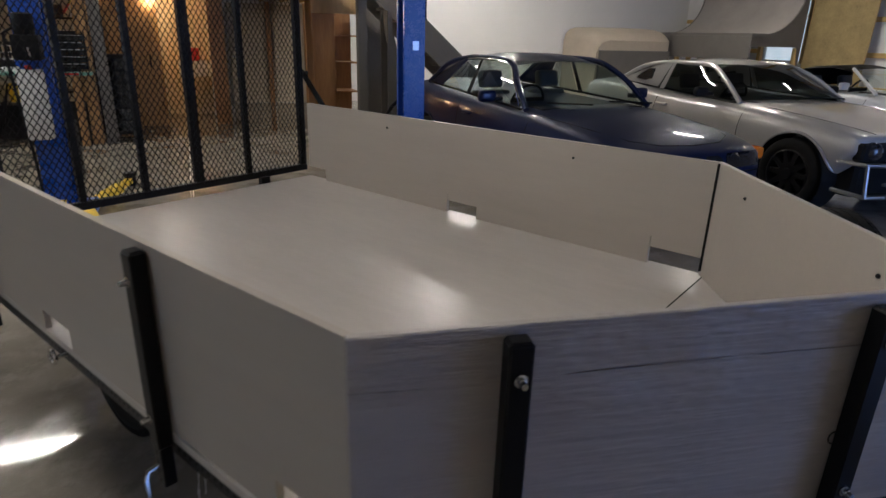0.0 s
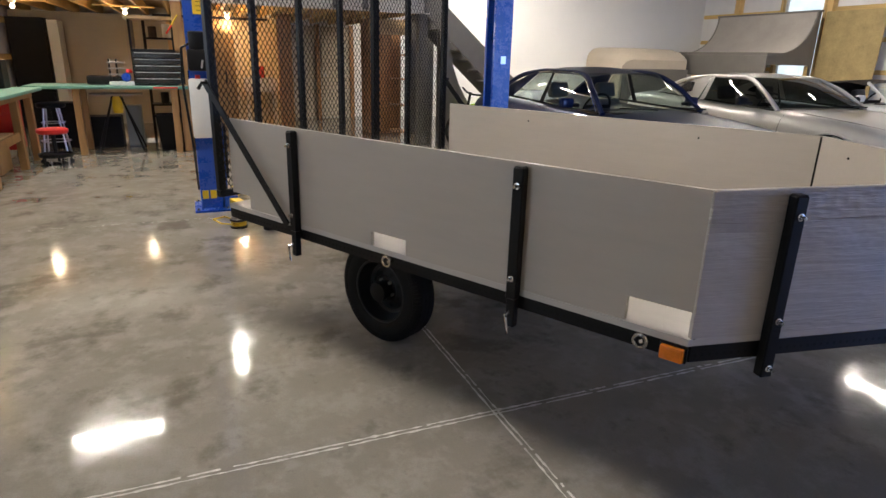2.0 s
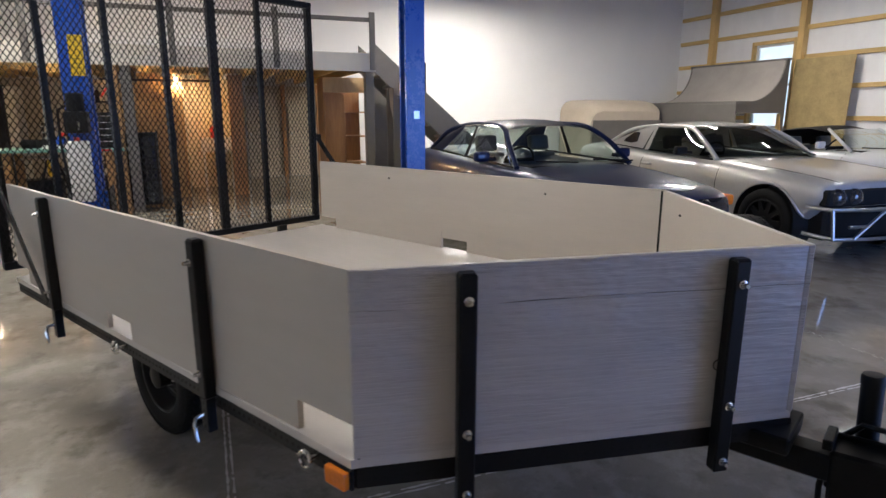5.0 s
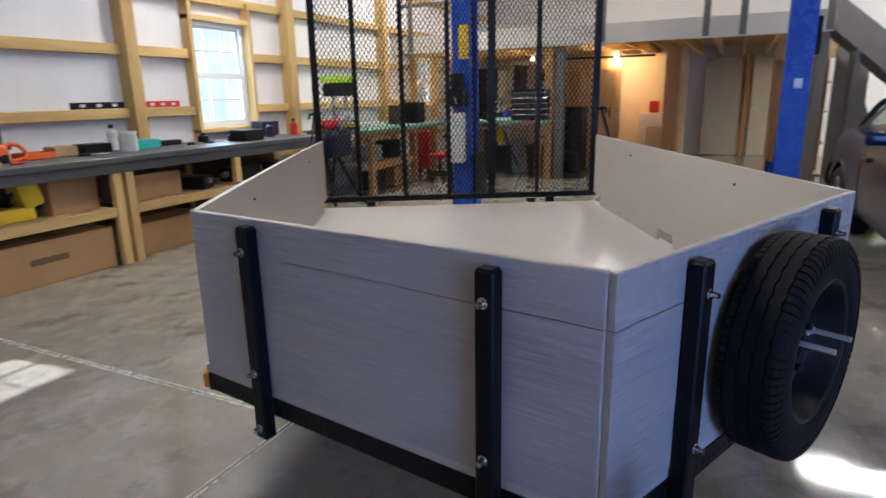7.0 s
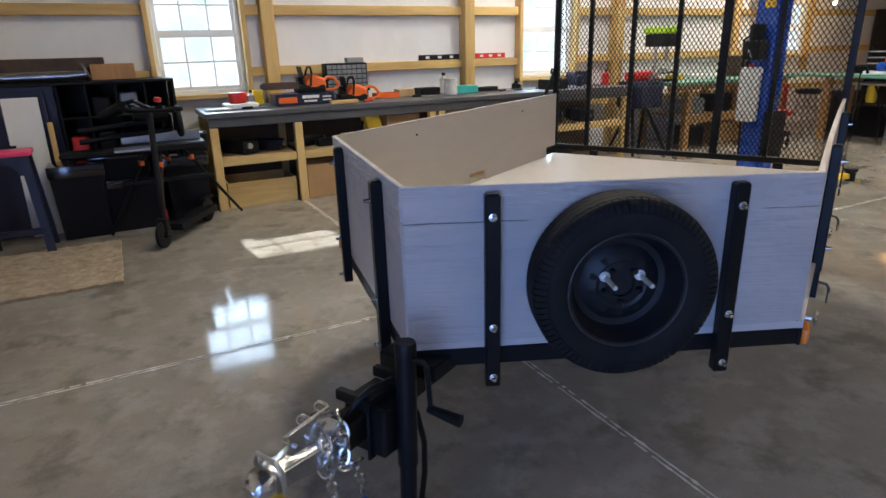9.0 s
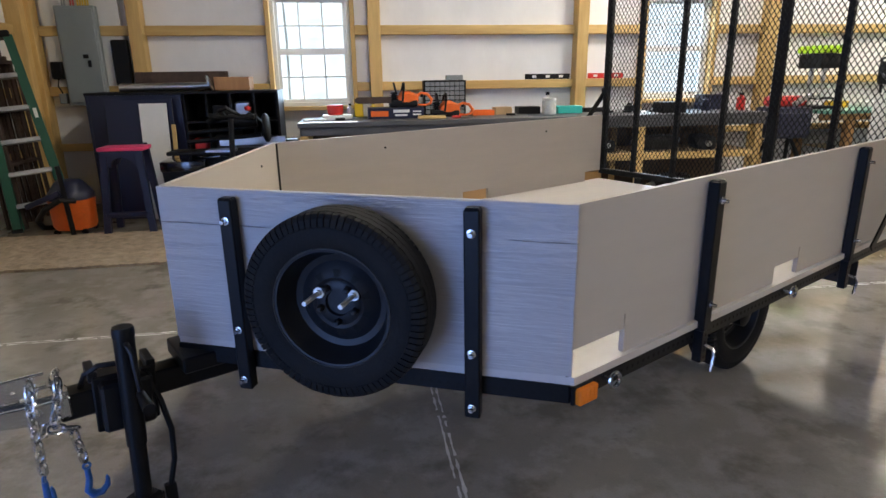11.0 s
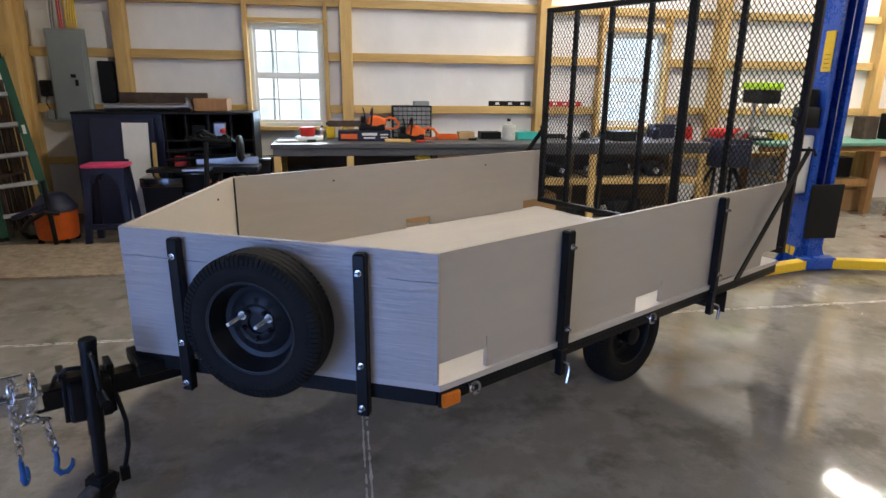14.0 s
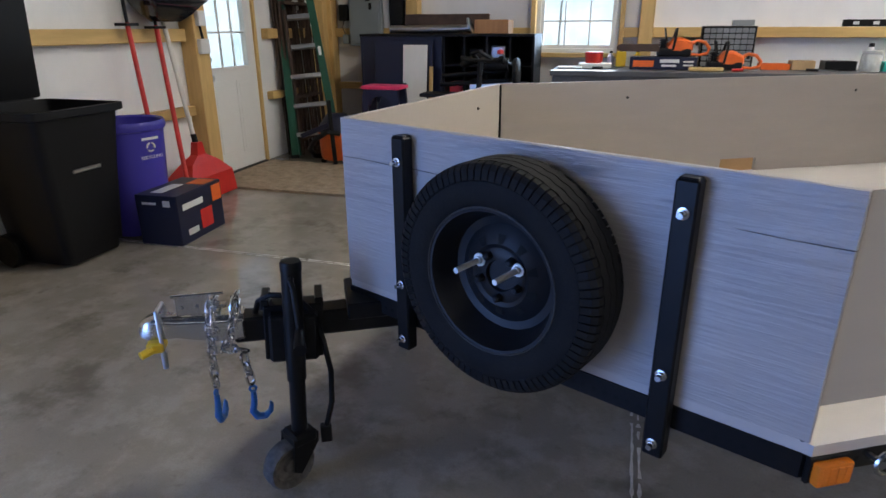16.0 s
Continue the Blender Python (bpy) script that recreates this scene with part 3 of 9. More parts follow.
win = thing("window_4", "tall bright window with a pine surround behind the ramp", "window", kind="structure")
for name, lo, hi in (("trim", (8.86, YS + 0.002, 1.1), (8.93, YS + 0.1, 3.2)), ("trim", (10.05, YS + 0.002, 1.1), (10.12, YS + 0.1, 3.2)), ("head_trim", (8.93, YS + 0.002, 3.12), (10.05, YS + 0.1, 3.2))):
    part(name, boxed(lo, hi, 0.004), PINE, win)
bm = bmesh.new()
box(bm, (8.93, YS - 0.06, 1.15), (8.98, YS, 3.12)), box(bm, (10.0, YS - 0.06, 1.15), (10.05, YS, 3.12)), box(bm, (8.98, YS - 0.06, 2.1), (10.0, YS, 2.16)), box(bm, (8.98, YS - 0.06, 3.06), (10.0, YS, 3.12))
part("window_frame", bm, WHITEPL, win)
pane = part("pane", boxed((8.975, YS - 0.04, 1.16), (10.005, YS - 0.035, 3.07)), PANE, win)
pane.visible_shadow = False
# west wall framing
for y, w in ((3.9, 0.07), (1.60, 0.085), (-1.2, 0.07), (-3.62, 0.07), (-7.6, 0.07), (-10.0, 0.07)):
    n_post += 1
    lumber("timber_post_%d" % n_post, (XW + 0.002, y - w, 0), (XW + 0.15, y + w, ZC), "yellow pine wall post", "wall posts", True)
for y0, y1 in ((2.74, 3.82), (-1.12, 1.50), (-3.54, -1.28), (-9.92, -7.68), (-13.1, -10.08)):
    for z0, z1 in girts:
        n_girt += 1
        solid("girt_%d" % n_girt, boxed((XW + 0.002, y0, z0), (XW + 0.08, y1, z1), 0.006), mat_girt_y, "horizontal pine girt board on the wall", "timber", group="wall girts", kind="structure")
# entry door
ed = thing("entry_door", "closed white steel entry door with a nine-pane glass", "door", kind="structure")
bm = bmesh.new()
y0, y1, zt, gx0, gx1 = 1.74, 2.60, 2.03, XW - 0.05, XW - 0.005
w0, w1, v0, v1 = 1.88, 2.46, 0.98, 1.90
for lo, hi in (((gx0, y0, 0.01), (gx1, y1, v0)), ((gx0, y0, v1), (gx1, y1, zt)), ((gx0, y0, v0), (gx1, w0, v1)), ((gx0, w1, v0), (gx1, y1, v1))):
    box(bm, lo, hi)
bmesh.ops.remove_doubles(bm, verts=bm.verts, dist=1e-5)
part("door_leaf", bm, WHITEDOOR, ed)
for a, b in ((1.86, 2.11), (2.23, 2.48)):
    bm = bmesh.new()
    box(bm, (gx1 - 0.001, a, 0.16), (gx1 + 0.008, b, 0.86), 0.006)
    box(bm, (gx1 + 0.006, a + 0.035, 0.195), (gx1 + 0.013, b - 0.035, 0.825), 0.006)
    part("door_panel", bm, WHITEDOOR, ed)
bm = bmesh.new()
for lo, hi in (((gx1 - 0.002, w0 - 0.03, v0 - 0.03), (gx1 + 0.012, w1 + 0.03, v0)), ((gx1 - 0.002, w0 - 0.03, v1), (gx1 + 0.012, w1 + 0.03, v1 + 0.03)), ((gx1 - 0.002, w0 - 0.03, v0), (gx1 + 0.012, w0, v1)), ((gx1 - 0.002, w1, v0), (gx1 + 0.012, w1 + 0.03, v1))):
    box(bm, lo, hi, 0.003)
for i in (1, 2):
    yy, zz = w0 + (w1 - w0) * i / 3, v0 + (v1 - v0) * i / 3
    box(bm, (gx1 - 0.02, yy - 0.008, v0), (gx1 - 0.006, yy + 0.008, v1)), box(bm, (gx1 - 0.019, w0, zz - 0.008), (gx1 - 0.007, w1, zz + 0.008))
part("glazing_frame", bm, WHITEDOOR, ed)
pane = part("pane", boxed((gx0 + 0.02, w0, v0), (gx0 + 0.024, w1, v1)), PANE, ed)
pane.visible_shadow = False
for z, r in ((0.90, 0.03), (1.06, 0.022)):
    k = lathe(bmesh.new(), [(0, 0), (r, 0), (r, 0.008), (0.012, 0.012), (0.012, 0.035), (r * 0.95, 0.042), (r * 0.95, 0.062), (0, 0.068)], 18, Matrix.Translation((gx1, 1.81, z)) @ Matrix.Rotation(math.pi / 2, 4, "Y"))
    part("door_knob" if z < 1 else "deadbolt", k, STEEL, ed, "dull steel door knob", smooth=True)
for lo, hi in (((XW - 0.1, 1.70, 0), (XW + 0.02, 1.737, 2.06)), ((XW - 0.1, 2.603, 0), (XW + 0.02, 2.64, 2.06)), ((XW - 0.1, 1.737, 2.033), (XW + 0.02, 2.603, 2.06))):
    part("door_frame", boxed(lo, hi, 0.003), PINE, ed)
part("threshold", boxed((XW - 0.1, 1.74, 0.0), (XW + 0.03, 2.60, 0.012), 0.003), DARK, ed)

# ---------------------------------------------------------------- the trailer
HALF, LEN, NOSE = 0.929, 2.415, 0.7235
ZB, ZT = 0.645, 1.098
trailer = thing("utility_trailer", "taupe plywood-sided utility trailer with a v-shaped nose and black frame", "trailer",
                Matrix.LocRotScale(Vector((-0.2424, -1.0651, -0.0496)), Euler((0, radians(-0.25), radians(28.65))), Vector((1.034, 1.034, 1.034))))

bm = prism(bmesh.new(), [(-0.002, -HALF + 0.002), (0.006, -HALF - 0.012), (LEN + 0.03, -HALF - 0.010), (LEN + 0.03, HALF + 0.010), (0.006, HALF + 0.012), (-0.002, HALF - 0.002), (-NOSE + 0.004, 0)], 0.622, 0.645)
part("deck", bm, DECKPAINT, trailer, "glossy taupe painted plywood deck")


def angle_iron(p, q, out, h=0.052, w=0.045):
    """An angle rail with its upright face outwards, between two points at its top edge."""
    p, q, out = Vector(p), Vector(q), Vector(out).normalized()
    bm = bmesh.new()
    dz = Vector((0, 0, -1))
    sec = [(0, 0), (0, h), (-0.005, h), (-0.005, 0.005), (-w, 0.005), (-w, 0)]
    ring_faces(bm, [[e + out * a + dz * b for a, b in sec] for e in (p, q)])
    # row of punched holes, each a flat disc with its shade in the colour
    k = int((q - p).length / 0.0254)
    d = (q - p).normalized()
    return bm, [p + d * (i + 0.7) * 0.0254 + dz * 0.030 for i in range(k)], out


rails = [((0, HALF, 0.62), (LEN + 0.04, HALF, 0.62), (0, 1, 0)), ((0, -HALF, 0.62), (LEN + 0.04, -HALF, 0.62), (0, -1, 0)),
         ((-NOSE, 0, 0.62), (0, HALF, 0.62), (-HALF, NOSE, 0)), ((-NOSE, 0, 0.62), (0, -HALF, 0.62), (-HALF, -NOSE, 0)),
         ((LEN + 0.04, HALF - 0.05, 0.62), (LEN + 0.04, -HALF + 0.05, 0.62), (1, 0, 0))]
# near-black: the shade inside holes and gaps put into colour; also print
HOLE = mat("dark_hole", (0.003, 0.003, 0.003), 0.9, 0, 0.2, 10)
for p, q, o in rails:
    bm, holes, out = angle_iron(p, q, o)
    rail = part("frame_rail", bm, BLACK, trailer)
    bm = bmesh.new()
    turn = out.to_track_quat("Z", "Y").to_matrix().to_4x4()
    for h in holes:
        lathe(bm, [(0, 0), (0.0058, 0)], 8, Matrix.Translation(h + out * 0.0006) @ turn)
    part("punched_strip", bm, HOLE, rail, kind="stuff")
for x in (0.02, 0.8, 1.6):
    part("cross_member", boxed((x, -HALF + 0.01, 0.56), (x + 0.05, HALF - 0.01, 0.62), 0.004), BLACK, trailer)

bm = boxed((-0.006, -HALF + 0.002, 0.6452), (-0.001, HALF - 0.002, 0.6462))
part("deck_seam", bm, HOLE, trailer, "dark gap between two deck sheets")

# side boards, slightly bowed, with a notch for each tie-down


def bow(x, sign=1):
    """How far a side board leaves the straight line."""
    return (0.012 if sign > 0 else -0.006) * math.sin(math.pi * min(max(x, 0), LEN) / LEN)


def side_board(sign, notches):
    bm = bmesh.new()
    xs = sorted({0.011, LEN, *[v for n_ in notches for v in n_[:2]], *[LEN * i / 24 for i in range(1, 25)]})
    t = 0.017
    for a, b in zip(xs, xs[1:]):
        z0 = ZB
        for n0, n1, nz in notches:
            if n0 - 1e-6 <= a and b <= n1 + 1e-6:
                z0 = nz
        c = []
        for x in (a, b):
            yo = HALF + bow(x, sign)
            c.append([(x, sign * yo, z0), (x, sign * yo, ZT), (x, sign * (yo - t), ZT), (x, sign * (yo - t), z0)])
        vs = [[bm.verts.new(p) for p in r] for r in c]
        for i in range(4):
            j = (i + 1) % 4
            bm.faces.new((vs[0][i], vs[0][j], vs[1][j], vs[1][i]))
        bm.faces.new(vs[0]), bm.faces.new(vs[1])
    bmesh.ops.remove_doubles(bm, verts=bm.verts, dist=1e-5)
    seen = {}
    for f in list(bm.faces):
        key = tuple(sorted((round(v.co.x, 4), round(v.co.y, 4), round(v.co.z, 4)) for v in f.verts))
        seen.setdefault(key, []).append(f)
    bmesh.ops.delete(bm, geom=[f for fs in seen.values() if len(fs) > 1 for f in fs], context="FACES_ONLY")
    return bm


for sign in (1, -1):
    notches = [(0.011, 0.213, 0.728), (1.154, 1.354, 0.710), (2.26, LEN, 0.712)]
    if sign < 0:
        notches = [(0.011, 0.224, 0.718), (1.105, 1.296, 0.708), (2.26, LEN, 0.712), (0.219, 0.224, 0.762), (1.291, 1.296, 0.748)]
    part("side_board", side_board(sign, notches), PAINTED, trailer, "taupe painted plywood side with tie-down notches")

along = {1: Vector((-NOSE, -HALF, 0)).normalized(), -1: Vector((-NOSE, HALF, 0)).normalized()}
outw = {1: Vector((-HALF, NOSE, 0)).normalized(), -1: Vector((-HALF, -NOSE, 0)).normalized()}
corner = {1: Vector((0, HALF, 0)), -1: Vector((0, -HALF, 0))}
SPAN = math.hypot(HALF, NOSE)


def nose_frame(sign):
    """x along the board from the side corner to the tip, y outwards, z up."""
    a, o = along[sign], outw[sign]
    return Matrix(((a.x, o.x, 0, corner[sign].x), (a.y, o.y, 0, corner[sign].y), (0, 0, 1, 0), (0, 0, 0, 1)))


for sign in (1, -1):
    end = SPAN - (0.018 if sign == 1 else 0.0)
    bm = boxed((-0.006, -0.017, ZB - 0.004), (end, 0.0, ZT + 0.001), 0.0025)
    for v in bm.verts:
        v.co.z += 0.008 * v.co.x / SPAN if v.co.z > 0.9 else 0
    bm.transform(nose_frame(sign))
    bm.faces.ensure_lookup_table()
    bm.normal_update()
    for f in bm.faces:
        f.material_index = 1 if abs(f.normal.dot(outw[sign])) > 0.5 and (f.calc_center_median() - corner[sign]).dot(outw[sign]) < -0.012 else 0
    part("nose_board", bm, (GRAINED, INNER), trailer, "taupe painted rough-grained plywood nose board")


# solid dark strip in each front corner, painting the shade of an open joint
for sign in (1, -1):
    part("corner_gap_shade", boxed((0.006, sign * (HALF - 0.0185) - 0.004, ZB + 0.02), (0.015, sign * (HALF - 0.0185) + 0.004, ZT - 0.004)), HOLE, trailer)


def bolt_head(p, out, r=0.013):
    turn = Vector(out).to_track_quat("Z", "Y").to_matrix().to_4x4()
    bm = bmesh.new()
    m = Matrix.Translation(p) @ turn
    lathe(bm, [(0, 0), (r * 1.25, 0), (r * 1.25, 0.003), (r * 0.8, 0.004), (r * 0.8, 0.010), (0.006, 0.0105), (0.006, 0.02), (0, 0.02)], 10, m)
    return bm


def stake_post(m, bolts, z0, z1, pin=False):
    """A square tube stake; x along the board, y outwards."""
    bm = bmesh.new()
    box(bm, (-0.021, 0.001, 0.612 if pin else z0), (0.021, 0.037, z1), 0.004, m)
    box(bm, (-0.0175, 0.0045, z1 - 0.001), (0.0175, 0.0335, z1 + 0.003), 0.003, m)
    post = part("stake_post", bm, BLACK, trailer)
    if pin:
        part("stake_socket", box(bmesh.new(), (-0.017, 0.004, z0 - 0.0), (0.017, 0.034, 0.612), 0.002, m), BLACK, post)
        bm = bmesh.new()
        for k in range(4):
            lathe(bm, [(0, 0), (0.0055, 0)], 8, m @ Matrix.Translation((0, 0.0346, z0 + 0.018 + 0.0254 * k)) @ Matrix.Rotation(-math.pi / 2, 4, "X"))
        part("socket_holes", bm, HOLE, post, kind="stuff")
    for z in bolts:
        part("bolt", bolt_head(m @ Vector((0, 0.037, z)), m.to_3x3() @ Vector((0, 1, 0)), 0.0095), ZINC, post, "zinc-plated bolt", smooth=True)
        part("inner_nut", lathe(bmesh.new(), [(0, 0.0), (0.006, 0.0), (0.006, 0.004), (0.003, 0.004), (0.003, 0.007), (0, 0.007)], 6, m @ Matrix.Translation((0, -0.0168, z)) @ Matrix.Rotation(math.pi / 2, 4, "X")), RIM, post) if z > 0.9 else None
    if pin:
        bm = bmesh.new()
        tube(bm, [m @ Vector(p) for p in ((0, 0.03, z0 + 0.06), (0, 0.062, z0 + 0.055), (-0.01, 0.072, z0 + 0.04), (-0.02, 0.072, z0 - 0.01))], 0.006, 7)
        part("pin", bm, ZINC, post, "bent zinc pin", smooth=True)
    return post


for sign, xs in ((1, (0.619, 1.856)), (-1, (0.604, 1.727))):
    for k, x in enumerate(xs):
        m = Matrix(((1, 0, 0, x), (0, sign, 0, sign * (HALF + bow(x, sign))), (0, 0, 1, 0), (0, 0, 0, 1)))
        stake_post(m, (1.023, 0.692) if sign > 0 else (1.029, 0.703), 0.505 if k == 0 else 0.49, 1.086, True)
for sign, ss in ((1, (0.217, 0.803)), (-1, (0.211, 0.794))):
    for s in ss:
        m = nose_frame(sign) @ Matrix.Translation((s * SPAN, 0, 0))
        stake_post(m, (1.024, 0.701, 0.543), 0.510, 1.084)

# amber marker lamps and tie-down eyes
for sign in (1, -1):
    y = sign * (HALF + 0.012)
    lamp = part("marker_lamp", boxed((0.012, min(y, y + sign * 0.018), 0.566), (0.084, max(y, y + sign * 0.018), 0.612), 0.005, seg=2), AMBER, trailer, "amber plastic marker lamp", smooth=True)
    part("lamp_base", boxed((0.006, min(y - sign * 0.012, y), 0.561), (0.090, max(y - sign * 0.012, y), 0.617), 0.003), DARK, lamp)
    lens = bmesh.new()
    for k in range(4):
        box(lens, (0.018 + 0.016 * k, min(y + sign * 0.017, y + sign * 0.0195), 0.572), (0.030 + 0.016 * k, max(y + sign * 0.017, y + sign * 0.0195), 0.606), 0.001)
    part("lens_rib", lens, AMBER, lamp)
    for x in ((0.142, 1.238) if sign > 0 else (0.137, 1.178)):
        bm = bmesh.new()
        yy = sign * (HALF + 0.035)
        ring = [(x + 0.021 * math.cos(q), yy + sign * 0.006, 0.607 + 0.021 * math.sin(q)) for q in (2 * math.pi * i / 16 for i in range(16))]
        tube(bm, ring, 0.0055, 7, loop=True)
        tube(bm, [(x, sign * (HALF - 0.01), 0.60), (x, yy - 0.004 * sign, 0.602)], 0.007, 8)
        part("eye_bolt", bm, ZINC, trailer, "zinc eye bolt", smooth=True)

# ramp gate
gate = part("ramp_gate", boxed((2.475, -0.943, 0.675), (2.515, 0.970, 0.712), 0.003), BLACK, trailer, "upright black steel mesh ramp gate")
part("gate_rail", boxed((2.475, -0.943, 2.105), (2.515, 0.970, 2.142), 0.003), BLACK, gate)
for y, w in ((-0.922, 0.042), (-0.530, 0.03), (-0.215, 0.052), (0.078, 0.03), (0.383, 0.03), (0.690, 0.03), (0.949, 0.042)):
    part("gate_bar", boxed((2.478, y - w / 2, 0.712), (2.512, y + w / 2, 2.105), 0.003), BLACK, gate)
bm = bmesh.new()
DW, DH = 0.0143, 0.044
nx, nz = int(1.875 / DW), int(1.41 / DH)
for i in range(nx + 1):
    y = -0.92 + i * DW
    pts = []
    for j in range(2 * nz + 1):
        off = (0.25 if j % 2 else -0.25) * DW * (1 if i % 2 else -1)
        pts.append((2.474 + (0.002 if j % 2 else -0.002), y + off * 2 * 0.98, 0.705 + j * DH / 2))
    for p, q in zip(pts, pts[1:]):
        p, q = Vector(p), Vector(q)
        w = (q - p).cross(Vector((1, 0, 0))).normalized() * 0.0025
        d = Vector((0.0016, 0, 0))
        ring_faces(bm, [[p + w, p + d, p - w, p - d], [q + w, q + d, q - w, q - d]], True, False)
part("expanded_mesh", bm, BLACK, gate, "diamond-pattern expanded steel mesh", kind="stuff")
for sign in (1, -1):
    bm = bmesh.new()
    box(bm, (-0.45, -0.004, -0.019), (0.45, 0.004, 0.019), 0.001, Matrix.Translation((2.21, sign * 0.975, 0.955)) @ Matrix.Rotation(-math.atan2(0.62, 0.62), 4, "Y"))
    part("gate_brace", bm, BLACK, gate)
    bm = bmesh.new()
    tube(bm, [(2.50, sign * 0.93, 1.265), (2.51, sign * 1.0, 1.27), (2.53, sign * 1.01, 1.24)], 0.009, 8)
    part("latch_pin", bm, BLACK, gate, smooth=True)
    part("hinge", boxed((2.46, sign * 0.62 - 0.03, 0.60), (2.5, sign * 0.62 + 0.03, 0.68), 0.004), BLACK, gate)

# wheels


def tyre_profile(R, w, rim):
    h = w / 2
    return [(rim, -h * 0.78), (rim + 0.012, -h * 0.92), (rim + (R - rim) * 0.45, -h), (R - 0.028, -h * 0.93), (R - 0.008, -h * 0.78), (R, -h * 0.6), (R + 0.001, 0),
            (R, h * 0.6), (R - 0.008, h * 0.78), (R - 0.028, h * 0.93), (rim + (R - rim) * 0.45, h), (rim + 0.012, h * 0.92), (rim, h * 0.78)]


def wheel(name, parent, m, R=0.28, w=0.14, rim=0.158, label="", spokes=8, lug=5):
    """z is the axle, outwards."""
    bm = bmesh.new()
    lathe(bm, tyre_profile(R, w, rim), 48, m)
    tyre = part("tyre", bm, RUBBER, parent, label or "black rubber tyre", smooth=True)
    bm = bmesh.new()
    nb = 168
    # three ribs with fine zigzag edges, and open shoulder blocks
    for zc, wr in ((-0.195, 0.088), (0.0, 0.088), (0.195, 0.088)):
        rows = []
        for i in range(nb):
            q = 2 * math.pi * i / nb
            zig = (0.012 if i % 4 < 2 else -0.012) * w
            rows.append([m @ Vector((rr * math.cos(q), rr * math.sin(q), (zc + dz) * w + zig)) for rr, dz in ((R - 0.004, -wr), (R + 0.0045, -wr + 0.004), (R + 0.0045, wr - 0.004), (R - 0.004, wr))])
        ring_faces(bm, rows, closed=False, loop=True)
    for e in (-1, 1):
        for i in range(84):
            q0, q1 = 2 * math.pi * i / 84, 2 * math.pi * (i + 0.80) / 84
            side = [(R - 0.006, 0.300), (R + 0.0040, 0.304), (R + 0.0010, 0.400), (R - 0.010, 0.462), (R - 0.030, 0.492), (R - 0.034, 0.470)]
            ring_faces(bm, [[m @ Vector((rr * math.cos(q), rr * math.sin(q), e * z * w)) for rr, z in side] for q in (q0, q1)])
    part("tread", bm, RUBBER, tyre, kind="stuff")
    bm = bmesh.new()
    h = w / 2
    lathe(bm, [(rim + 0.008, h * 0.80), (rim + 0.006, h * 0.86), (rim - 0.004, h * 0.84), (rim - 0.012, h * 0.55), (rim - 0.020, h * 0.1), (rim - 0.028, -h * 0.1),
               (rim - 0.045, -h * 0.16), (rim - 0.062, h * 0.02), (rim - 0.085, h * 0.16), (0.062, h * 0.10), (0.055, h * 0.16), (0.036, h * 0.16), (0.034, h * 0.02), (0.0, h * 0.02)], 40, m)
    lathe(bm, [(rim + 0.008, -h * 0.80), (rim - 0.012, -h * 0.7), (rim - 0.028, -h * 0.1)], 40, m)
    r = part("rim", bm, RIM, parent, "dull black steel rim", smooth=True)
    # vents are flat near-black patches, the shade behind them painted on
    bm = bmesh.new()
    for i in range(spokes):
        q = 2 * math.pi * (i + 0.5) / spokes
        c = m @ Matrix.Rotation(q, 4, "Z")
        wide = 2.2 / spokes
        outline = [(rim - 0.083, h * 0.15 + 0.0016, -0.30 * wide), (rim - 0.064, h * 0.035 + 0.0022, -0.52 * wide), (rim - 0.064, h * 0.035 + 0.0022, 0.52 * wide), (rim - 0.083, h * 0.15 + 0.0016, 0.30 * wide)]
        bm.faces.new([bm.verts.new(c @ Vector((rr * math.cos(u), rr * math.sin(u), z))) for rr, z, u in outline])
    part("vent_hole", bm, HOLE, r, kind="stuff")
    lip = [m @ Vector(((rim + 0.004) * math.cos(q), (rim + 0.004) * math.sin(q), h * 0.865)) for q in (2 * math.pi * k / 48 for k in range(48))]
    part("rim_lip", tube(bmesh.new(), lip, 0.0022, 6, loop=True), RIM_EDGE, r, "slightly paler edge of the rim", smooth=True)
    for i in range(lug):
        bm = bmesh.new()
        q = 2 * math.pi * i / lug + 0.3
        lathe(bm, [(0.010, 0), (0.009, 0.014), (0.005, 0.018), (0, 0.018)], 6, m @ Matrix.Rotation(q, 4, "Z") @ Matrix.Translation((0.05, 0, h * 0.15)))
        part("lug_nut", bm, STEEL if not label else RIM, r)
    return tyre


for sign, wy in ((1, 0.635), (-1, 0.565)):
    hub = part("axle_hub", lathe(bmesh.new(), [(0.0, -0.1), (0.05, -0.1), (0.05, 0.075), (0.036, 0.08), (0, 0.085)], 20, Matrix.Translation((1.555, sign * wy, 0.304)) @ Matrix.Rotation(-sign * math.pi / 2, 4, "X")), BLACK, trailer, smooth=True)
    wheel("wheel", trailer, Matrix.Translation((1.555, sign * wy, 0.304)) @ Matrix.Rotation(-sign * math.pi / 2, 4, "X"), 0.262, 0.14)
    bm = bmesh.new()
    ring_faces(bm, [[(1.56 + 0.36 * s, sign * 0.47 - 0.03, z), (1.56 + 0.36 * s, sign * 0.47 + 0.03, z), (1.56 + 0.36 * s, sign * 0.47 + 0.03, z + 0.03), (1.56 + 0.36 * s, sign * 0.47 - 0.03, z + 0.03)]
                    for s, z in ((-1, 0.52), (-0.5, 0.46), (0, 0.42), (0.5, 0.46), (1, 0.52))])
    part("leaf_spring", bm, BLACK, trailer)
part("axle", tube(bmesh.new(), [(1.555, -0.6, 0.335), (1.555, 0.6, 0.335)], 0.025, 10), BLACK, trailer, smooth=True)
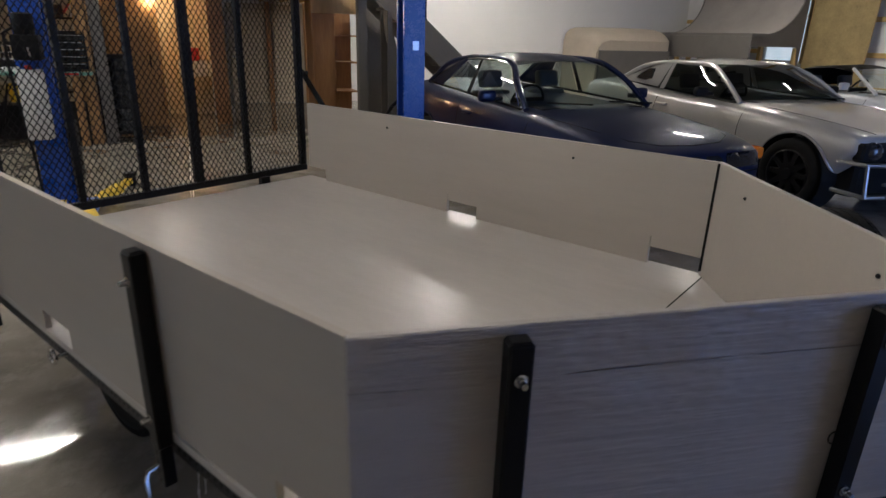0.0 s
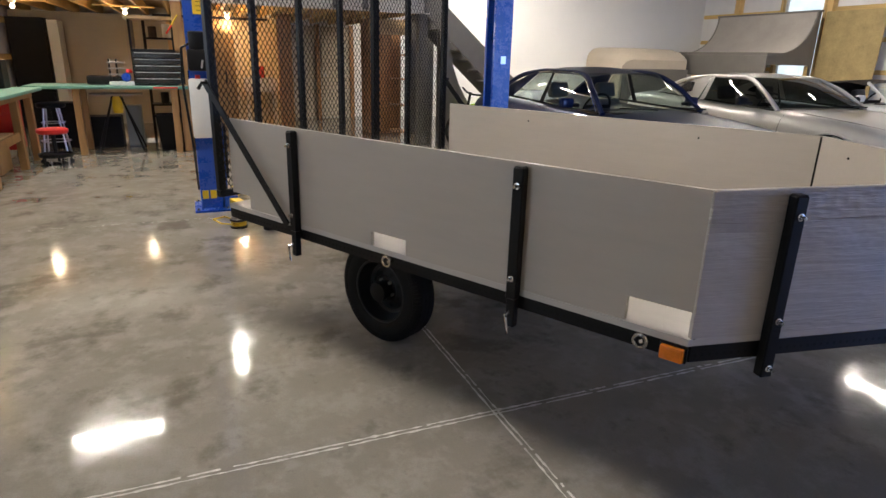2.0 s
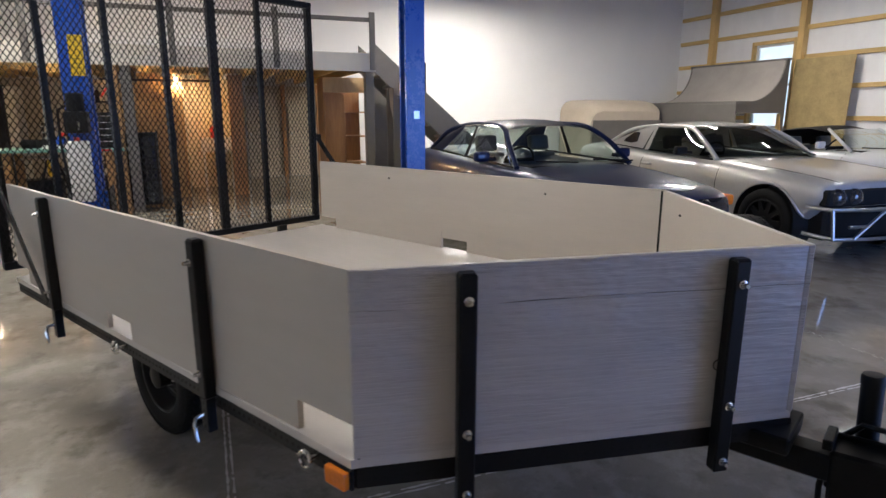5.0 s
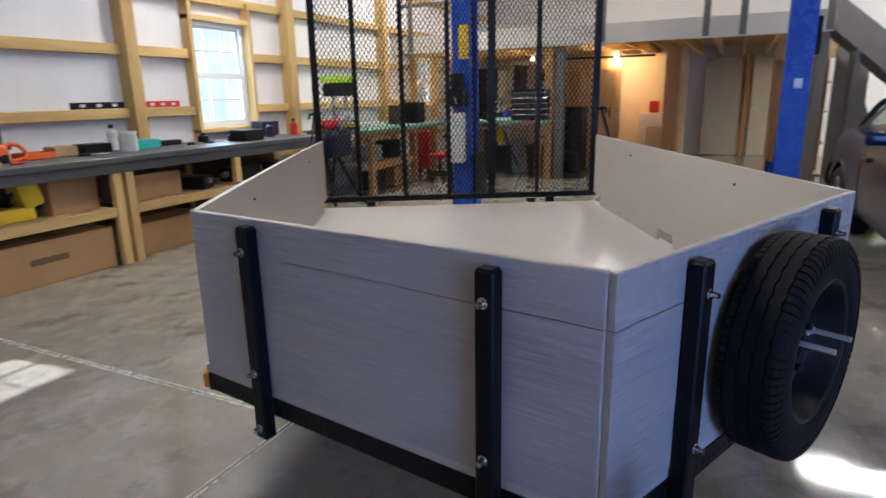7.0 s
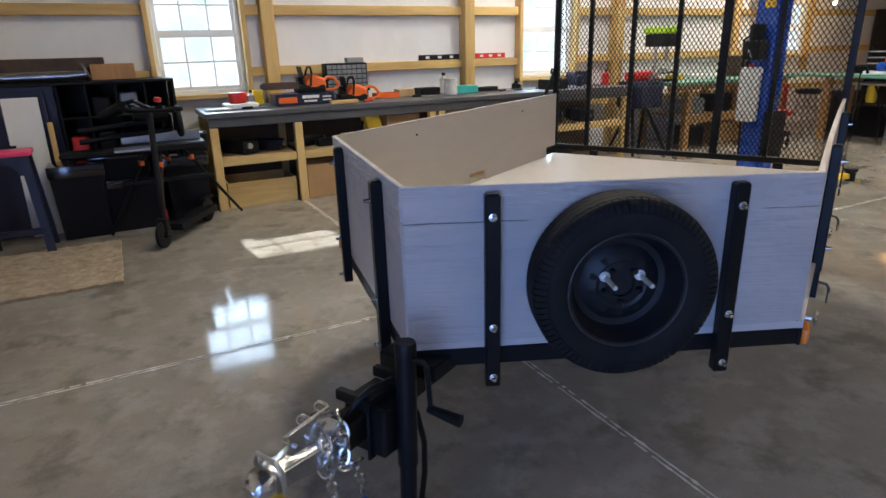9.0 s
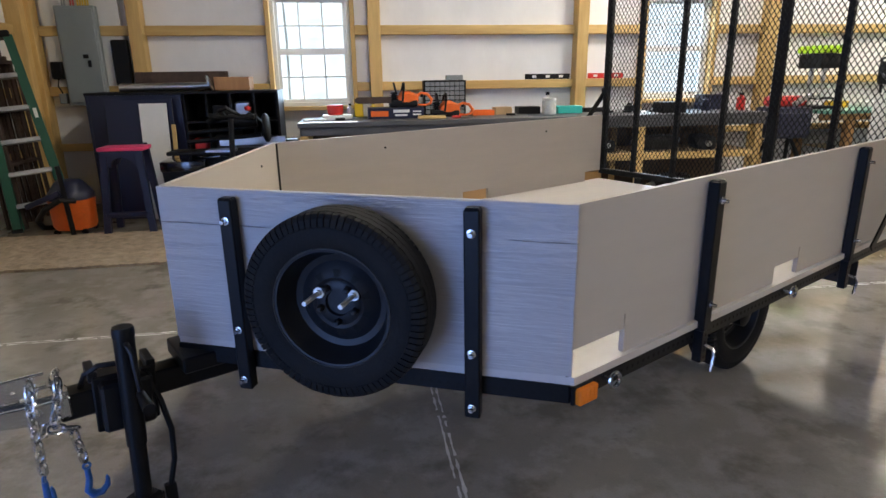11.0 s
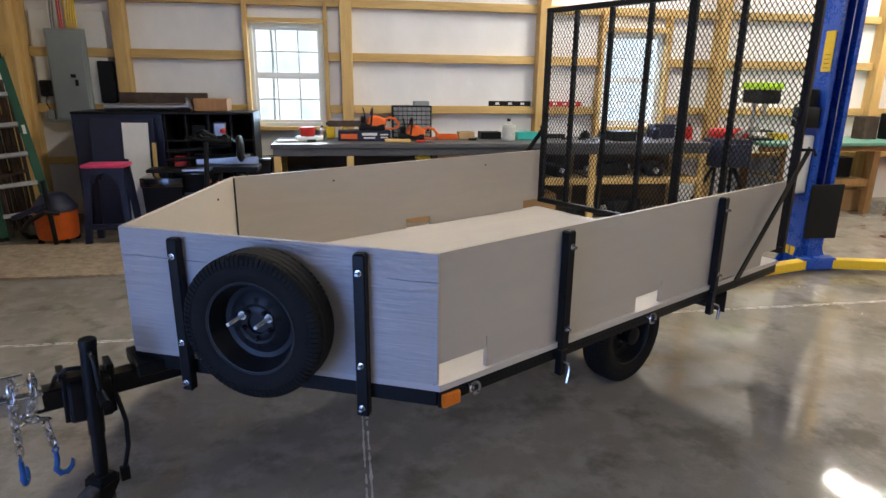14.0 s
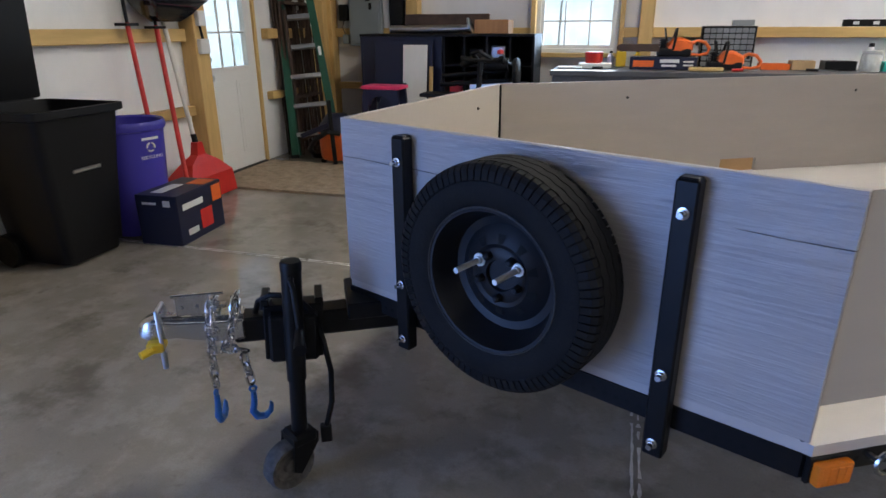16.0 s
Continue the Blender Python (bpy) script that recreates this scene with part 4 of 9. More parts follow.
bm = boxed((1.902, -0.935, 0.452), (1.908, -0.690, 0.568), 0.001)
bracket = part("plate_bracket", bm, mat("dark_worn_plate", (0.035, 0.028, 0.022), 0.5, 0.4, 0.4, 20), trailer, "dark drilled steel plate")
bm = bmesh.new()
for k in range(5):
    for z in (0.485, 0.535):
        lathe(bm, [(0, 0), (0.005, 0)], 8, Matrix.Translation((1.9008, -0.90 + 0.046 * k, z)) @ Matrix.Rotation(-math.pi / 2, 4, "Y"))
part("plate_holes", bm, HOLE, bracket, kind="stuff")

# spare on the nose
sm = nose_frame(-1) @ Matrix.Translation((0.592, 0.078, 0.833)) @ Matrix.Rotation(-math.pi / 2, 4, "X")
wheel("spare", trailer, sm, 0.247, 0.132, 0.156, "worn black rubber spare tyre", 10)
for du in (0.545, 0.642):
    bm = bmesh.new()
    m = nose_frame(-1)
    tube(bm, [m @ Vector((du, 0.02, 0.860)), m @ Vector((du, 0.176, 0.860))], 0.0065, 8)
    lathe(bm, [(0, 0.0), (0.015, 0.0), (0.015, 0.003), (0.009, 0.003), (0.009, 0.011), (0, 0.011)], 12, m @ Matrix.Translation((du, 0.092, 0.860)) @ Matrix.Rotation(-math.pi / 2, 4, "X"))
    part("mounting_bolt", bm, STUD, trailer, "long zinc bolt holding the spare", smooth=True)

# tongue, coupler, jack, chains
part("tongue", boxed((-1.06, -0.038, 0.487), (0.75, 0.038, 0.563), 0.006), BLACK, trailer, "black square tongue beam")
part("nose_bracket", boxed((-0.74, -0.10, 0.555), (-0.50, 0.10, 0.605), 0.005), BLACK, trailer)
bm = bmesh.new()
rows = []
for x, w, z0, z1 in ((-1.03, 0.042, 0.500, 0.575), (-1.10, 0.042, 0.502, 0.575), (-1.17, 0.036, 0.512, 0.578), (-1.215, 0.030, 0.520, 0.578), (-1.25, 0.034, 0.520, 0.585), (-1.285, 0.034, 0.522, 0.582), (-1.31, 0.02, 0.53, 0.565)):
    c = 0.012
    rows.append([(x, -w, z0), (x, w, z0), (x, w, z1 - c), (x, w - c, z1), (x, -w + c, z1), (x, -w, z1 - c)])
ring_faces(bm, rows)
bmesh.ops.bevel(bm, geom=bm.edges[:], offset=0.004, segments=2, affect="EDGES")
coupler = part("coupler", bm, ZINC, trailer, "zinc-plated ball coupler", smooth=True)
bm = boxed((-1.185, -0.012, 0.592), (-1.075, 0.012, 0.602), 0.002)
box(bm, (-1.17, -0.02, 0.575), (-1.14, 0.02, 0.597), 0.003)
box(bm, (-1.215, -0.030, 0.640), (-1.075, -0.018, 0.648), 0.003)
box(bm, (-1.205, -0.026, 0.585), (-1.115, -0.022, 0.642), 0.002)
for x in (-1.19, -1.15):
    tube(bm, [(x, -0.034, 0.606), (x, 0.012, 0.606)], 0.006, 8)
part("coupler_latch", bm, ZINC, coupler)
bm = boxed((-1.29, -0.055, 0.49), (-1.245, 0.0, 0.522), 0.006)
tube(bm, [(-1.275, -0.055, 0.505), (-1.30, -0.075, 0.50)], 0.012, 8)
part("coupler_lock", bm, YELLOW, coupler, "yellow coupler padlock", smooth=True)
bm = bmesh.new()
tube(bm, [(-1.25, -0.045, 0.49), (-1.25, -0.045, 0.44)], 0.008, 8)
tube(bm, [(-1.25, 0.04, 0.50), (-1.25, 0.045, 0.58), (-1.252, 0.03, 0.605), (-1.254, -0.03, 0.605), (-1.25, -0.045, 0.58), (-1.25, -0.045, 0.49)], 0.006, 8)
part("lock_shackle", bm, STEEL, coupler, smooth=True)
for x, y, z in ((-1.06, -0.05, 0.535), (-1.11, -0.05, 0.535)):
    part("coupler_bolt", bolt_head((x, y + 0.006, z), (0, -1, 0), 0.012), ZINC, coupler, smooth=True)

JY = -0.115
jack = part("tongue_jack", tube(bmesh.new(), [(-0.905, JY, 0.40), (-0.905, JY, 0.75)], 0.0275, 16), BLACK, trailer, "black swivel tongue jack", smooth=True)
bm = lathe(bmesh.new(), [(0, 0.757), (0.026, 0.757), (0.029, 0.75), (0.029, 0.73)], 16, Matrix.Translation((-0.905, JY, 0)))
part("jack_cap", bm, DARK, jack, smooth=True)
part("inner_tube", tube(bmesh.new(), [(-0.905, JY, 0.213), (-0.905, JY, 0.42)], 0.0235, 14), BLACK, jack, smooth=True)
bm = boxed((-0.975, JY + 0.02, 0.44), (-0.84, 0.045, 0.585), 0.008)
box(bm, (-0.99, -0.055, 0.43), (-0.825, -0.045, 0.60), 0.004)
for x in (-0.985, -0.835):
    box(bm, (x - 0.012, -0.05, 0.585), (x + 0.012, 0.05, 0.615), 0.003)
part("jack_mount", bm, BLACK, jack)
bm = bmesh.new()
tube(bm, [(-0.905, JY, 0.715), (-0.905, JY - 0.05, 0.715), (-0.90, JY - 0.062, 0.70), (-0.89, JY - 0.065, 0.585)], 0.0075, 8)
tube(bm, [(-0.89, JY - 0.06, 0.578), (-0.888, JY - 0.155, 0.572)], [0.012, 0.017], 10)
part("jack_crank", bm, BLACK, jack, smooth=True)
bm = boxed((-0.945, JY - 0.04, 0.193), (-0.865, JY + 0.04, 0.233), 0.01)
for s in (-1, 1):
    prism(bm, [(-0.95, 0.118), (-0.925, 0.103), (-0.865, 0.188), (-0.865, 0.223), (-0.945, 0.223)], JY * -1 + s * 0.034 - 0.003, JY * -1 + s * 0.034 + 0.003, XZ)
SWIVEL = Matrix.Translation((-0.905, JY, 0)) @ Matrix.Rotation(math.radians(32), 4, "Z") @ Matrix.Translation((0.905, -JY, 0))
bm.transform(SWIVEL)
part("caster_fork", bm, BLACK, jack)
bm = lathe(bmesh.new(), [(0.0, -0.022), (0.022, -0.022), (0.026, -0.012), (0.05, -0.012), (0.058, -0.024), (0.068, -0.027), (0.075, -0.018), (0.076, 0), (0.075, 0.018), (0.068, 0.027), (0.058, 0.024), (0.05, 0.012), (0.026, 0.012), (0.022, 0.022), (0.0, 0.022)], 28, SWIVEL @ Matrix.Translation((-0.945, JY, 0.1290)) @ Matrix.Rotation(math.pi / 2, 4, "X"))
part("caster_wheel", bm, mat("worn_grey_caster", (0.03, 0.028, 0.026), 0.75, 0, 0.5, 24, 0.6, 60, col2=(0.13, 0.12, 0.115)), jack, "scuffed grey caster wheel", smooth=True)
bm = bmesh.new()
tube(bm, [(-1.0, 0.0, 0.56), (-0.985, -0.03, 0.61), (-0.95, -0.05, 0.635), (-0.88, -0.06, 0.63), (-0.84, -0.07, 0.58), (-0.815, -0.09, 0.50), (-0.80, -0.10, 0.40), (-0.805, -0.10, 0.30), (-0.825, -0.10, 0.22)], 0.0085, 8)
box(bm, (-0.845, -0.112, 0.165), (-0.812, -0.088, 0.222), 0.003)
part("wiring_cable", bm, DARK, trailer, "black wiring cable with a plug", smooth=True)

# the jack leans a little
LEAN = Matrix.Translation((-0.905, JY, 0.2)) @ Matrix.Rotation(radians(2.4), 4, "Y")
jack.matrix_basis = LEAN @ Matrix.Translation((0.905, -JY, -0.2))


def chain(pts, wire=0.0047, link=0.042):
    """Interlocking links along a polyline."""
    bm = bmesh.new()
    pts = [Vector(p) for p in pts]
    total = sum((b - a).length for a, b in zip(pts, pts[1:]))
    step = link * 0.76
    k = int(total / step)
    for i in range(k):
        s, d = (i + 0.5) * step, None
        for a, b in zip(pts, pts[1:]):
            seg = (b - a).length
            if s <= seg:
                c, d = a + (b - a) * s / seg, (b - a).normalized()
                break
            s -= seg
        if d is None:
            continue
        u = d.orthogonal().normalized()
        v = d.cross(u)
        if i % 2:
            u, v = v, u
        L, Wd = link / 2, 0.0118
        ring = [c + d * (L * math.copysign(abs(math.cos(q)) ** 0.7, math.cos(q))) + u * (Wd * math.sin(q)) for q in (2 * math.pi * t / 12 for t in range(12))]
        tube(bm, ring, wire, 6, loop=True)
    return bm


def slip_hook(p, turn):
    """A safety hook hanging below p."""
    bm = bmesh.new()
    m = Matrix.Translation(p) @ Matrix.Rotation(turn, 4, "Z")
    pts = [(0, 0, 0), (0, 0, -0.03), (-0.003, 0, -0.05), (-0.008, 0, -0.066), (0.004, 0, -0.088), (0.026, 0, -0.092), (0.042, 0, -0.078), (0.046, 0, -0.058), (0.044, 0, -0.048)]
    tube(bm, [m @ Vector(q) for q in pts], [0.008, 0.009, 0.010, 0.011, 0.012, 0.011, 0.009, 0.006, 0.003], 9)
    tube(bm, [m @ Vector((0.009 * math.cos(q), 0, 0.008 + 0.009 * math.sin(q))) for q in (2 * math.pi * t / 10 for t in range(10))], 0.004, 6, loop=True)
    return bm


c1 = part("safety_chain", chain([(-1.10, 0.05, 0.47), (-1.105, 0.06, 0.55), (-1.11, 0.03, 0.605), (-1.115, -0.03, 0.605), (-1.12, -0.055, 0.56), (-1.125, -0.06, 0.36)]), ZINC, trailer, "zinc safety chain", smooth=True)
part("chain_hook", slip_hook((-1.127, -0.06, 0.345), 1.3), BLUEHOOK, c1, "blue painted safety hook", smooth=True)
c2 = part("safety_chain", chain([(-1.10, -0.02, 0.46), (-1.085, 0.05, 0.50), (-1.06, 0.06, 0.56), (-1.05, 0.03, 0.61), (-1.05, -0.03, 0.605), (-1.06, -0.055, 0.55), (-1.08, -0.06, 0.49), (-1.04, -0.065, 0.48), (-1.025, -0.065, 0.36)]), ZINC, trailer, "zinc safety chain", smooth=True)
part("chain_hook", slip_hook((-1.025, -0.065, 0.345), 0.2), BLUEHOOK, c2, "blue painted safety hook", smooth=True)

# a faint ring worn into the nose board
m = nose_frame(1) @ Matrix.Translation((0.93, 0.0012, 0.80)) @ Matrix.Rotation(-math.pi / 2, 4, "X")
part("ring_mark", tube(bmesh.new(), [m @ Vector((0.014 * math.cos(q), 0.014 * math.sin(q), 0)) for q in (2 * math.pi * k / 20 for k in range(20))], 0.0016, 5, loop=True), RIM, trailer)

# ---------------------------------------------------------------- ceiling lights
def led_fixture(x, y, turn, watts=60):
    ob = thing("ceiling_light", "white led strip fixture hung below the ceiling, out of view", "ceiling light", pose(x, y, ZL, 0, 0, turn), group="ceiling lights")
    part("housing", boxed((-0.62, -0.07, -0.05), (0.62, 0.07, -0.001), 0.006), WHITEPL, ob)
    part("diffuser", boxed((-0.60, -0.055, -0.075), (0.60, 0.055, -0.051), 0.01), TUBEGLOW, ob, "glowing white diffuser")
    for d in (-0.5, 0.5):
        part("hanger", tube(bmesh.new(), [(d, 0, -0.002), (d, 0, ZC - ZL)], 0.003, 6), STEEL, ob)
    area("led_light", pose(x, y, ZL - 0.09, 0, 0, turn), 1.2, 0.05, watts, (1.0, 0.89, 0.745))
    return ob


# (3.4, 2.6), (7.7, -3.5) and (7.6, -9.9) are unseen fixtures added to fill in light
for x, y, turn, w in ((7.25, 2.65, 90, 50), (9.3, 0.68, 0, 44), (3.9, -9.95, 0, 18), (0.45, 0.40, 90, 38), (3.4, 2.6, 90, 44), (2.1, -3.65, 90, 6), (7.7, -3.5, 90, 70), (10.6, -5.9, 90, 96), (7.6, -9.9, 0, 62)):
    led_fixture(x, y, turn, w)

for x, y in ((9.4, 1.98), (9.38, 0.45), (9.0, 3.4)):
    ob = thing("bulb_holder", "bare glowing bulb on a ceramic holder under the loft", "lamp", pose(x, y, 2.08), group="loft bulbs")
    part("mounting_board", boxed((-0.07, -0.44, 0.0), (0.07, 0.44, 0.0205), 0.003), PINE, ob)
    part("socket", lathe(bmesh.new(), [(0, 0), (0.055, 0), (0.05, -0.025), (0.025, -0.04), (0.025, -0.05), (0, -0.05)], 16), WHITEPL, ob, smooth=True)
    part("bulb", lathe(bmesh.new(), [(0.013, -0.05), (0.02, -0.06), (0.03, -0.08), (0.028, -0.1), (0.015, -0.113), (0, -0.115)], 14), LAMPGLOW, ob, "glowing bulb", smooth=True)
    lamp = new("bulb_light", bpy.data.lights.new("bulb_light", "POINT"))
    lamp.data.energy, lamp.data.color, lamp.data.shadow_soft_size = 7.0, (1.0, 0.70, 0.40), 0.04
    lamp.location = (x, y, 1.91)


# ---------------------------------------------------------------- two-post lift
def lift_post(x, y, face, label):
    """A blue lift column; face: the side on which its carriage looks (towards the other column)."""
    ob = thing("car_lift_column", label, "car lift", Matrix.Translation((x, y, 0)) @ Matrix.Rotation(0 if face < 0 else math.pi, 4, "Z"), group="lift columns")
    # channel open towards -y
    bm = bmesh.new()
    sec = [(-0.115, -0.11), (-0.115, 0.09), (0.115, 0.09), (0.115, -0.11), (0.075, -0.11), (0.075, -0.095), (0.10, -0.095), (0.10, 0.075), (-0.10, 0.075), (-0.10, -0.095), (-0.075, -0.095), (-0.075, -0.11)]
    prism(bm, sec, 0.02, 3.55)
    part("column", bm, LIFTBLUE, ob)
    bm = boxed((-0.22, -0.17, 0), (0.22, 0.15, 0.02), 0.004)
    for s in (-1, 1):
        prism(bm, [(-0.2 * s, 0.02), (-0.115 * s, 0.02), (-0.115 * s, 0.22)], -0.09, -0.078, XZ)
        prism(bm, [(-0.2 * s, 0.02), (-0.115 * s, 0.02), (-0.115 * s, 0.22)], 0.08, 0.092, XZ)
    part("base_plate", bm, LIFTBLUE, ob)
    for sx in (-1, 1):
        for sy in (-0.14, 0.12):
            part("anchor_bolt", bolt_head((sx * 0.19, sy, 0.02), (0, 0, 1), 0.016), ZINC, ob, smooth=True)
    bm = boxed((-0.07, -0.155, 0.10), (0.07, 0.05, 0.76), 0.006)
    box(bm, (-0.17, -0.24, 0.03), (0.17, -0.115, 0.13), 0.008)
    part("carriage", bm, LIFTBLUE, ob)
    part("rubber_guard", boxed((-0.15, -0.175, 0.30), (0.17, -0.157, 0.79), 0.004), DARK, ob, "black rubber door guard")
    for s in (-1, 1):
        bm = boxed((0.0, -0.045, 0.03), (0.62, 0.045, 0.115), 0.006, Matrix.Translation((s * 0.12, -0.19, 0)) @ Matrix.Rotation(0 if s > 0 else math.pi, 4, "Z") @ Matrix.Rotation(-s * 0.25, 4, "Z"))
        box(bm, (0.45, -0.032, 0.045), (0.95, 0.032, 0.10), 0.005, Matrix.Translation((s * 0.12, -0.19, 0)) @ Matrix.Rotation(0 if s > 0 else math.pi, 4, "Z") @ Matrix.Rotation(-s * 0.25, 4, "Z"))
        arm = part("lift_arm", bm, YELLOW, ob, "yellow swing arm")
        end = Matrix.Translation((s * 0.12, -0.19, 0)) @ Matrix.Rotation(0 if s > 0 else math.pi, 4, "Z") @ Matrix.Rotation(-s * 0.25, 4, "Z")
        bm = lathe(bmesh.new(), [(0, 0.0), (0.05, 0.0), (0.05, 0.1), (0.065, 0.105), (0.065, 0.13), (0, 0.13)], 18, end @ Matrix.Translation((0.93, 0, 0.02)))
        part("lift_pad", bm, DARK, arm, smooth=True)
    tube_bm = tube(bmesh.new(), [(0.05, -0.06, 0.5), (0.05, -0.06, 3.4)], 0.006, 6)
    part("lift_cable", tube_bm, STEEL, ob)
    return ob


liftA = lift_post(4.12, 1.05, -1, "blue two-post lift column with a pump and oil tank")
liftB = lift_post(4.16, -2.00, 1, "blue two-post lift column with yellow arms")
part("warning_label", boxed((-0.121, -0.098, 1.74), (-0.1155, 0.010, 2.07), 0.001), YELLOW, liftA, "yellow warning label with unreadable lines")
bm = boxed((-0.245, -0.068, 0.69), (-0.12, 0.10, 1.205), 0.022, seg=2)
part("oil_tank", bm, FROST, liftA, "milky plastic oil tank", smooth=True)
bm = boxed((-0.26, -0.09, 1.27), (-0.12, 0.09, 1.45), 0.02, seg=2)
lathe(bm, [(0, 0), (0.06, 0), (0.07, 0.02), (0.07, 0.15), (0.05, 0.16), (0, 0.16)], 16, Matrix.Translation((-0.19, 0.0, 1.44)))
part("pump_motor", bm, DARK, liftA, "black hydraulic pump motor", smooth=True)
part("rating_plate", boxed((0.1155, -0.03, 1.38), (0.1195, 0.03, 1.46), 0.001), STEEL, liftB, "small silver rating plate")
part("lock_box", boxed((-0.03, 0.091, 1.65), (0.05, 0.13, 1.95), 0.006), DARK, liftB)
for y in (-0.05, 0.02):
    part("caution_label", boxed((-0.1195, y, 0.11), (-0.1155, y + 0.055, 0.19), 0.001), YELLOW, liftA, "yellow caution sticker")
for k in range(4):
    part("label_print", boxed((-0.1225, -0.075, 1.77 + 0.035 * k), (-0.1208, -0.02, 1.774 + 0.035 * k)), HOLE, liftA)
part("pressure_hose", tube(bmesh.new(), [(-0.19, 0.06, 1.5), (-0.2, 0.13, 1.46), (-0.14, 0.15, 1.2), (-0.12, 0.11, 0.6), (-0.10, 0.10, 0.2)], 0.011, 8), DARK, liftA, smooth=True)
part("tank_cap", lathe(bmesh.new(), [(0, 0.03), (0.022, 0.03), (0.022, 0.0)], 14, Matrix.Translation((-0.19, 0.02, 1.205))), RED, liftA, "red tank cap", smooth=True)
part("control_lever", tube(bmesh.new(), [(-0.26, -0.02, 1.3), (-0.33, -0.03, 1.36)], 0.008, 8), STEEL, liftA, smooth=True)

# ---------------------------------------------------------------- cars
def patch(bm, a, b, c, d, n=6, bulge=(0, 0, 0), mi=0):
    """A four-cornered skin, bulging in its middle."""
    a, b, c, d, bulge = (Vector(v) for v in (a, b, c, d, bulge))
    grid = []
    for i in range(n + 1):
        u = i / n
        row = []
        for j in range(n + 1):
            v = j / n
            p = (a * (1 - u) + b * u) * (1 - v) + (d * (1 - u) + c * u) * v
            row.append(bm.verts.new(p + bulge * (16 * u * (1 - u) * v * (1 - v)) ** 0.8))
        grid.append(row)
    for i in range(n):
        for j in range(n):
            f = bm.faces.new((grid[i][j], grid[i + 1][j], grid[i + 1][j + 1], grid[i][j + 1]))
            f.material_index = mi
    return bm


def smoothed(bm, cuts, name):
    """The mesh rounded by subdivision, with wheel openings cut out."""
    bmesh.ops.recalc_face_normals(bm, faces=bm.faces)
    me = bpy.data.meshes.new(name)
    bm.to_mesh(me)
    bm.free()
    ob = new(name, me)
    s = ob.modifiers.new("round", "SUBSURF")
    s.levels = s.render_levels = 2
    tools = []
    for m, r, d in cuts:
        c = bmesh.new()
        lathe(c, [(0, -d), (r, -d), (r, d), (0, d)], 40, m)
        bmesh.ops.recalc_face_normals(c, faces=c.faces)
        cm = bpy.data.meshes.new("cut")
        c.to_mesh(cm)
        c.free()
        t = new("cut", cm)
        tools.append(t)
        b = ob.modifiers.new("cut", "BOOLEAN")
        b.operation, b.object, b.solver = "DIFFERENCE", t, "EXACT"
    done = bpy.data.meshes.new_from_object(ob.evaluated_get(bpy.context.evaluated_depsgraph_get()))
    out = bmesh.new()
    out.from_mesh(done)
    for o in [ob, *tools]:
        bpy.data.objects.remove(o)
    return out


from mathutils.bvhtree import BVHTree


def flowing(pts, n=6):
    """A smooth line through the points."""
    pts = [Vector(p) for p in pts]
    ext = [2 * pts[0] - pts[1], *pts, 2 * pts[-1] - pts[-2]]
    out = []
    for a, b, c, d in zip(ext, ext[1:], ext[2:], ext[3:]):
        for k in range(n):
            t = k / n
            out.append(0.5 * (2 * b + (c - a) * t + (2 * a - 5 * b + 4 * c - d) * t * t + (3 * b - a - 3 * c + d) * t ** 3))
    return out + [pts[-1]]


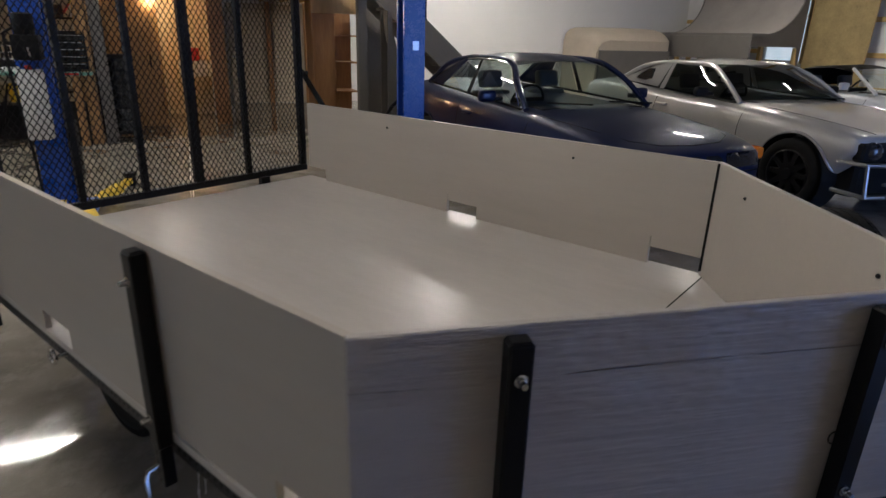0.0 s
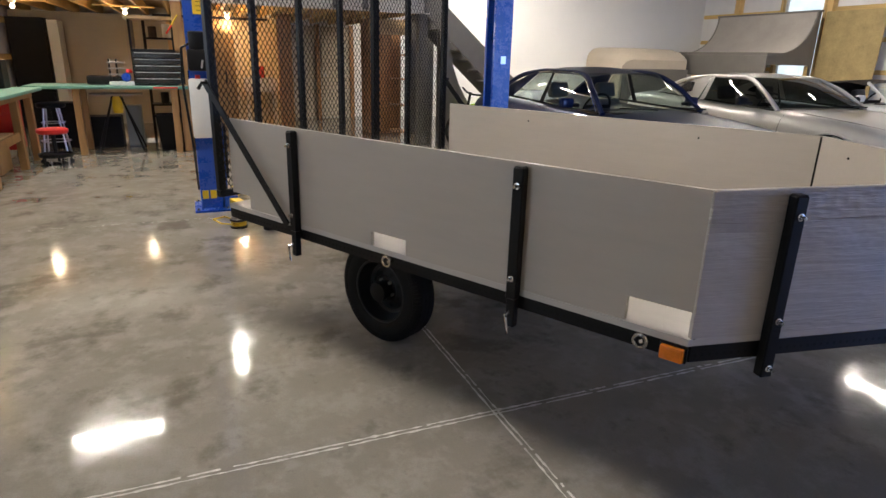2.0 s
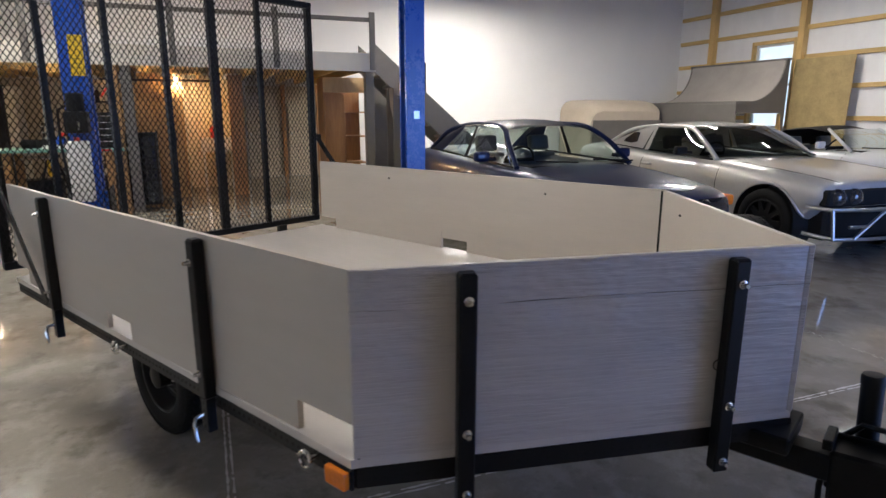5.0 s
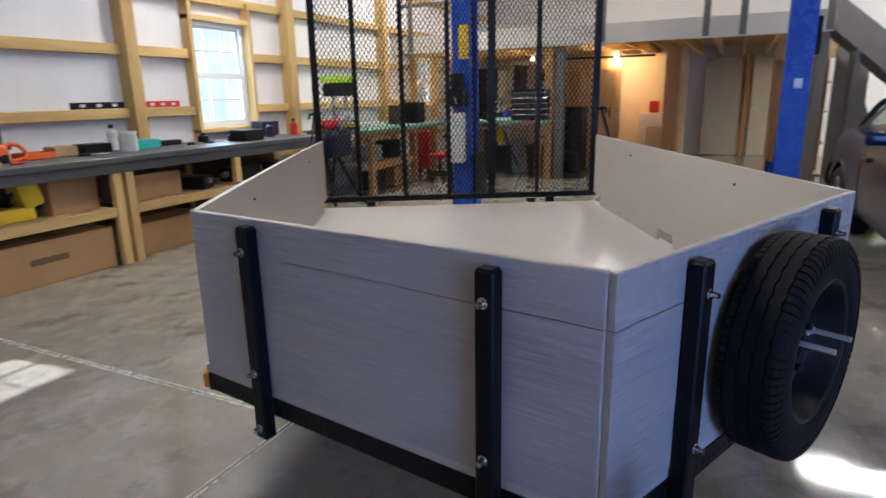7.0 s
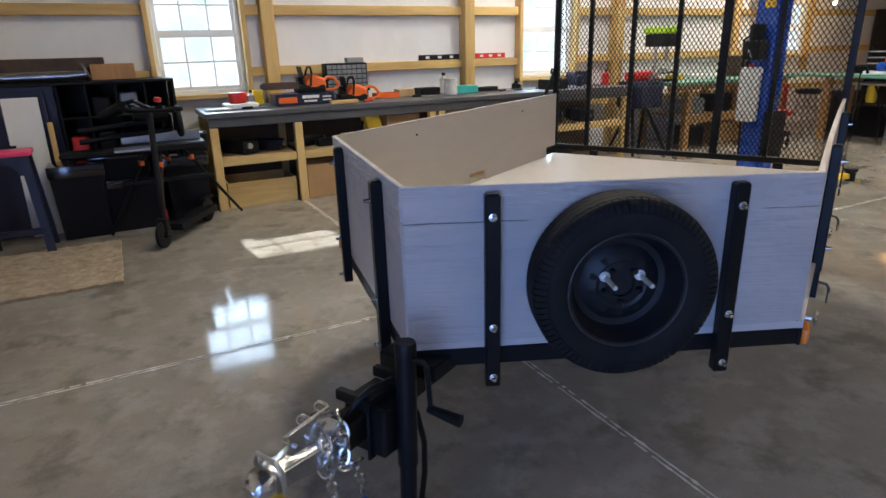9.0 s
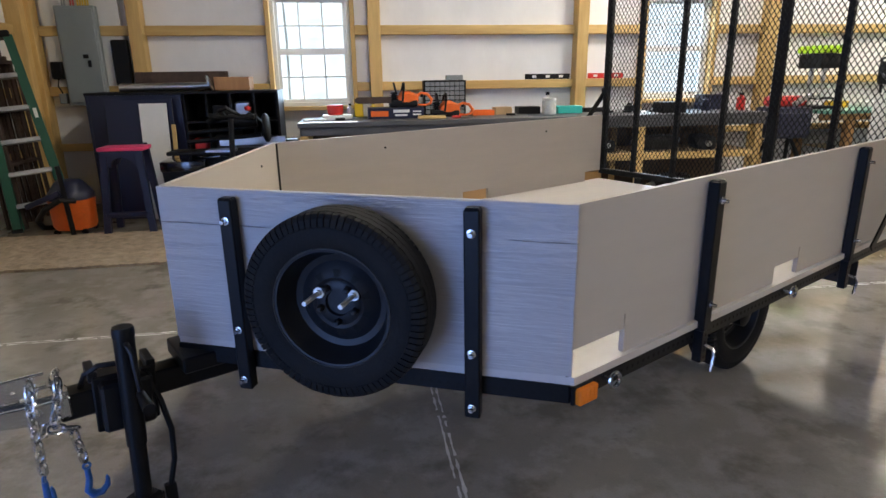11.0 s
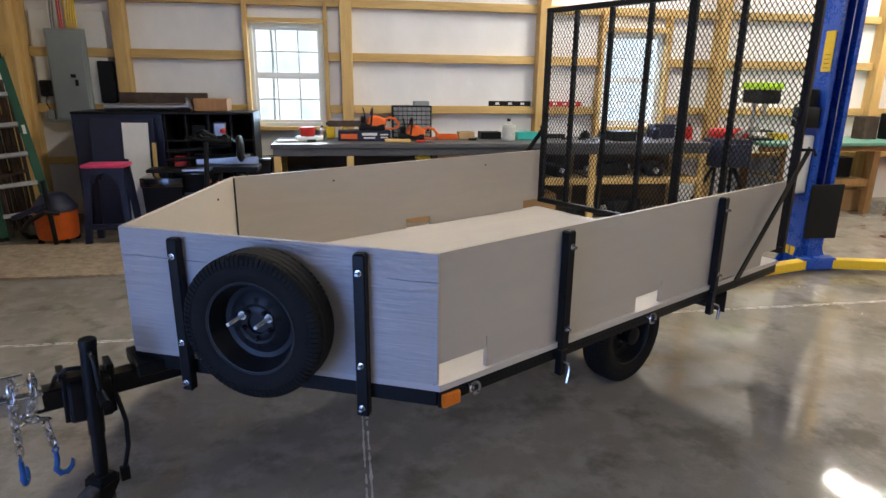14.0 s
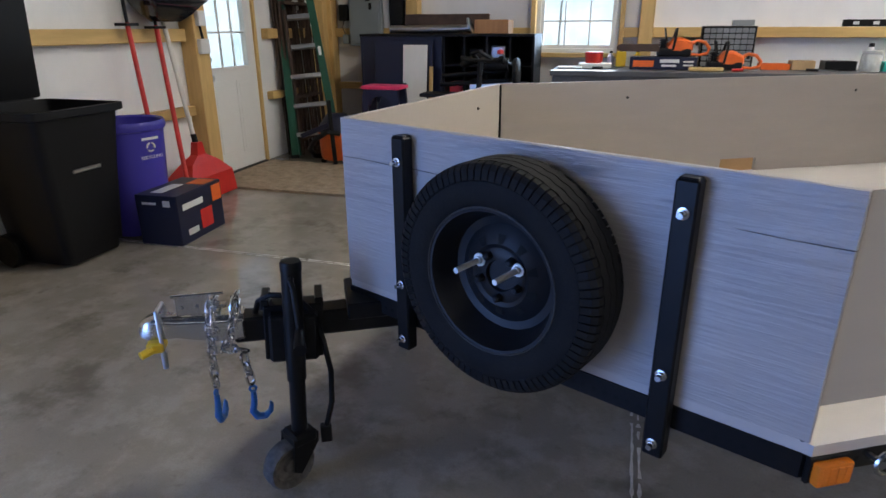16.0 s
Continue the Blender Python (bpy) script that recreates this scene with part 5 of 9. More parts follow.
def car(name, label, m, spec):
    """x runs from the front bumper (0) to the rear, y across, z up."""
    ob = thing(name, label, "car", m, group="parked cars")
    paint, tint = spec["paint"], spec["glass"]
    rings = []
    for x, hw, zs, zm, zb, ztop, crown in spec["rings"]:
        # half width, sill, widest height, shoulder, top at the centre line
        half = [(0, zs), (hw * 0.80, zs), (hw * 0.95, zs + 0.05), (hw, zm), (hw * 0.965, zb - 0.02), (hw * crown, zb + (ztop - zb) * 0.55), (hw * 0.45, ztop - 0.005), (0, ztop)]
        ring = [(x, y, z) for y, z in half] + [(x, -y, z) for y, z in half[-2:0:-1]]
        rings.append(ring)
    bm = ring_faces(bmesh.new(), rings)
    R = spec["R"]
    cuts = []
    for ax in spec["axles"]:
        for s in (-1, 1):
            cuts.append((Matrix.Translation((ax, s * (spec["hw"] - 0.05), R)) @ Matrix.Rotation(math.pi / 2, 4, "X"), R + 0.045, 0.24))
    body = part("body", smoothed(bm, cuts, "body"), paint, ob, smooth=True)
    skin = BVHTree.FromPolygons([v.co.copy() for v in body.data.vertices], [tuple(p.vertices) for p in body.data.polygons])

    def on_skin(pts, r, name, material, side=False):
        """A thin line laid on the bodywork."""
        hits = []
        for p in pts:
            p = Vector(p)
            h = skin.ray_cast(p, Vector((0, -math.copysign(1, p.y), 0)) if side else Vector((0, 0, -1)))[0]
            if h:
                hits.append(h)
        if len(hits) > 1:
            part(name, tube(bmesh.new(), hits, r, 6), material, body, smooth=True)

    for s in (-1, 1):
        on_skin([(x, s * y, 2) for x, y in spec["hood"]], 0.0045, "hood_seam", HOLE)
        for xd in spec["door"]:
            on_skin([(xd + 0.03 * math.sin(3 * k / 12), s * 2, 0.32 + k * (g_belt - 0.34) / 12) for k, g_belt in ((k, spec["house"]["cowl"][2]) for k in range(13))], 0.004, "door_seam", HOLE, True)
        for ax in spec["axles"]:
            rr = spec["R"] + 0.058
            on_skin([(ax + rr * math.cos(q), s * 2, spec["R"] + rr * math.sin(q)) for q in (math.pi * (k / 24) for k in range(-1, 26))], 0.014, "wheel_arch", paint, True)
    # glasshouse
    g = spec["house"]
    (x0, y0, z0), (x1, y1, z1), (x2, y2, z2), (x3, y3, z3) = g["cowl"], g["head"], g["back"], g["tail"]
    if not spec.get("open"):
        bm = bmesh.new()
        xm = (x1 + x2) / 2
        rows = []
        for x, y, z in ((x1 - 0.02, y1, z1 - 0.012), (x1 + 0.25, y1 + 0.02, z1 + 0.03), (xm, y1 + 0.03, g["top"]), (x2 - 0.2, y2 + 0.02, z2 + 0.035), (x2 + 0.03, y2, z2 - 0.012)):
            rows.append([(x, t * y, z - 0.045 * abs(t) ** 2.5) for t in (-1, -0.85, -0.5, 0, 0.5, 0.85, 1)])
        ring_faces(bm, rows, closed=False)
        bmesh.ops.solidify(bm, geom=bm.faces[:], thickness=0.03)
        part("roof", bm, paint, ob, smooth=True)
        for s in (-1, 1):
            bm = bmesh.new()
            zr1, zr2 = z1 - 0.03, z2 - 0.03
            tube(bm, flowing([(x0, s * y0, z0 - 0.03), ((x0 + x1) / 2 + 0.01, s * ((y0 + y1) / 2 + 0.018), (z0 + zr1) / 2 + 0.028), (x1 + 0.03, s * (y1 + 0.004), zr1 + 0.006), (xm, s * (y1 + 0.03), g["top"] - 0.055), (x2, s * y2, zr2), ((x2 + x3) / 2, s * ((y2 + y3) / 2 + 0.01), (zr2 + z3) / 2 + 0.055), (x3 + 0.05, s * y3, z3 - 0.03)]), 0.027, 8)
            part("roof_rail", bm, paint, ob, smooth=True)
            bm = bmesh.new()
            xb = g["bpost"]
            zb_ = z0 + (z3 - z0) * (xb - x0) / (x3 - x0)
            patch(bm, (xb - 0.03, s * (y0 + 0.015), zb_ - 0.03), (xb + 0.05, s * (y0 + 0.015), zb_ - 0.03), (xb + 0.03, s * (y1 + 0.028), g["top"] - 0.06), (xb - 0.02, s * (y1 + 0.028), g["top"] - 0.06), 3)
            bmesh.ops.solidify(bm, geom=bm.faces[:], thickness=0.03)
            part("door_pillar", bm, DARK if spec.get("darkpost", True) else paint, ob)
            bm = bmesh.new()
            q = g["qpost"]
            zq = z0 + (z3 - z0) * (q - x0) / (x3 - x0)
            patch(bm, (q, s * y0 * 1.0, zq - 0.02), (x3 + 0.05, s * y3, z3 - 0.02), (x2 + 0.02, s * y2, zr2 + 0.02), (x2 - g["qtop"], s * (y2 + 0.015), zr2 + 0.03), 5, (0, s * 0.02, 0))
            bmesh.ops.solidify(bm, geom=bm.faces[:], thickness=0.04)
            part("rear_pillar", bm, paint, ob, smooth=True)
            for xa, xb2, ta, tb, nm in ((x0 + 0.10, xb - 0.03, x1 + 0.02, xb - 0.02, "front_side_glass"), (xb + 0.05, q, xb + 0.03, x2 - g["qtop"], "rear_side_glass")):
                za = z0 + (z3 - z0) * (xa - x0) / (x3 - x0)
                zc = z0 + (z3 - z0) * (xb2 - x0) / (x3 - x0)
                bm = patch(bmesh.new(), (xa, s * (y0 + 0.004), za - 0.03), (xb2, s * (y0 + 0.004), zc - 0.03), (tb, s * (y1 + 0.018), g["top"] - 0.065), (ta, s * (y1 + 0.01), zr1), 4, (0, s * 0.012, 0))
                part(nm, bm, tint, ob, smooth=True)
            bm = bmesh.new()
            tube(bm, [(x0 + 0.05, s * (y0 + 0.02), z0 - 0.025), (x3, s * (y3 + 0.02), z3 - 0.03)], 0.012, 6)
            part("belt_trim", bm, DARK, ob, smooth=True)
            if spec.get("bright"):
                part("window_trim", tube(bmesh.new(), flowing([(x0 + 0.06, s * (y0 + 0.03), z0 - 0.01), ((x0 + x1) / 2 + 0.03, s * ((y0 + y1) / 2 + 0.045), (z0 + zr1) / 2 + 0.022), (x1 + 0.05, s * (y1 + 0.03), zr1 + 0.0), (xm, s * (y1 + 0.056), g["top"] - 0.062), (x2 - 0.05, s * (y2 + 0.03), zr2 - 0.01)]), 0.0075, 6), CHROME, ob, smooth=True)
        bm = patch(bmesh.new(), (x3, -y3 + 0.04, z3), (x3, y3 - 0.04, z3), (x2, y2 - 0.03, z2 - 0.01), (x2, -y2 + 0.03, z2 - 0.01), 6, (0.05, 0, 0.03))
        part("rear_window", bm, tint, ob, smooth=True)
    else:
        bm = bmesh.new()
        rows = []
        for x, y, z in ((x1 + 0.02, y1, z1), (x1 + 0.3, y1 + 0.03, g["top"]), (x2, y2, g["top"] - 0.04), (x3, y3, z3 - 0.02)):
            rows.append([(x, t * y, z - 0.05 * abs(t) ** 2.5) for t in (-1, -0.85, -0.5, 0, 0.5, 0.85, 1)])
        ring_faces(bm, rows, closed=False)
        bmesh.ops.solidify(bm, geom=bm.faces[:], thickness=0.025)
        part("soft_top", bm, DARK, ob, "black folding fabric top", smooth=True)
        for s in (-1, 1):
            part("windscreen_post", tube(bmesh.new(), [(x0, s * y0, z0 - 0.03), (x1, s * y1, z1)], 0.025, 8), paint, ob, smooth=True)
            bm = patch(bmesh.new(), (x2, s * y2, z0 - 0.02), (x3, s * y3, z3 - 0.03), (x3, s * y3, z3), (x2, s * y2, g["top"] - 0.09), 3)
            bmesh.ops.solidify(bm, geom=bm.faces[:], thickness=0.02)
            part("soft_top_side", bm, DARK, ob)
    bm = patch(bmesh.new(), (x0, -y0 + 0.02, z0), (x0, y0 - 0.02, z0), (x1, y1 - 0.02, z1 - 0.005), (x1, -y1 + 0.02, z1 - 0.005), 8, (-0.09, 0, 0.03))
    part("windscreen", bm, spec.get("screen", tint), ob, smooth=True)
    for s in (-1, 1):
        part("wiper", tube(bmesh.new(), [(x0 - 0.10, s * 0.35 - 0.3, z0 + 0.012), (x0 - 0.02, s * 0.35 + 0.15, z0 + 0.03)], 0.008, 5), DARK, ob)
    # cabin
    bm = boxed((x0 + 0.05, -y0 + 0.12, 0.45), (x3 - 0.05, y0 - 0.12, z0 - 0.12), 0.05)
    box(bm, (x0 - 0.1, -y0 + 0.1, z0 - 0.14), (x0 + 0.38, y0 - 0.1, z0 - 0.015), 0.04)
    part("cabin", bm, DARK, ob)
    for s in (-1, 1):
        bm = boxed((0, -0.23, 0), (0.13, 0.23, 0.62), 0.05, Matrix.Translation((x0 + 1.05, s * 0.36, g["top"] - 0.98)) @ Matrix.Rotation(radians(14), 4, "Y"), 3)
        box(bm, (-0.02, -0.13, 0.64), (0.09, 0.13, 0.82), 0.04, Matrix.Translation((x0 + 1.05, s * 0.36, g["top"] - 0.98)) @ Matrix.Rotation(radians(14), 4, "Y"), 3)
        part("front_seat", bm, mat_seat, ob, smooth=True)
    bm = bmesh.new()
    sw = Matrix.Translation((x0 + 0.52, 0.36, z0 - 0.02)) @ Matrix.Rotation(radians(68), 4, "Y")
    tube(bm, [sw @ Vector((0.18 * math.cos(q), 0.18 * math.sin(q), 0)) for q in (2 * math.pi * i / 20 for i in range(20))], 0.013, 6, loop=True)
    box(bm, (-0.05, -0.17, -0.01), (0.05, 0.17, 0.01), 0.004, sw)
    part("steering_wheel", bm, DARK, ob, smooth=True)
    for s in (-1, 1):
        bm = boxed((0.01, -0.085, 0.01), (0.09, 0.085, 0.115), 0.04, Matrix.Translation((x0 + 0.30, s * (spec["hw"] + 0.07), z0 + 0.0)), 3)
        mir = part("wing_mirror", bm, spec.get("mirror", paint), ob, smooth=True)
        part("mirror_arm", boxed((x0 + 0.31, min(s * (spec["hw"] - 0.08), s * (spec["hw"] + 0.02)), z0 + 0.02), (x0 + 0.37, max(s * (spec["hw"] - 0.08), s * (spec["hw"] + 0.02)), z0 + 0.06), 0.01), DARK, mir)
        # door seams and handle
        bm = bmesh.new()
        y = s * (spec["hw"] + 0.004)
        bm = boxed((g["bpost"] - 0.30, min(y - s * 0.02, y + s * 0.025), z0 - 0.16), (g["bpost"] - 0.12, max(y - s * 0.02, y + s * 0.025), z0 - 0.125), 0.01)
        part("door_handle", bm, paint, ob, smooth=True)
    for i, ax in enumerate(spec["axles"]):
        for s in (-1, 1):
            mm = Matrix.Translation((ax, s * (spec["hw"] - 0.105), R)) @ Matrix.Rotation(-s * math.pi / 2, 4, "X")
            bm = lathe(bmesh.new(), tyre_profile(R, 0.22, R * 0.68), 36, mm)
            ty = part("tyre", bm, RUBBER, ob, smooth=True)
            bm = bmesh.new()
            rr = R * 0.69
            lathe(bm, [(rr, 0.092), (rr - 0.015, 0.098), (rr - 0.022, 0.07), (rr - 0.03, -0.05), (0.08, -0.06), (0, -0.06)], 32, mm)
            for k in range(spec.get("spokes", 5)):
                q = 2 * math.pi * k / spec.get("spokes", 5)
                c = mm @ Matrix.Rotation(q, 4, "Z")
                prism(bm, [(0.02, -0.035), (rr - 0.02, -0.022), (rr - 0.02, 0.022), (0.02, 0.035)], 0.05, 0.082, c)
            lathe(bm, [(0, 0.095), (0.05, 0.092), (0.06, 0.06)], 16, mm)
            part("rim", bm, spec["rim"], ty, smooth=True)
            # liner sheet in hole black: the shade of the well put into its colour
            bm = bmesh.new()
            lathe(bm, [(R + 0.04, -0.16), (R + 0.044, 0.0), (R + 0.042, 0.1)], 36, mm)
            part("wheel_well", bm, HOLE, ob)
    return ob


mat_seat = mat("grey_leather_seat", (0.10, 0.10, 0.10), 0.5, 0, 0.2, 10, 0.1, 60)
CARGLASS = glass("car_glass", (0.80, 0.88, 0.85), clear=0.88)
DARKGLASS = glass("tinted_car_glass", (0.50, 0.56, 0.54), clear=0.34)
CARBLUE = mat("dark_blue_metallic_paint", (0.0035, 0.0105, 0.052), 0.40, 0.3, 0.1, 300, coat=0.55, rvar=0.03, spec=0.2)
SILVER = mat("satin_silver_car_paint", (0.50, 0.48, 0.455), 0.3, 0.2, 0.05, 200, coat=0.8, rvar=0.03)
CARWHITE = mat("white_car_paint", (0.72, 0.72, 0.72), 0.3, 0, 0.04, 3, coat=0.8, rvar=0.03)
CHROME = mat("chrome", (0.8, 0.8, 0.8), 0.12, 1.0, 0.05, 10, rvar=0.04)
LENS = mat("clear_lamp_lens", (0.16, 0.17, 0.18), 0.12, 0.2, 0.2, 60, coat=1.0)

coupe = car("coupe_car", "dark blue metallic two-door coupe parked nose out", Matrix.Translation((1.67, -3.534, 0)) @ Matrix.Rotation(0.056, 4, "Z"), dict(
    hood=[(1.58, 0.70), (1.2, 0.66), (0.8, 0.60), (0.48, 0.50), (0.36, 0.30), (0.33, 0.0)], door=(1.42, 2.72),
    paint=CARBLUE, glass=CARGLASS, bright=True, hw=0.83, R=0.315, axles=(0.80, 3.53), rim=STEEL, spokes=5,
    rings=[(0.20, 0.58, 0.28, 0.50, 0.66, 0.70, 0.85), (0.28, 0.73, 0.22, 0.52, 0.73, 0.77, 0.85), (0.48, 0.80, 0.19, 0.54, 0.78, 0.83, 0.82), (0.80, 0.82, 0.19, 0.57, 0.82, 0.88, 0.80), (1.30, 0.83, 0.19, 0.58, 0.86, 0.925, 0.80),
           (1.62, 0.83, 0.19, 0.58, 0.885, 0.945, 0.84), (2.4, 0.83, 0.19, 0.58, 0.90, 0.93, 0.86), (3.3, 0.83, 0.19, 0.60, 0.93, 0.96, 0.86), (3.75, 0.825, 0.21, 0.62, 0.95, 1.02, 0.82), (4.2, 0.79, 0.27, 0.64, 0.93, 1.03, 0.80), (4.42, 0.72, 0.32, 0.62, 0.86, 0.98, 0.80), (4.49, 0.60, 0.38, 0.58, 0.75, 0.82, 0.85)],
    house=dict(cowl=(1.60, 0.70, 0.945), head=(2.13, 0.53, 1.315), back=(3.05, 0.53, 1.33), tail=(3.80, 0.62, 1.03), top=1.372, bpost=2.68, qpost=3.35, qtop=0.12)))


def front_panel(thing_, outline, proud, n=8):
    """A skin laid on the nose of a car: outline gives (y left, y right) at a few heights."""
    body = next(o for o in thing_.children if o.name.startswith("body"))
    skin = BVHTree.FromPolygons([v.co.copy() for v in body.data.vertices], [tuple(p.vertices) for p in body.data.polygons])
    bm = bmesh.new()
    rows = []
    for z, ya, yb in outline:
        row = []
        for k in range(n + 1):
            y = ya + (yb - ya) * k / n
            hit = skin.ray_cast(Vector((-1, y, z)), Vector((1, 0, 0)))[0]
            row.append(bm.verts.new((hit or Vector((0.5, y, z))) + Vector((-proud, 0, 0))))
        rows.append(row)
    for a, b in zip(rows, rows[1:]):
        for k in range(n):
            bm.faces.new((a[k], a[k + 1], b[k + 1], b[k]))
    bmesh.ops.recalc_face_normals(bm, faces=bm.faces)
    bmesh.ops.solidify(bm, geom=bm.faces[:], thickness=0.02)
    return bm


for s in (-1, 1):
    hl = part("headlight", front_panel(coupe, [(0.615, s * 0.25, s * 0.62), (0.65, s * 0.24, s * 0.64), (0.70, s * 0.24, s * 0.65), (0.725, s * 0.26, s * 0.64)], 0.008), mat_gloss, coupe, "clear twin headlight in a dark housing", smooth=True)
    for y in (0.33, 0.48):
        part("reflector", lathe(bmesh.new(), [(0, 0.0), (0.03, 0.002), (0.048, 0.012), (0.052, 0.016), (0.056, 0.012)], 18, Matrix.Translation((0.232 + 0.19 * max(0, y - 0.3), s * y, 0.672)) @ Matrix.Rotation(-math.pi / 2, 4, "Y")), CHROME, hl, smooth=True)
    part("indicator", boxed((0.31, min(s * 0.665, s * 0.775), 0.635), (0.47, max(s * 0.665, s * 0.775), 0.735), 0.028, seg=2), AMBER, coupe, "amber front indicator", smooth=True)
    part("fog_light", lathe(bmesh.new(), [(0, 0.0), (0.045, 0), (0.05, -0.02)], 16, Matrix.Translation((0.235, s * 0.50, 0.36)) @ Matrix.Rotation(-math.pi / 2, 4, "Y")), LENS, coupe, smooth=True)
    gr = part("kidney_grille", front_panel(coupe, [(0.60, s * 0.03, s * 0.16), (0.64, s * 0.02, s * 0.195), (0.69, s * 0.025, s * 0.19), (0.715, s * 0.04, s * 0.15)], 0.012, 4), HOLE, coupe, "black twin grille with chrome rim", smooth=True)
    part("lower_grille", front_panel(coupe, [(0.275, s * 0.02, s * 0.44), (0.33, s * 0.01, s * 0.47), (0.405, s * 0.01, s * 0.45)], 0.006), HOLE, coupe)
part("bumper_gap", front_panel(coupe, [(0.578, -0.60, 0.60), (0.586, -0.60, 0.60)], 0.004, 20), HOLE, coupe)
part("bumper_strip", front_panel(coupe, [(0.470, -0.58, 0.58), (0.482, -0.58, 0.58)], 0.006, 20), DARK, coupe)
part("hood_badge", lathe(bmesh.new(), [(0, 0.006), (0.03, 0.005), (0.036, 0.0)], 20, Matrix.Translation((0.33, 0, 0.765)) @ Matrix.Rotation(radians(-30), 4, "Y")), CHROME, coupe, smooth=True)

mat_lamp = mat("smoky_lamp_lens", (0.03, 0.03, 0.034), 0.12, 0, 0.2, 60, coat=1.0)
muscle = car("muscle_coupe_car", "silver american muscle coupe with a black tubular bumper", Matrix.Translation((1.59, -6.17, 0)) @ Matrix.Rotation(-0.03, 4, "Z"), dict(
    hood=[(1.85, 0.70), (1.4, 0.69), (0.9, 0.66), (0.5, 0.62), (0.40, 0.60)], door=(1.62, 2.98),
    paint=SILVER, glass=DARKGLASS, hw=0.925, R=0.34, axles=(0.95, 3.67), rim=DARK, spokes=10, mirror=DARK, darkpost=False,
    rings=[(0.34, 0.80, 0.60, 0.66, 0.73, 0.775, 0.94), (0.38, 0.87, 0.56, 0.64, 0.76, 0.80, 0.92), (0.60, 0.905, 0.34, 0.58, 0.80, 0.835, 0.90), (0.95, 0.925, 0.22, 0.60, 0.835, 0.875, 0.88), (1.50, 0.925, 0.22, 0.62, 0.875, 0.925, 0.86),
           (1.80, 0.925, 0.22, 0.62, 0.89, 0.945, 0.86), (2.6, 0.925, 0.22, 0.62, 0.90, 0.92, 0.86), (3.3, 0.93, 0.22, 0.64, 0.94, 0.96, 0.86), (3.8, 0.93, 0.25, 0.66, 0.97, 1.02, 0.84), (4.4, 0.91, 0.32, 0.66, 0.96, 1.03, 0.84), (4.68, 0.85, 0.38, 0.66, 0.92, 1.0, 0.86), (4.73, 0.76, 0.45, 0.64, 0.86, 0.9, 0.88)],
    house=dict(cowl=(1.80, 0.76, 0.94), head=(2.42, 0.59, 1.285), back=(3.20, 0.58, 1.30), tail=(4.05, 0.66, 1.03), top=1.335, bpost=3.06, qpost=3.16, qtop=0.10)))
part("grille", boxed((0.315, -0.82, 0.56), (0.42, 0.82, 0.725), 0.02), HOLE, muscle, "black open grille")
for s in (-1, 1):
    for y in (0.46, 0.68):
        part("headlight", lathe(bmesh.new(), [(0, 0.03), (0.05, 0.025), (0.075, 0.0), (0.085, -0.02), (0.085, -0.06)], 20, Matrix.Translation((0.30, s * y, 0.65)) @ Matrix.Rotation(-math.pi / 2, 4, "Y")), mat_lamp, muscle, "round smoky headlight", smooth=True)
bm = bmesh.new()
for s in (-1, 1):
    tube(bm, [(0.10, 0.0, 0.56), (0.12, s * 0.55, 0.56), (0.22, s * 0.88, 0.56), (0.45, s * 0.93, 0.56)], 0.019, 8)
    tube(bm, [(0.10, 0.0, 0.28), (0.12, s * 0.50, 0.28), (0.20, s * 0.84, 0.28), (0.48, s * 0.90, 0.30)], 0.019, 8)
    tube(bm, [(0.21, s * 0.88, 0.56), (0.20, s * 0.84, 0.28)], 0.016, 8)
    tube(bm, [(0.11, s * 0.30, 0.56), (0.14, s * 0.66, 0.28)], 0.016, 8)
    tube(bm, [(0.15, s * 0.72, 0.40), (0.13, s * 0.52, 0.40)], 0.014, 8)
# solid near-black block painting the shade inside the open nose
part("front_void", boxed((0.40, -0.72, 0.22), (0.62, 0.72, 0.60), 0.03), HOLE, muscle)
part("tube_bumper", bm, STEEL, muscle, "bare welded tube bumper", smooth=True)
for s in (-1, 1):
    bm = prism(bmesh.new(), [(3.34, 1.02), (3.66, 1.05), (3.62, 1.09), (3.42, 1.185), (3.37, 1.185)], min(-s * 0.66, -s * 0.712), max(-s * 0.66, -s * 0.712), XZ)
    part("quarter_window", bm, mat_gloss, muscle, "small dark quarter window")

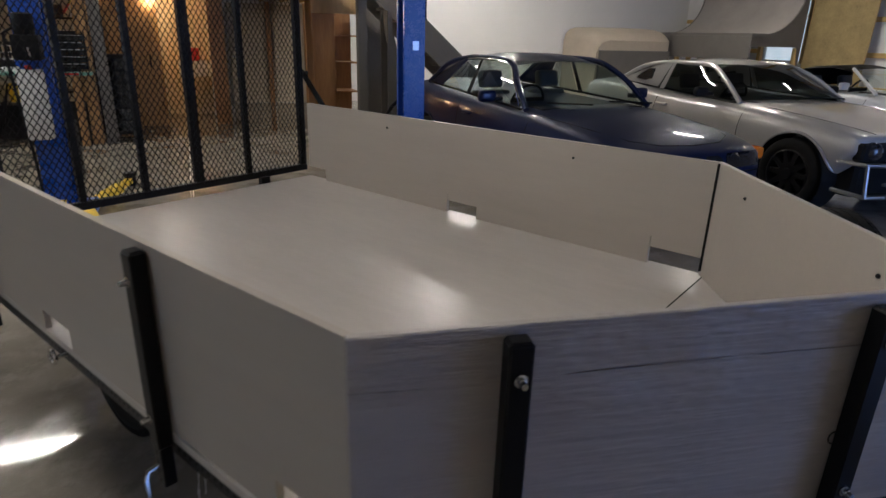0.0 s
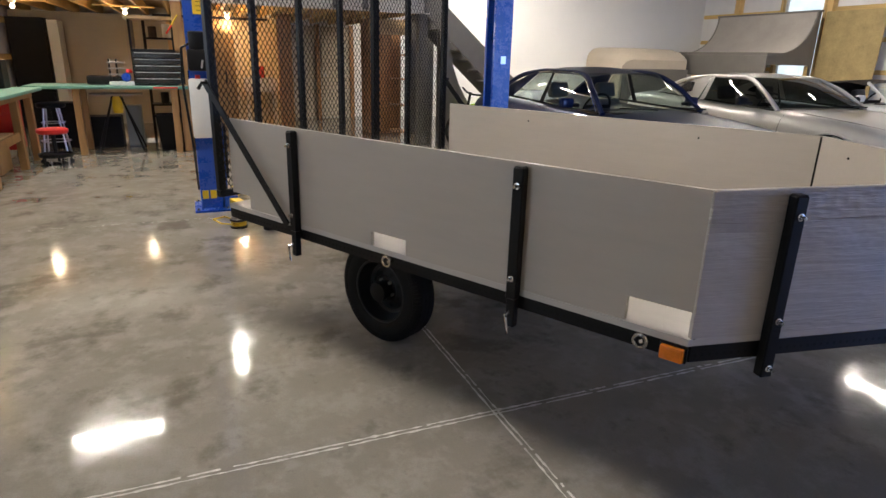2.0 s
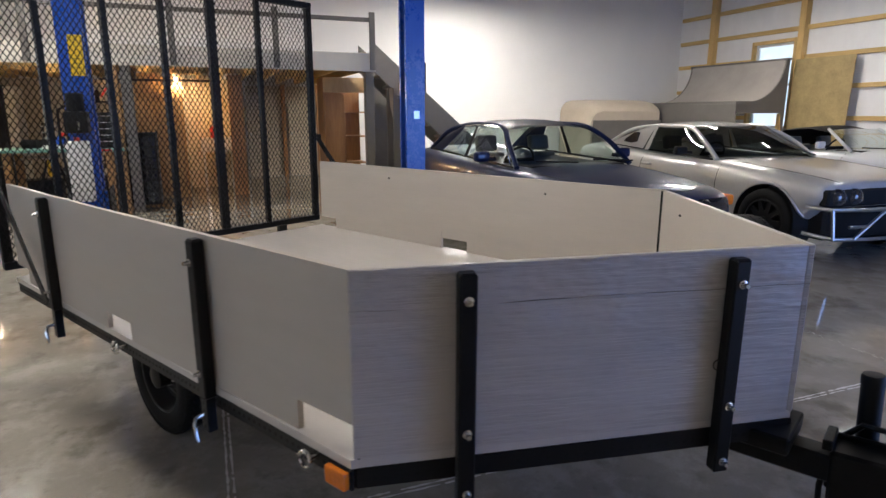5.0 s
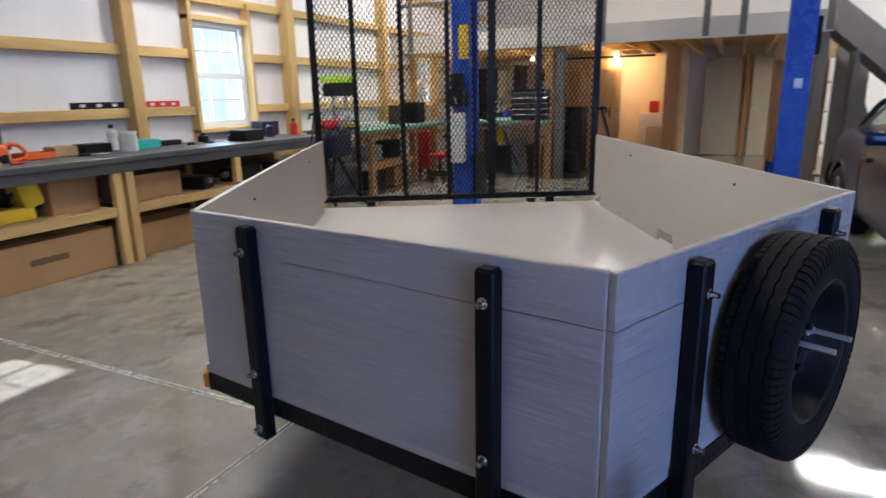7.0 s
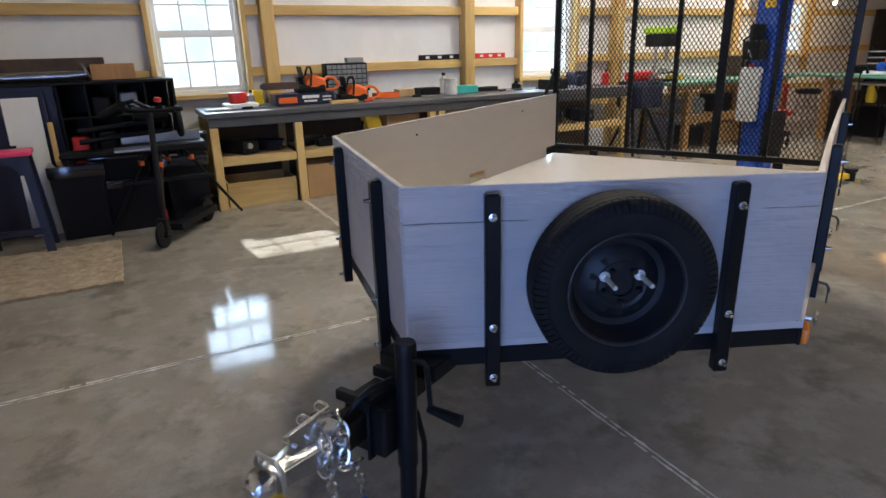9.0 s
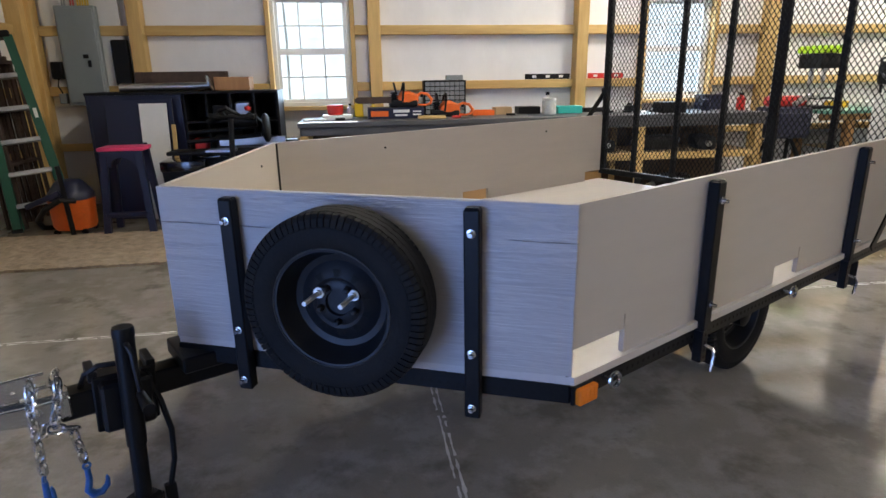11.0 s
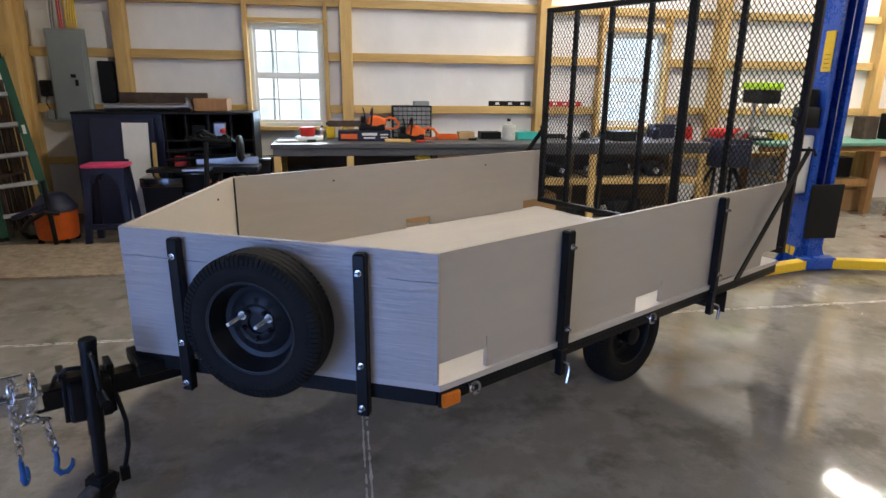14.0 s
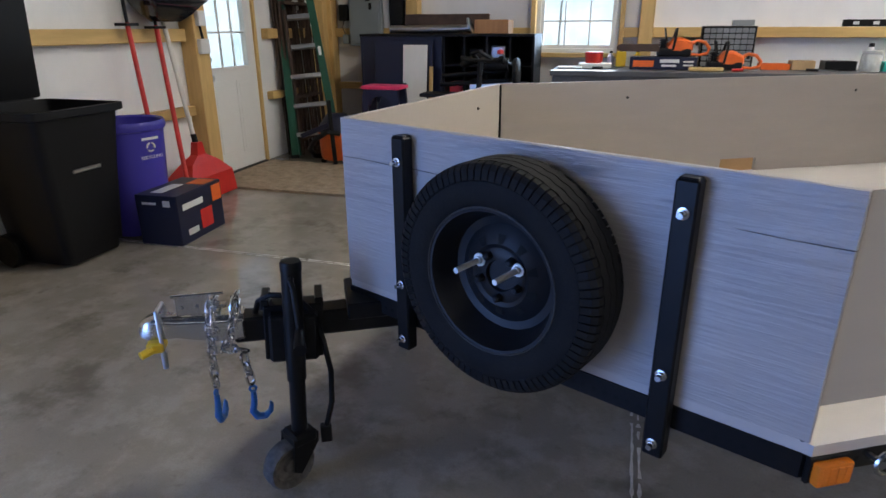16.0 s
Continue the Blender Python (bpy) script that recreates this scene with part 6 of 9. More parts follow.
car("convertible_car", "white two-seat convertible with a black soft top", Matrix.Translation((2.9, -9.75, 0)), dict(
    hood=[(1.5, 0.62), (0.9, 0.60), (0.4, 0.5)], door=(1.5, 2.5),
    paint=CARWHITE, glass=CARGLASS, hw=0.85, R=0.30, axles=(0.75, 3.1), rim=STEEL, spokes=5, open=True,
    rings=[(0.00, 0.55, 0.30, 0.45, 0.55, 0.58, 0.85), (0.12, 0.72, 0.22, 0.45, 0.62, 0.66, 0.85), (0.40, 0.82, 0.18, 0.50, 0.68, 0.75, 0.82), (0.80, 0.845, 0.18, 0.52, 0.75, 0.82, 0.80), (1.35, 0.85, 0.18, 0.55, 0.80, 0.90, 0.80),
           (1.6, 0.85, 0.18, 0.55, 0.82, 0.90, 0.84), (2.3, 0.85, 0.18, 0.56, 0.83, 0.86, 0.86), (3.1, 0.85, 0.18, 0.58, 0.86, 0.90, 0.84), (3.6, 0.82, 0.24, 0.58, 0.86, 0.92, 0.80), (3.92, 0.70, 0.32, 0.56, 0.78, 0.85, 0.82), (3.98, 0.58, 0.38, 0.54, 0.7, 0.74, 0.85)],
    house=dict(cowl=(1.45, 0.70, 0.90), head=(1.95, 0.58, 1.20), back=(2.75, 0.58, 1.2), tail=(3.15, 0.60, 0.92), top=1.25, bpost=2.3, qpost=2.6, qtop=0.1)))

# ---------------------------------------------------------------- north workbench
mat_backing = mat("dark_brown_plywood", (0.10, 0.060, 0.028), 0.7, 0, 0.3, 4, 0.1, 30)
bench = thing("workbench", "long charcoal-topped pine workbench against the windows", "workbench")
part("worktop", boxed((-0.86, 3.10, 0.885), (4.42, 3.945, 0.935), 0.006), GREYTOP, bench, "charcoal laminate worktop")
part("front_rail", boxed((-0.84, 3.125, 0.80), (4.40, 3.16, 0.884), 0.004), GREYTOP, bench)
for x in (-0.80, 0.0, 1.50, 1.62, 2.9, 4.34):
    part("leg", boxed((x - 0.04, 3.13, 0), (x + 0.04, 3.19, 0.80), 0.004), PINE, bench)
    part("rear_leg", boxed((x - 0.04, 3.86, 0), (x + 0.04, 3.92, 0.884), 0.004), PINE, bench)
# brown back panels, their colour set dark to darken the space below the top
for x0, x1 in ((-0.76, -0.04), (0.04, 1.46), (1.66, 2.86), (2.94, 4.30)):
    part("back_panel", boxed((x0, 3.87, 0.0), (x1, 3.885, 0.80)), mat_backing, bench, "dark brown plywood back panel")
for x0, x1 in ((-0.76, -0.045), (0.045, 1.455), (1.665, 2.855), (2.945, 4.295)):
    part("shelf_rail", boxed((x0, 3.135, 0.43), (x1, 3.17, 0.51), 0.004), PINE_X, bench)
    part("shelf", boxed((x0, 3.175, 0.49), (x1, 3.85, 0.508), 0.002), PLYWOOD, bench)


def carton(name, label, lo, hi, m=None, material=None, flaps=True):
    ob = thing(name, label, "box", m)
    part("carton_body", boxed(lo, hi, 0.004), material or CARD, ob)
    if flaps:
        part("tape", boxed((lo[0] - 0.001, (lo[1] + hi[1]) / 2 - 0.025, hi[2] - 0.001), (hi[0] + 0.001, (lo[1] + hi[1]) / 2 + 0.025, hi[2] + 0.001)), BEIGE, ob)
    return ob


ob = thing("wooden_crate", "pale pine crate under the workbench", "crate")
part("crate_front", boxed((-0.74, 3.20, 0.0), (-0.06, 3.22, 0.25), 0.003), PINE_X, ob)
part("crate_back", boxed((-0.74, 3.68, 0.0), (-0.06, 3.70, 0.25), 0.003), PINE_X, ob)
part("crate_side", boxed((-0.74, 3.22, 0.0), (-0.72, 3.68, 0.25), 0.003), PINE_X, ob)
part("crate_side", boxed((-0.08, 3.22, 0.0), (-0.06, 3.68, 0.25), 0.003), PINE_X, ob)
part("crate_bottom", boxed((-0.72, 3.22, 0.0), (-0.08, 3.68, 0.02)), PINE_X, ob)
carton("cardboard_box", "long brown cardboard box under the workbench", (0.06, 3.20, 0), (1.43, 3.65, 0.35))
ob = tagged(bpy.data.objects["cardboard_box"])
part("shipping_label", boxed((0.42, 3.1965, 0.23), (0.50, 3.199, 0.28)), WHITEPL, ob)
part("printed_mark", boxed((0.72, 3.1965, 0.17), (1.02, 3.199, 0.22)), mat("grey_print", (0.16, 0.10, 0.06), 0.8), ob)
carton("cardboard_box", "small brown cardboard box on the bench shelf", (1.02, 3.3, 0.508), (1.42, 3.75, 0.78))
carton("cardboard_box", "brown cardboard box on the bench shelf", (1.75, 3.25, 0.508), (2.25, 3.75, 0.74))
carton("cardboard_box", "brown cardboard box under the workbench", (1.75, 3.25, 0.0), (2.5, 3.75, 0.3))


def chainsaw(name, label, m, body, bar=True):
    ob = thing(name, label, "chainsaw", m)
    part("crankcase", boxed((-0.15, -0.085, 0.0), (0.16, 0.085, 0.075), 0.02, seg=2), DARK, ob, smooth=True)
    bm = bmesh.new()
    rings = []
    for x, w, z0, z1 in ((-0.165, 0.045, 0.06, 0.10), (-0.15, 0.075, 0.05, 0.135), (-0.06, 0.085, 0.05, 0.175), (0.02, 0.085, 0.055, 0.17), (0.06, 0.07, 0.06, 0.12)):
        rings.append([(x, -w, z0), (x, w, z0), (x, w, z1 - 0.03), (x, w * 0.55, z1), (x, -w * 0.55, z1), (x, -w, z1 - 0.03)])
    ring_faces(bm, rings)
    part("engine_cover", bm, body, ob, smooth=True)
    bm = bmesh.new()
    for k in range(4):
        box(bm, (0.065, -0.065, 0.075 + 0.022 * k), (0.145, 0.065, 0.085 + 0.022 * k), 0.002)
    box(bm, (0.08, -0.05, 0.07), (0.13, 0.05, 0.16), 0.004)
    part("muffler", bm, DARK, ob)
    part("starter_cover", boxed((-0.10, -0.103, 0.02), (0.09, -0.084, 0.125), 0.012, seg=2), body, ob, smooth=True)
    bm = bmesh.new()
    for k in range(6):
        box(bm, (-0.08 + 0.026 * k, -0.107, 0.035), (-0.068 + 0.026 * k, -0.1, 0.105))
    part("cooling_slots", bm, DARK, ob)
    part("front_handle", tube(bmesh.new(), [(0.035, -0.10, 0.02), (0.02, -0.115, 0.12), (0.0, -0.105, 0.215), (-0.005, -0.05, 0.25), (-0.005, 0.05, 0.25), (0.0, 0.10, 0.21), (0.02, 0.105, 0.06)], 0.0115, 8), DARK, ob, smooth=True)
    part("hand_guard", boxed((0.0, -0.085, 0.0), (0.012, 0.085, 0.115), 0.005, Matrix.Translation((0.075, 0, 0.15)) @ Matrix.Rotation(radians(12), 4, "Y")), DARK, ob)
    part("rear_handle", tube(bmesh.new(), [(-0.15, 0, 0.115), (-0.20, 0, 0.145), (-0.27, 0, 0.13), (-0.315, 0, 0.075), (-0.30, 0, 0.03), (-0.24, 0, 0.015), (-0.15, 0, 0.02)], [0.02, 0.016, 0.016, 0.017, 0.015, 0.013, 0.015], 8), body, ob, smooth=True)
    part("trigger", boxed((-0.215, -0.006, 0.10), (-0.185, 0.006, 0.13), 0.003), DARK, ob)
    if bar:
        bm = prism(bmesh.new(), [(0.14, 0.045), (0.50, 0.045), (0.535, 0.065), (0.535, 0.095), (0.50, 0.115), (0.14, 0.115)], -0.098, -0.075, XZ)
        part("bar_scabbard", bm, RUST, ob, "dark plastic bar cover")
    return ob


chainsaw("chainsaw", "orange and grey chainsaw standing on a printed box", Matrix.Translation((0.27, 3.55, 1.055)) @ Matrix.Rotation(math.pi, 4, "Z"), ORANGE)
chainsaw("chainsaw", "small orange chainsaw on the workbench", Matrix.Translation((0.74, 3.58, 0.936)) @ Matrix.Rotation(math.pi, 4, "Z"), ORANGE, False)


def printed_box(name, label, lo, hi, m=None):
    ob = thing(name, label, "box", m)
    lo, hi = Vector(lo), Vector(hi)
    part("carton_body", boxed(lo, hi, 0.004), NAVY, ob)
    w = hi.x - lo.x
    h = hi.z - lo.z
    for nm, a, b, z0, z1, mt in (("orange_print", 0.05, 0.36, 0.22, 0.72, ORANGE), ("white_mark", 0.45, 0.74, 0.55, 0.82, WHITEPL), ("small_print", 0.48, 0.70, 0.24, 0.40, WHITEPL), ("small_print", 0.80, 0.95, 0.30, 0.42, WHITEPL), ("small_print", 0.80, 0.95, 0.58, 0.70, WHITEPL)):
        part(nm, boxed((lo.x + a * w, lo.y - 0.003, lo.z + z0 * h), (lo.x + b * w, lo.y + 0.001, lo.z + z1 * h)), mt, ob)
    return ob


printed_box("chainsaw_box", "navy printed carton with an orange panel on the workbench", (-0.13, 3.42, 0.936), (0.48, 3.68, 1.053))
ob = thing("parts_organizer", "black parts organizer with rows of clear drawers", "organizer")
part("case", boxed((0.53, 3.80, 0.936), (1.02, 3.94, 1.33), 0.006), DARK, ob)
DRAWER = mat("smoky_drawer", (0.22, 0.24, 0.26), 0.25, 0, 0.2, 10)
for i in range(8):
    for j in range(7):
        x, z = 0.545 + i * 0.0575, 0.955 + j * 0.052
        part("drawer", boxed((x, 3.787, z), (x + 0.052, 3.80, z + 0.043), 0.003), DRAWER, ob)
carton("storage_box", "clear grey lidded box on the parts organizer", (0.80, 3.82, 1.332), (0.99, 3.93, 1.385), None, GREYBOX, False)
ob = thing("tool_tray", "shallow orange plastic tray on the workbench", "tray")
bm = boxed((1.07, 3.62, 0.936), (1.32, 3.82, 0.945), 0.003)
for lo, hi in (((1.07, 3.62, 0.945), (1.32, 3.632, 0.99)), ((1.07, 3.808, 0.945), (1.32, 3.82, 0.99)), ((1.07, 3.632, 0.945), (1.082, 3.808, 0.99)), ((1.308, 3.632, 0.945), (1.32, 3.808, 0.99))):
    box(bm, lo, hi)
part("tray_shell", bm, ORANGE, ob)
carton("wooden_block", "pale wooden block box on the workbench", (1.34, 3.66, 0.936), (1.54, 3.82, 1.02), None, PLYWOOD, False)
carton("tool_case", "low black plastic case on the workbench", (1.62, 3.66, 0.936), (1.88, 3.85, 1.02), None, DARK, False)
ob = thing("glass_jar", "clear jar with a pale lid on the workbench", "jar", Matrix.Translation((1.93, 3.50, 0.936)))
part("jar_body", lathe(bmesh.new(), [(0, 0.002), (0.075, 0.002), (0.08, 0.02), (0.08, 0.14), (0.07, 0.16), (0.07, 0.165)], 24), mat("cloudy_plastic", (0.55, 0.57, 0.55), 0.25, 0, 0.2, 20), ob, smooth=True)
part("jar_lid", lathe(bmesh.new(), [(0.078, 0.16), (0.08, 0.165), (0.08, 0.185), (0, 0.187)], 24), FROST, ob, smooth=True)
carton("plastic_bin", "teal plastic bin on the workbench", (2.08, 3.62, 0.936), (2.38, 3.82, 1.02), None, TEAL, False)
ob = thing("coffee_canister", "red canister on a small white kitchen scale", "canister", Matrix.Translation((-0.48, 3.55, 0.936)))
part("canister_body", lathe(bmesh.new(), [(0, 0.05), (0.075, 0.05), (0.085, 0.07), (0.09, 0.15), (0.085, 0.155), (0, 0.15)], 24), RED, ob, smooth=True)
part("scale_base", boxed((-0.14, -0.12, 0.0), (0.18, 0.12, 0.048), 0.01, seg=2), WHITEPL, ob, smooth=True)
for i, (x, y, sx, sy, sz, mt, lb) in enumerate(((-0.70, 3.4, 0.24, 0.16, 0.02, WHITEPL, "loose sheet stack of white papers"), (-0.22, 3.86, 0.10, 0.08, 0.15, YELLOW, "yellow plastic bottle on the workbench"),
                                                 (2.6, 3.8, 0.3, 0.12, 0.05, DARK, "black tool tray on the workbench"), (0.55, 3.30, 0.3, 0.08, 0.035, PINE_X, "short pine offcut on the workbench"), (3.55, 3.75, 0.25, 0.12, 0.05, NAVY, "blue tool box on the workbench"),
                                                 (4.1, 3.8, 0.3, 0.2, 0.18, NAVY, "dark blue storage tub on the workbench"), (3.35, 3.40, 0.3, 0.24, 0.12, DARK, "black case on the workbench"))):
    solid("bench_item", boxed((-sx / 2, -sy / 2, 0), (sx / 2, sy / 2, sz), 0.008), mt, lb, "clutter", Matrix.Translation((x, y, 0.936)), smooth=False)
# odds and ends along the back of the bench
for x, y, r, h, mt, lb in ((-0.32, 3.70, 0.033, 0.16, STEEL, "steel thermos cup on the workbench"), (2.02, 3.84, 0.05, 0.24, WHITEPL, "white plastic bottle on the workbench"), (3.0, 3.7, 0.06, 0.10, DARK, "black round tin on the workbench"),
                           (3.9, 3.55, 0.05, 0.18, NAVY, "dark blue aerosol can on the workbench"), (4.35, 3.55, 0.05, 0.2, RED, "red aerosol can on the workbench"), (-0.06, 3.80, 0.035, 0.17, YELLOW, "yellow oil bottle on the workbench")):
    ob = thing("bottle", lb, "bottle", Matrix.Translation((x, y, 0.936)))
    part("bottle_body", lathe(bmesh.new(), [(0, 0), (r, 0), (r, h * 0.68), (r * 0.45, h * 0.8), (r * 0.4, h * 0.86)], 20), mt, ob, smooth=True)
    part("bottle_cap", lathe(bmesh.new(), [(r * 0.46, h * 0.86), (r * 0.46, h), (0, h)], 14), DARK, ob, smooth=True)
for i, (x, y, ang, mt) in enumerate(((2.75, 3.55, 0.3, STEEL), (2.95, 3.45, -0.4, DARK), (3.25, 3.6, 0.9, STEEL), (0.9, 3.32, 0.2, RED), (-0.35, 3.36, 0.1, DARK), (1.55, 3.45, -0.3, STEEL))):
    ob = thing("hand_tool", "small hand tool lying on the workbench", "hand tool", Matrix.Translation((x, y, 0.936)) @ Matrix.Rotation(ang, 4, "Z"), group="loose hand tools")
    part("grip", tube(bmesh.new(), [(-0.13, 0, 0.014), (-0.03, 0, 0.014)], 0.013, 8), mt if mt is not STEEL else DARK, ob, smooth=True)
    part("shank", tube(bmesh.new(), [(-0.03, 0, 0.014), (0.12, 0, 0.010)], 0.006, 6), STEEL, ob, smooth=True)
# levels on the girt
for x0, x1, mt, lb in ((1.80, 2.36, DARK, "black spirit level resting on a wall girt"), (2.60, 3.05, RED, "red spirit level resting on a wall girt")):
    ob = thing("spirit_level", lb, "level")
    part("level_body", boxed((x0, 4.045, 1.322), (x1, 4.07, 1.385), 0.003), mt, ob)
    for f in (0.2, 0.5, 0.8):
        xx = x0 + (x1 - x0) * f
        part("vial_window", boxed((xx - 0.025, 4.042, 1.34), (xx + 0.025, 4.046, 1.368)), WHITEPL, ob)
# yellow saw and dark machines on the shelves
ob = thing("cut_off_saw", "yellow and black power saw on the bench shelf", "power tool", Matrix.Translation((0.72, 3.35, 0.51)))
part("motor_body", boxed((-0.22, -0.08, 0.0), (0.16, 0.08, 0.11), 0.03, seg=2), YELLOW, ob, smooth=True)
part("saw_head", boxed((0.10, -0.09, 0.05), (0.27, 0.09, 0.26), 0.04, Matrix.Rotation(radians(-15), 4, "Y"), 2), YELLOW, ob, smooth=True)
part("saw_handle", tube(bmesh.new(), [(0.0, 0, 0.10), (0.03, 0, 0.2), (0.13, 0, 0.27), (0.22, 0, 0.2)], 0.016, 8), DARK, ob, smooth=True)
part("blade_guard", lathe(bmesh.new(), [(0, 0.02), (0.11, 0.02), (0.12, 0), (0.11, -0.02), (0, -0.02)], 24, Matrix.Translation((0.20, 0.1, 0.12)) @ Matrix.Rotation(math.pi / 2, 4, "X")), DARK, ob, smooth=True)
part("bar_case", boxed((-0.50, -0.06, 0.0), (-0.2, 0.06, 0.08), 0.02), DARK, ob)
for x, y, z, s in ((-0.55, 3.4, 0.51, 0.20), (-0.25, 3.45, 0.51, 0.16), (0.20, 3.5, 0.51, 0.15), (2.5, 3.4, 0.51, 0.2), (3.2, 3.4, 0.51, 0.24), (3.8, 3.4, 0.51, 0.22), (-0.4, 3.45, 0.02, 0.2), (3.4, 3.4, 0.0, 0.3)):
    ob = thing("machine_part", "dark greasy machine part stored on a shelf", "machine part", Matrix.Translation((x, y, z)) @ Matrix.Rotation(x * 2, 4, "Z"), group="stored machine parts")
    part("casting", boxed((-s, -s * 0.5, 0), (s, s * 0.5, s * 0.7), s * 0.2, seg=2), DARK, ob, smooth=True)
    part("pipe_stub", tube(bmesh.new(), [(-s * 1.3, 0, s * 0.35), (-s * 0.9, 0, s * 0.4), (s * 1.2, -s * 0.2, s * 0.45)], s * 0.14, 10), STEEL, ob, smooth=True)

# ---------------------------------------------------------------- north-west corner
ob = thing("breaker_panel", "grey electrical breaker panel with conduits on a white board", "electrical panel", kind="structure")
part("mount_board", boxed((-3.50, 4.055, 1.10), (-2.72, YN - 0.003, 2.34), 0.003), WHITEPL, ob)
part("panel_box", boxed((-3.33, 3.965, 1.12), (-2.93, 4.055, 2.14), 0.008), GREYBOX, ob)
part("panel_door", boxed((-3.31, 3.955, 1.15), (-2.95, 3.968, 2.11), 0.004), GREYBOX, ob)
part("door_latch", boxed((-3.07, 3.946, 1.52), (-3.035, 3.956, 1.59), 0.003), DARK, ob)
part("door_plate", boxed((-3.11, 3.950, 1.61), (-3.055, 3.956, 1.65), 0.002), HOLE, ob)
for i, (dx, mt) in enumerate(((0.05, WHITEPL), (0.075, GREYBOX), (0.10, GREYBOX), (0.125, WHITEPL), (0.16, RED), (0.185, RED), (0.23, YELLOW), (0.255, YELLOW), (0.28, YELLOW), (0.305, YELLOW), (0.33, YELLOW))):
    x = -3.33 + dx
    tubes = tube(bmesh.new(), [(x, 4.02, 2.14), (x, 4.02, 2.25), (x + 0.01 * math.sin(i), 4.03, 2.45), (x - 0.03, 4.04, 2.75)], 0.009, 6)
    part("cable", tubes, mt, ob, smooth=True)
ob = thing("outlet_box", "black and grey outlet boxes on the wall", "outlet", kind="structure")
part("charger", boxed((-3.47, 3.98, 1.40), (-3.35, 4.054, 1.58), 0.012), DARK, ob)
part("outlet", boxed((-3.44, 4.0, 1.14), (-3.36, 4.054, 1.25), 0.006), GREYBOX, ob)
part("cord", tube(bmesh.new(), [(-3.41, 4.0, 1.40), (-3.42, 3.98, 1.33), (-3.39, 3.99, 1.25)], 0.008, 6), DARK, ob)
ob = thing("level_case", "black tool case hung beside the breaker panel", "tool case")
part("case_body", boxed((-2.83, 3.98, 1.33), (-2.66, 4.054, 1.80), 0.012), DARK, ob)

cab = thing("cubby_cabinet", "black wooden cubby cabinet full of clutter", "cabinet")
part("cabinet_top", boxed((-2.95, 3.38, 1.235), (-1.06, 3.93, 1.26), 0.003), DARK, cab)
part("cabinet_side", boxed((-2.95, 3.40, 0), (-2.925, 3.93, 1.234), 0.002), NAVY, cab)
part("cabinet_side", boxed((-1.085, 3.40, 0), (-1.06, 3.93, 1.234), 0.002), DARK, cab)
part("cabinet_back", boxed((-2.92, 3.90, 0), (-1.09, 3.93, 1.234)), DARK, cab)
part("front_panel", boxed((-2.92, 3.39, 0.02), (-2.03, 3.415, 1.234), 0.002), NAVY, cab, "dark navy painted panel")
for x in (-2.02, -1.80, -1.56, -1.32):
    part("divider", boxed((x, 3.41, 0.02), (x + 0.018, 3.898, 1.234)), DARK, cab)
for z in (0.02, 0.32, 0.63, 0.94):
    part("shelf", boxed((-2.0, 3.412, z), (-1.09, 3.896, z + 0.016)), DARK, cab)
ob = thing("exhaust_pipe", "polished steel exhaust pipe lying on the cabinet", "pipe")
part("pipe", tube(bmesh.new(), [(-2.65, 3.55, 1.305), (-1.9, 3.52, 1.31), (-1.75, 3.50, 1.32)], [0.04, 0.042, 0.03], 16), STEEL, ob, smooth=True)
part("flange", lathe(bmesh.new(), [(0.03, 0), (0.08, 0.0), (0.08, 0.015), (0.03, 0.02)], 20, Matrix.Translation((-1.76, 3.5, 1.34)) @ Matrix.Rotation(radians(70), 4, "Y")), STEEL, ob, smooth=True)
solid("wood_plank", boxed((-2.55, 3.72, 1.262), (-1.6, 3.76, 1.46), 0.004), RUST, "dark weathered plank leaning behind the pipe", "plank")
solid("wooden_box", boxed((-1.72, 3.55, 1.262), (-1.36, 3.85, 1.40), 0.005), BROWNWOOD, "brown wooden box on the cabinet", "box")
for i, (x, z, mt) in enumerate(((-1.9, 0.66, RED), (-1.68, 0.66, DARK), (-1.45, 0.97, STEEL), (-1.2, 0.66, WHITEPL), (-1.68, 0.97, DARK), (-1.2, 0.36, ORANGE), (-1.45, 0.36, DARK), (-1.9, 0.36, STEEL))):
    solid("cubby_item", boxed((-0.08, -0.1, 0), (0.07, 0.1, 0.14 + 0.03 * (i % 3)), 0.02, seg=2), mt, "small tool or box stored in a cubby", "clutter", Matrix.Translation((x, 3.6, z - 0.023)), group="cubby clutter")

tilt = Matrix.Rotation(radians(-6), 4, "X")
solid("panel_board", boxed((-0.32, 0, 0), (0.32, 0.02, 1.20), 0.003), NAVY, "dark navy board leaning on the cabinet", "board", Matrix.Translation((-2.42, 3.18, 0.002)) @ tilt)
bm = prism(bmesh.new(), [(-0.10, 0), (0.14, 0), (0.14, 1.16), (-0.12, 1.16), (-0.12, 0.78), (-0.08, 0.78), (-0.08, 0.7), (-0.10, 0.7)], -0.015, 0.0, XZ)
solid("white_board", bm, WHITEPL, "white notched board leaning on the cabinet", "board", Matrix.Translation((-2.28, 3.12, 0.002)) @ tilt)
solid("wood_strip", boxed((-0.02, 0, 0), (0.02, 0.02, 0.95), 0.002), PINE, "narrow pine strip leaning on the cabinet", "board", Matrix.Translation((-2.09, 3.11, 0.002)) @ tilt)

st = thing("step_stool", "navy plastic step stool with a bright pink top step", "step stool", Matrix.Translation((-2.40, 2.68, 0)))
part("top_step", boxed((-0.20, -0.13, 0.765), (0.20, 0.13, 0.80), 0.012, seg=2), PINK, st, "bright pink top step", smooth=True)
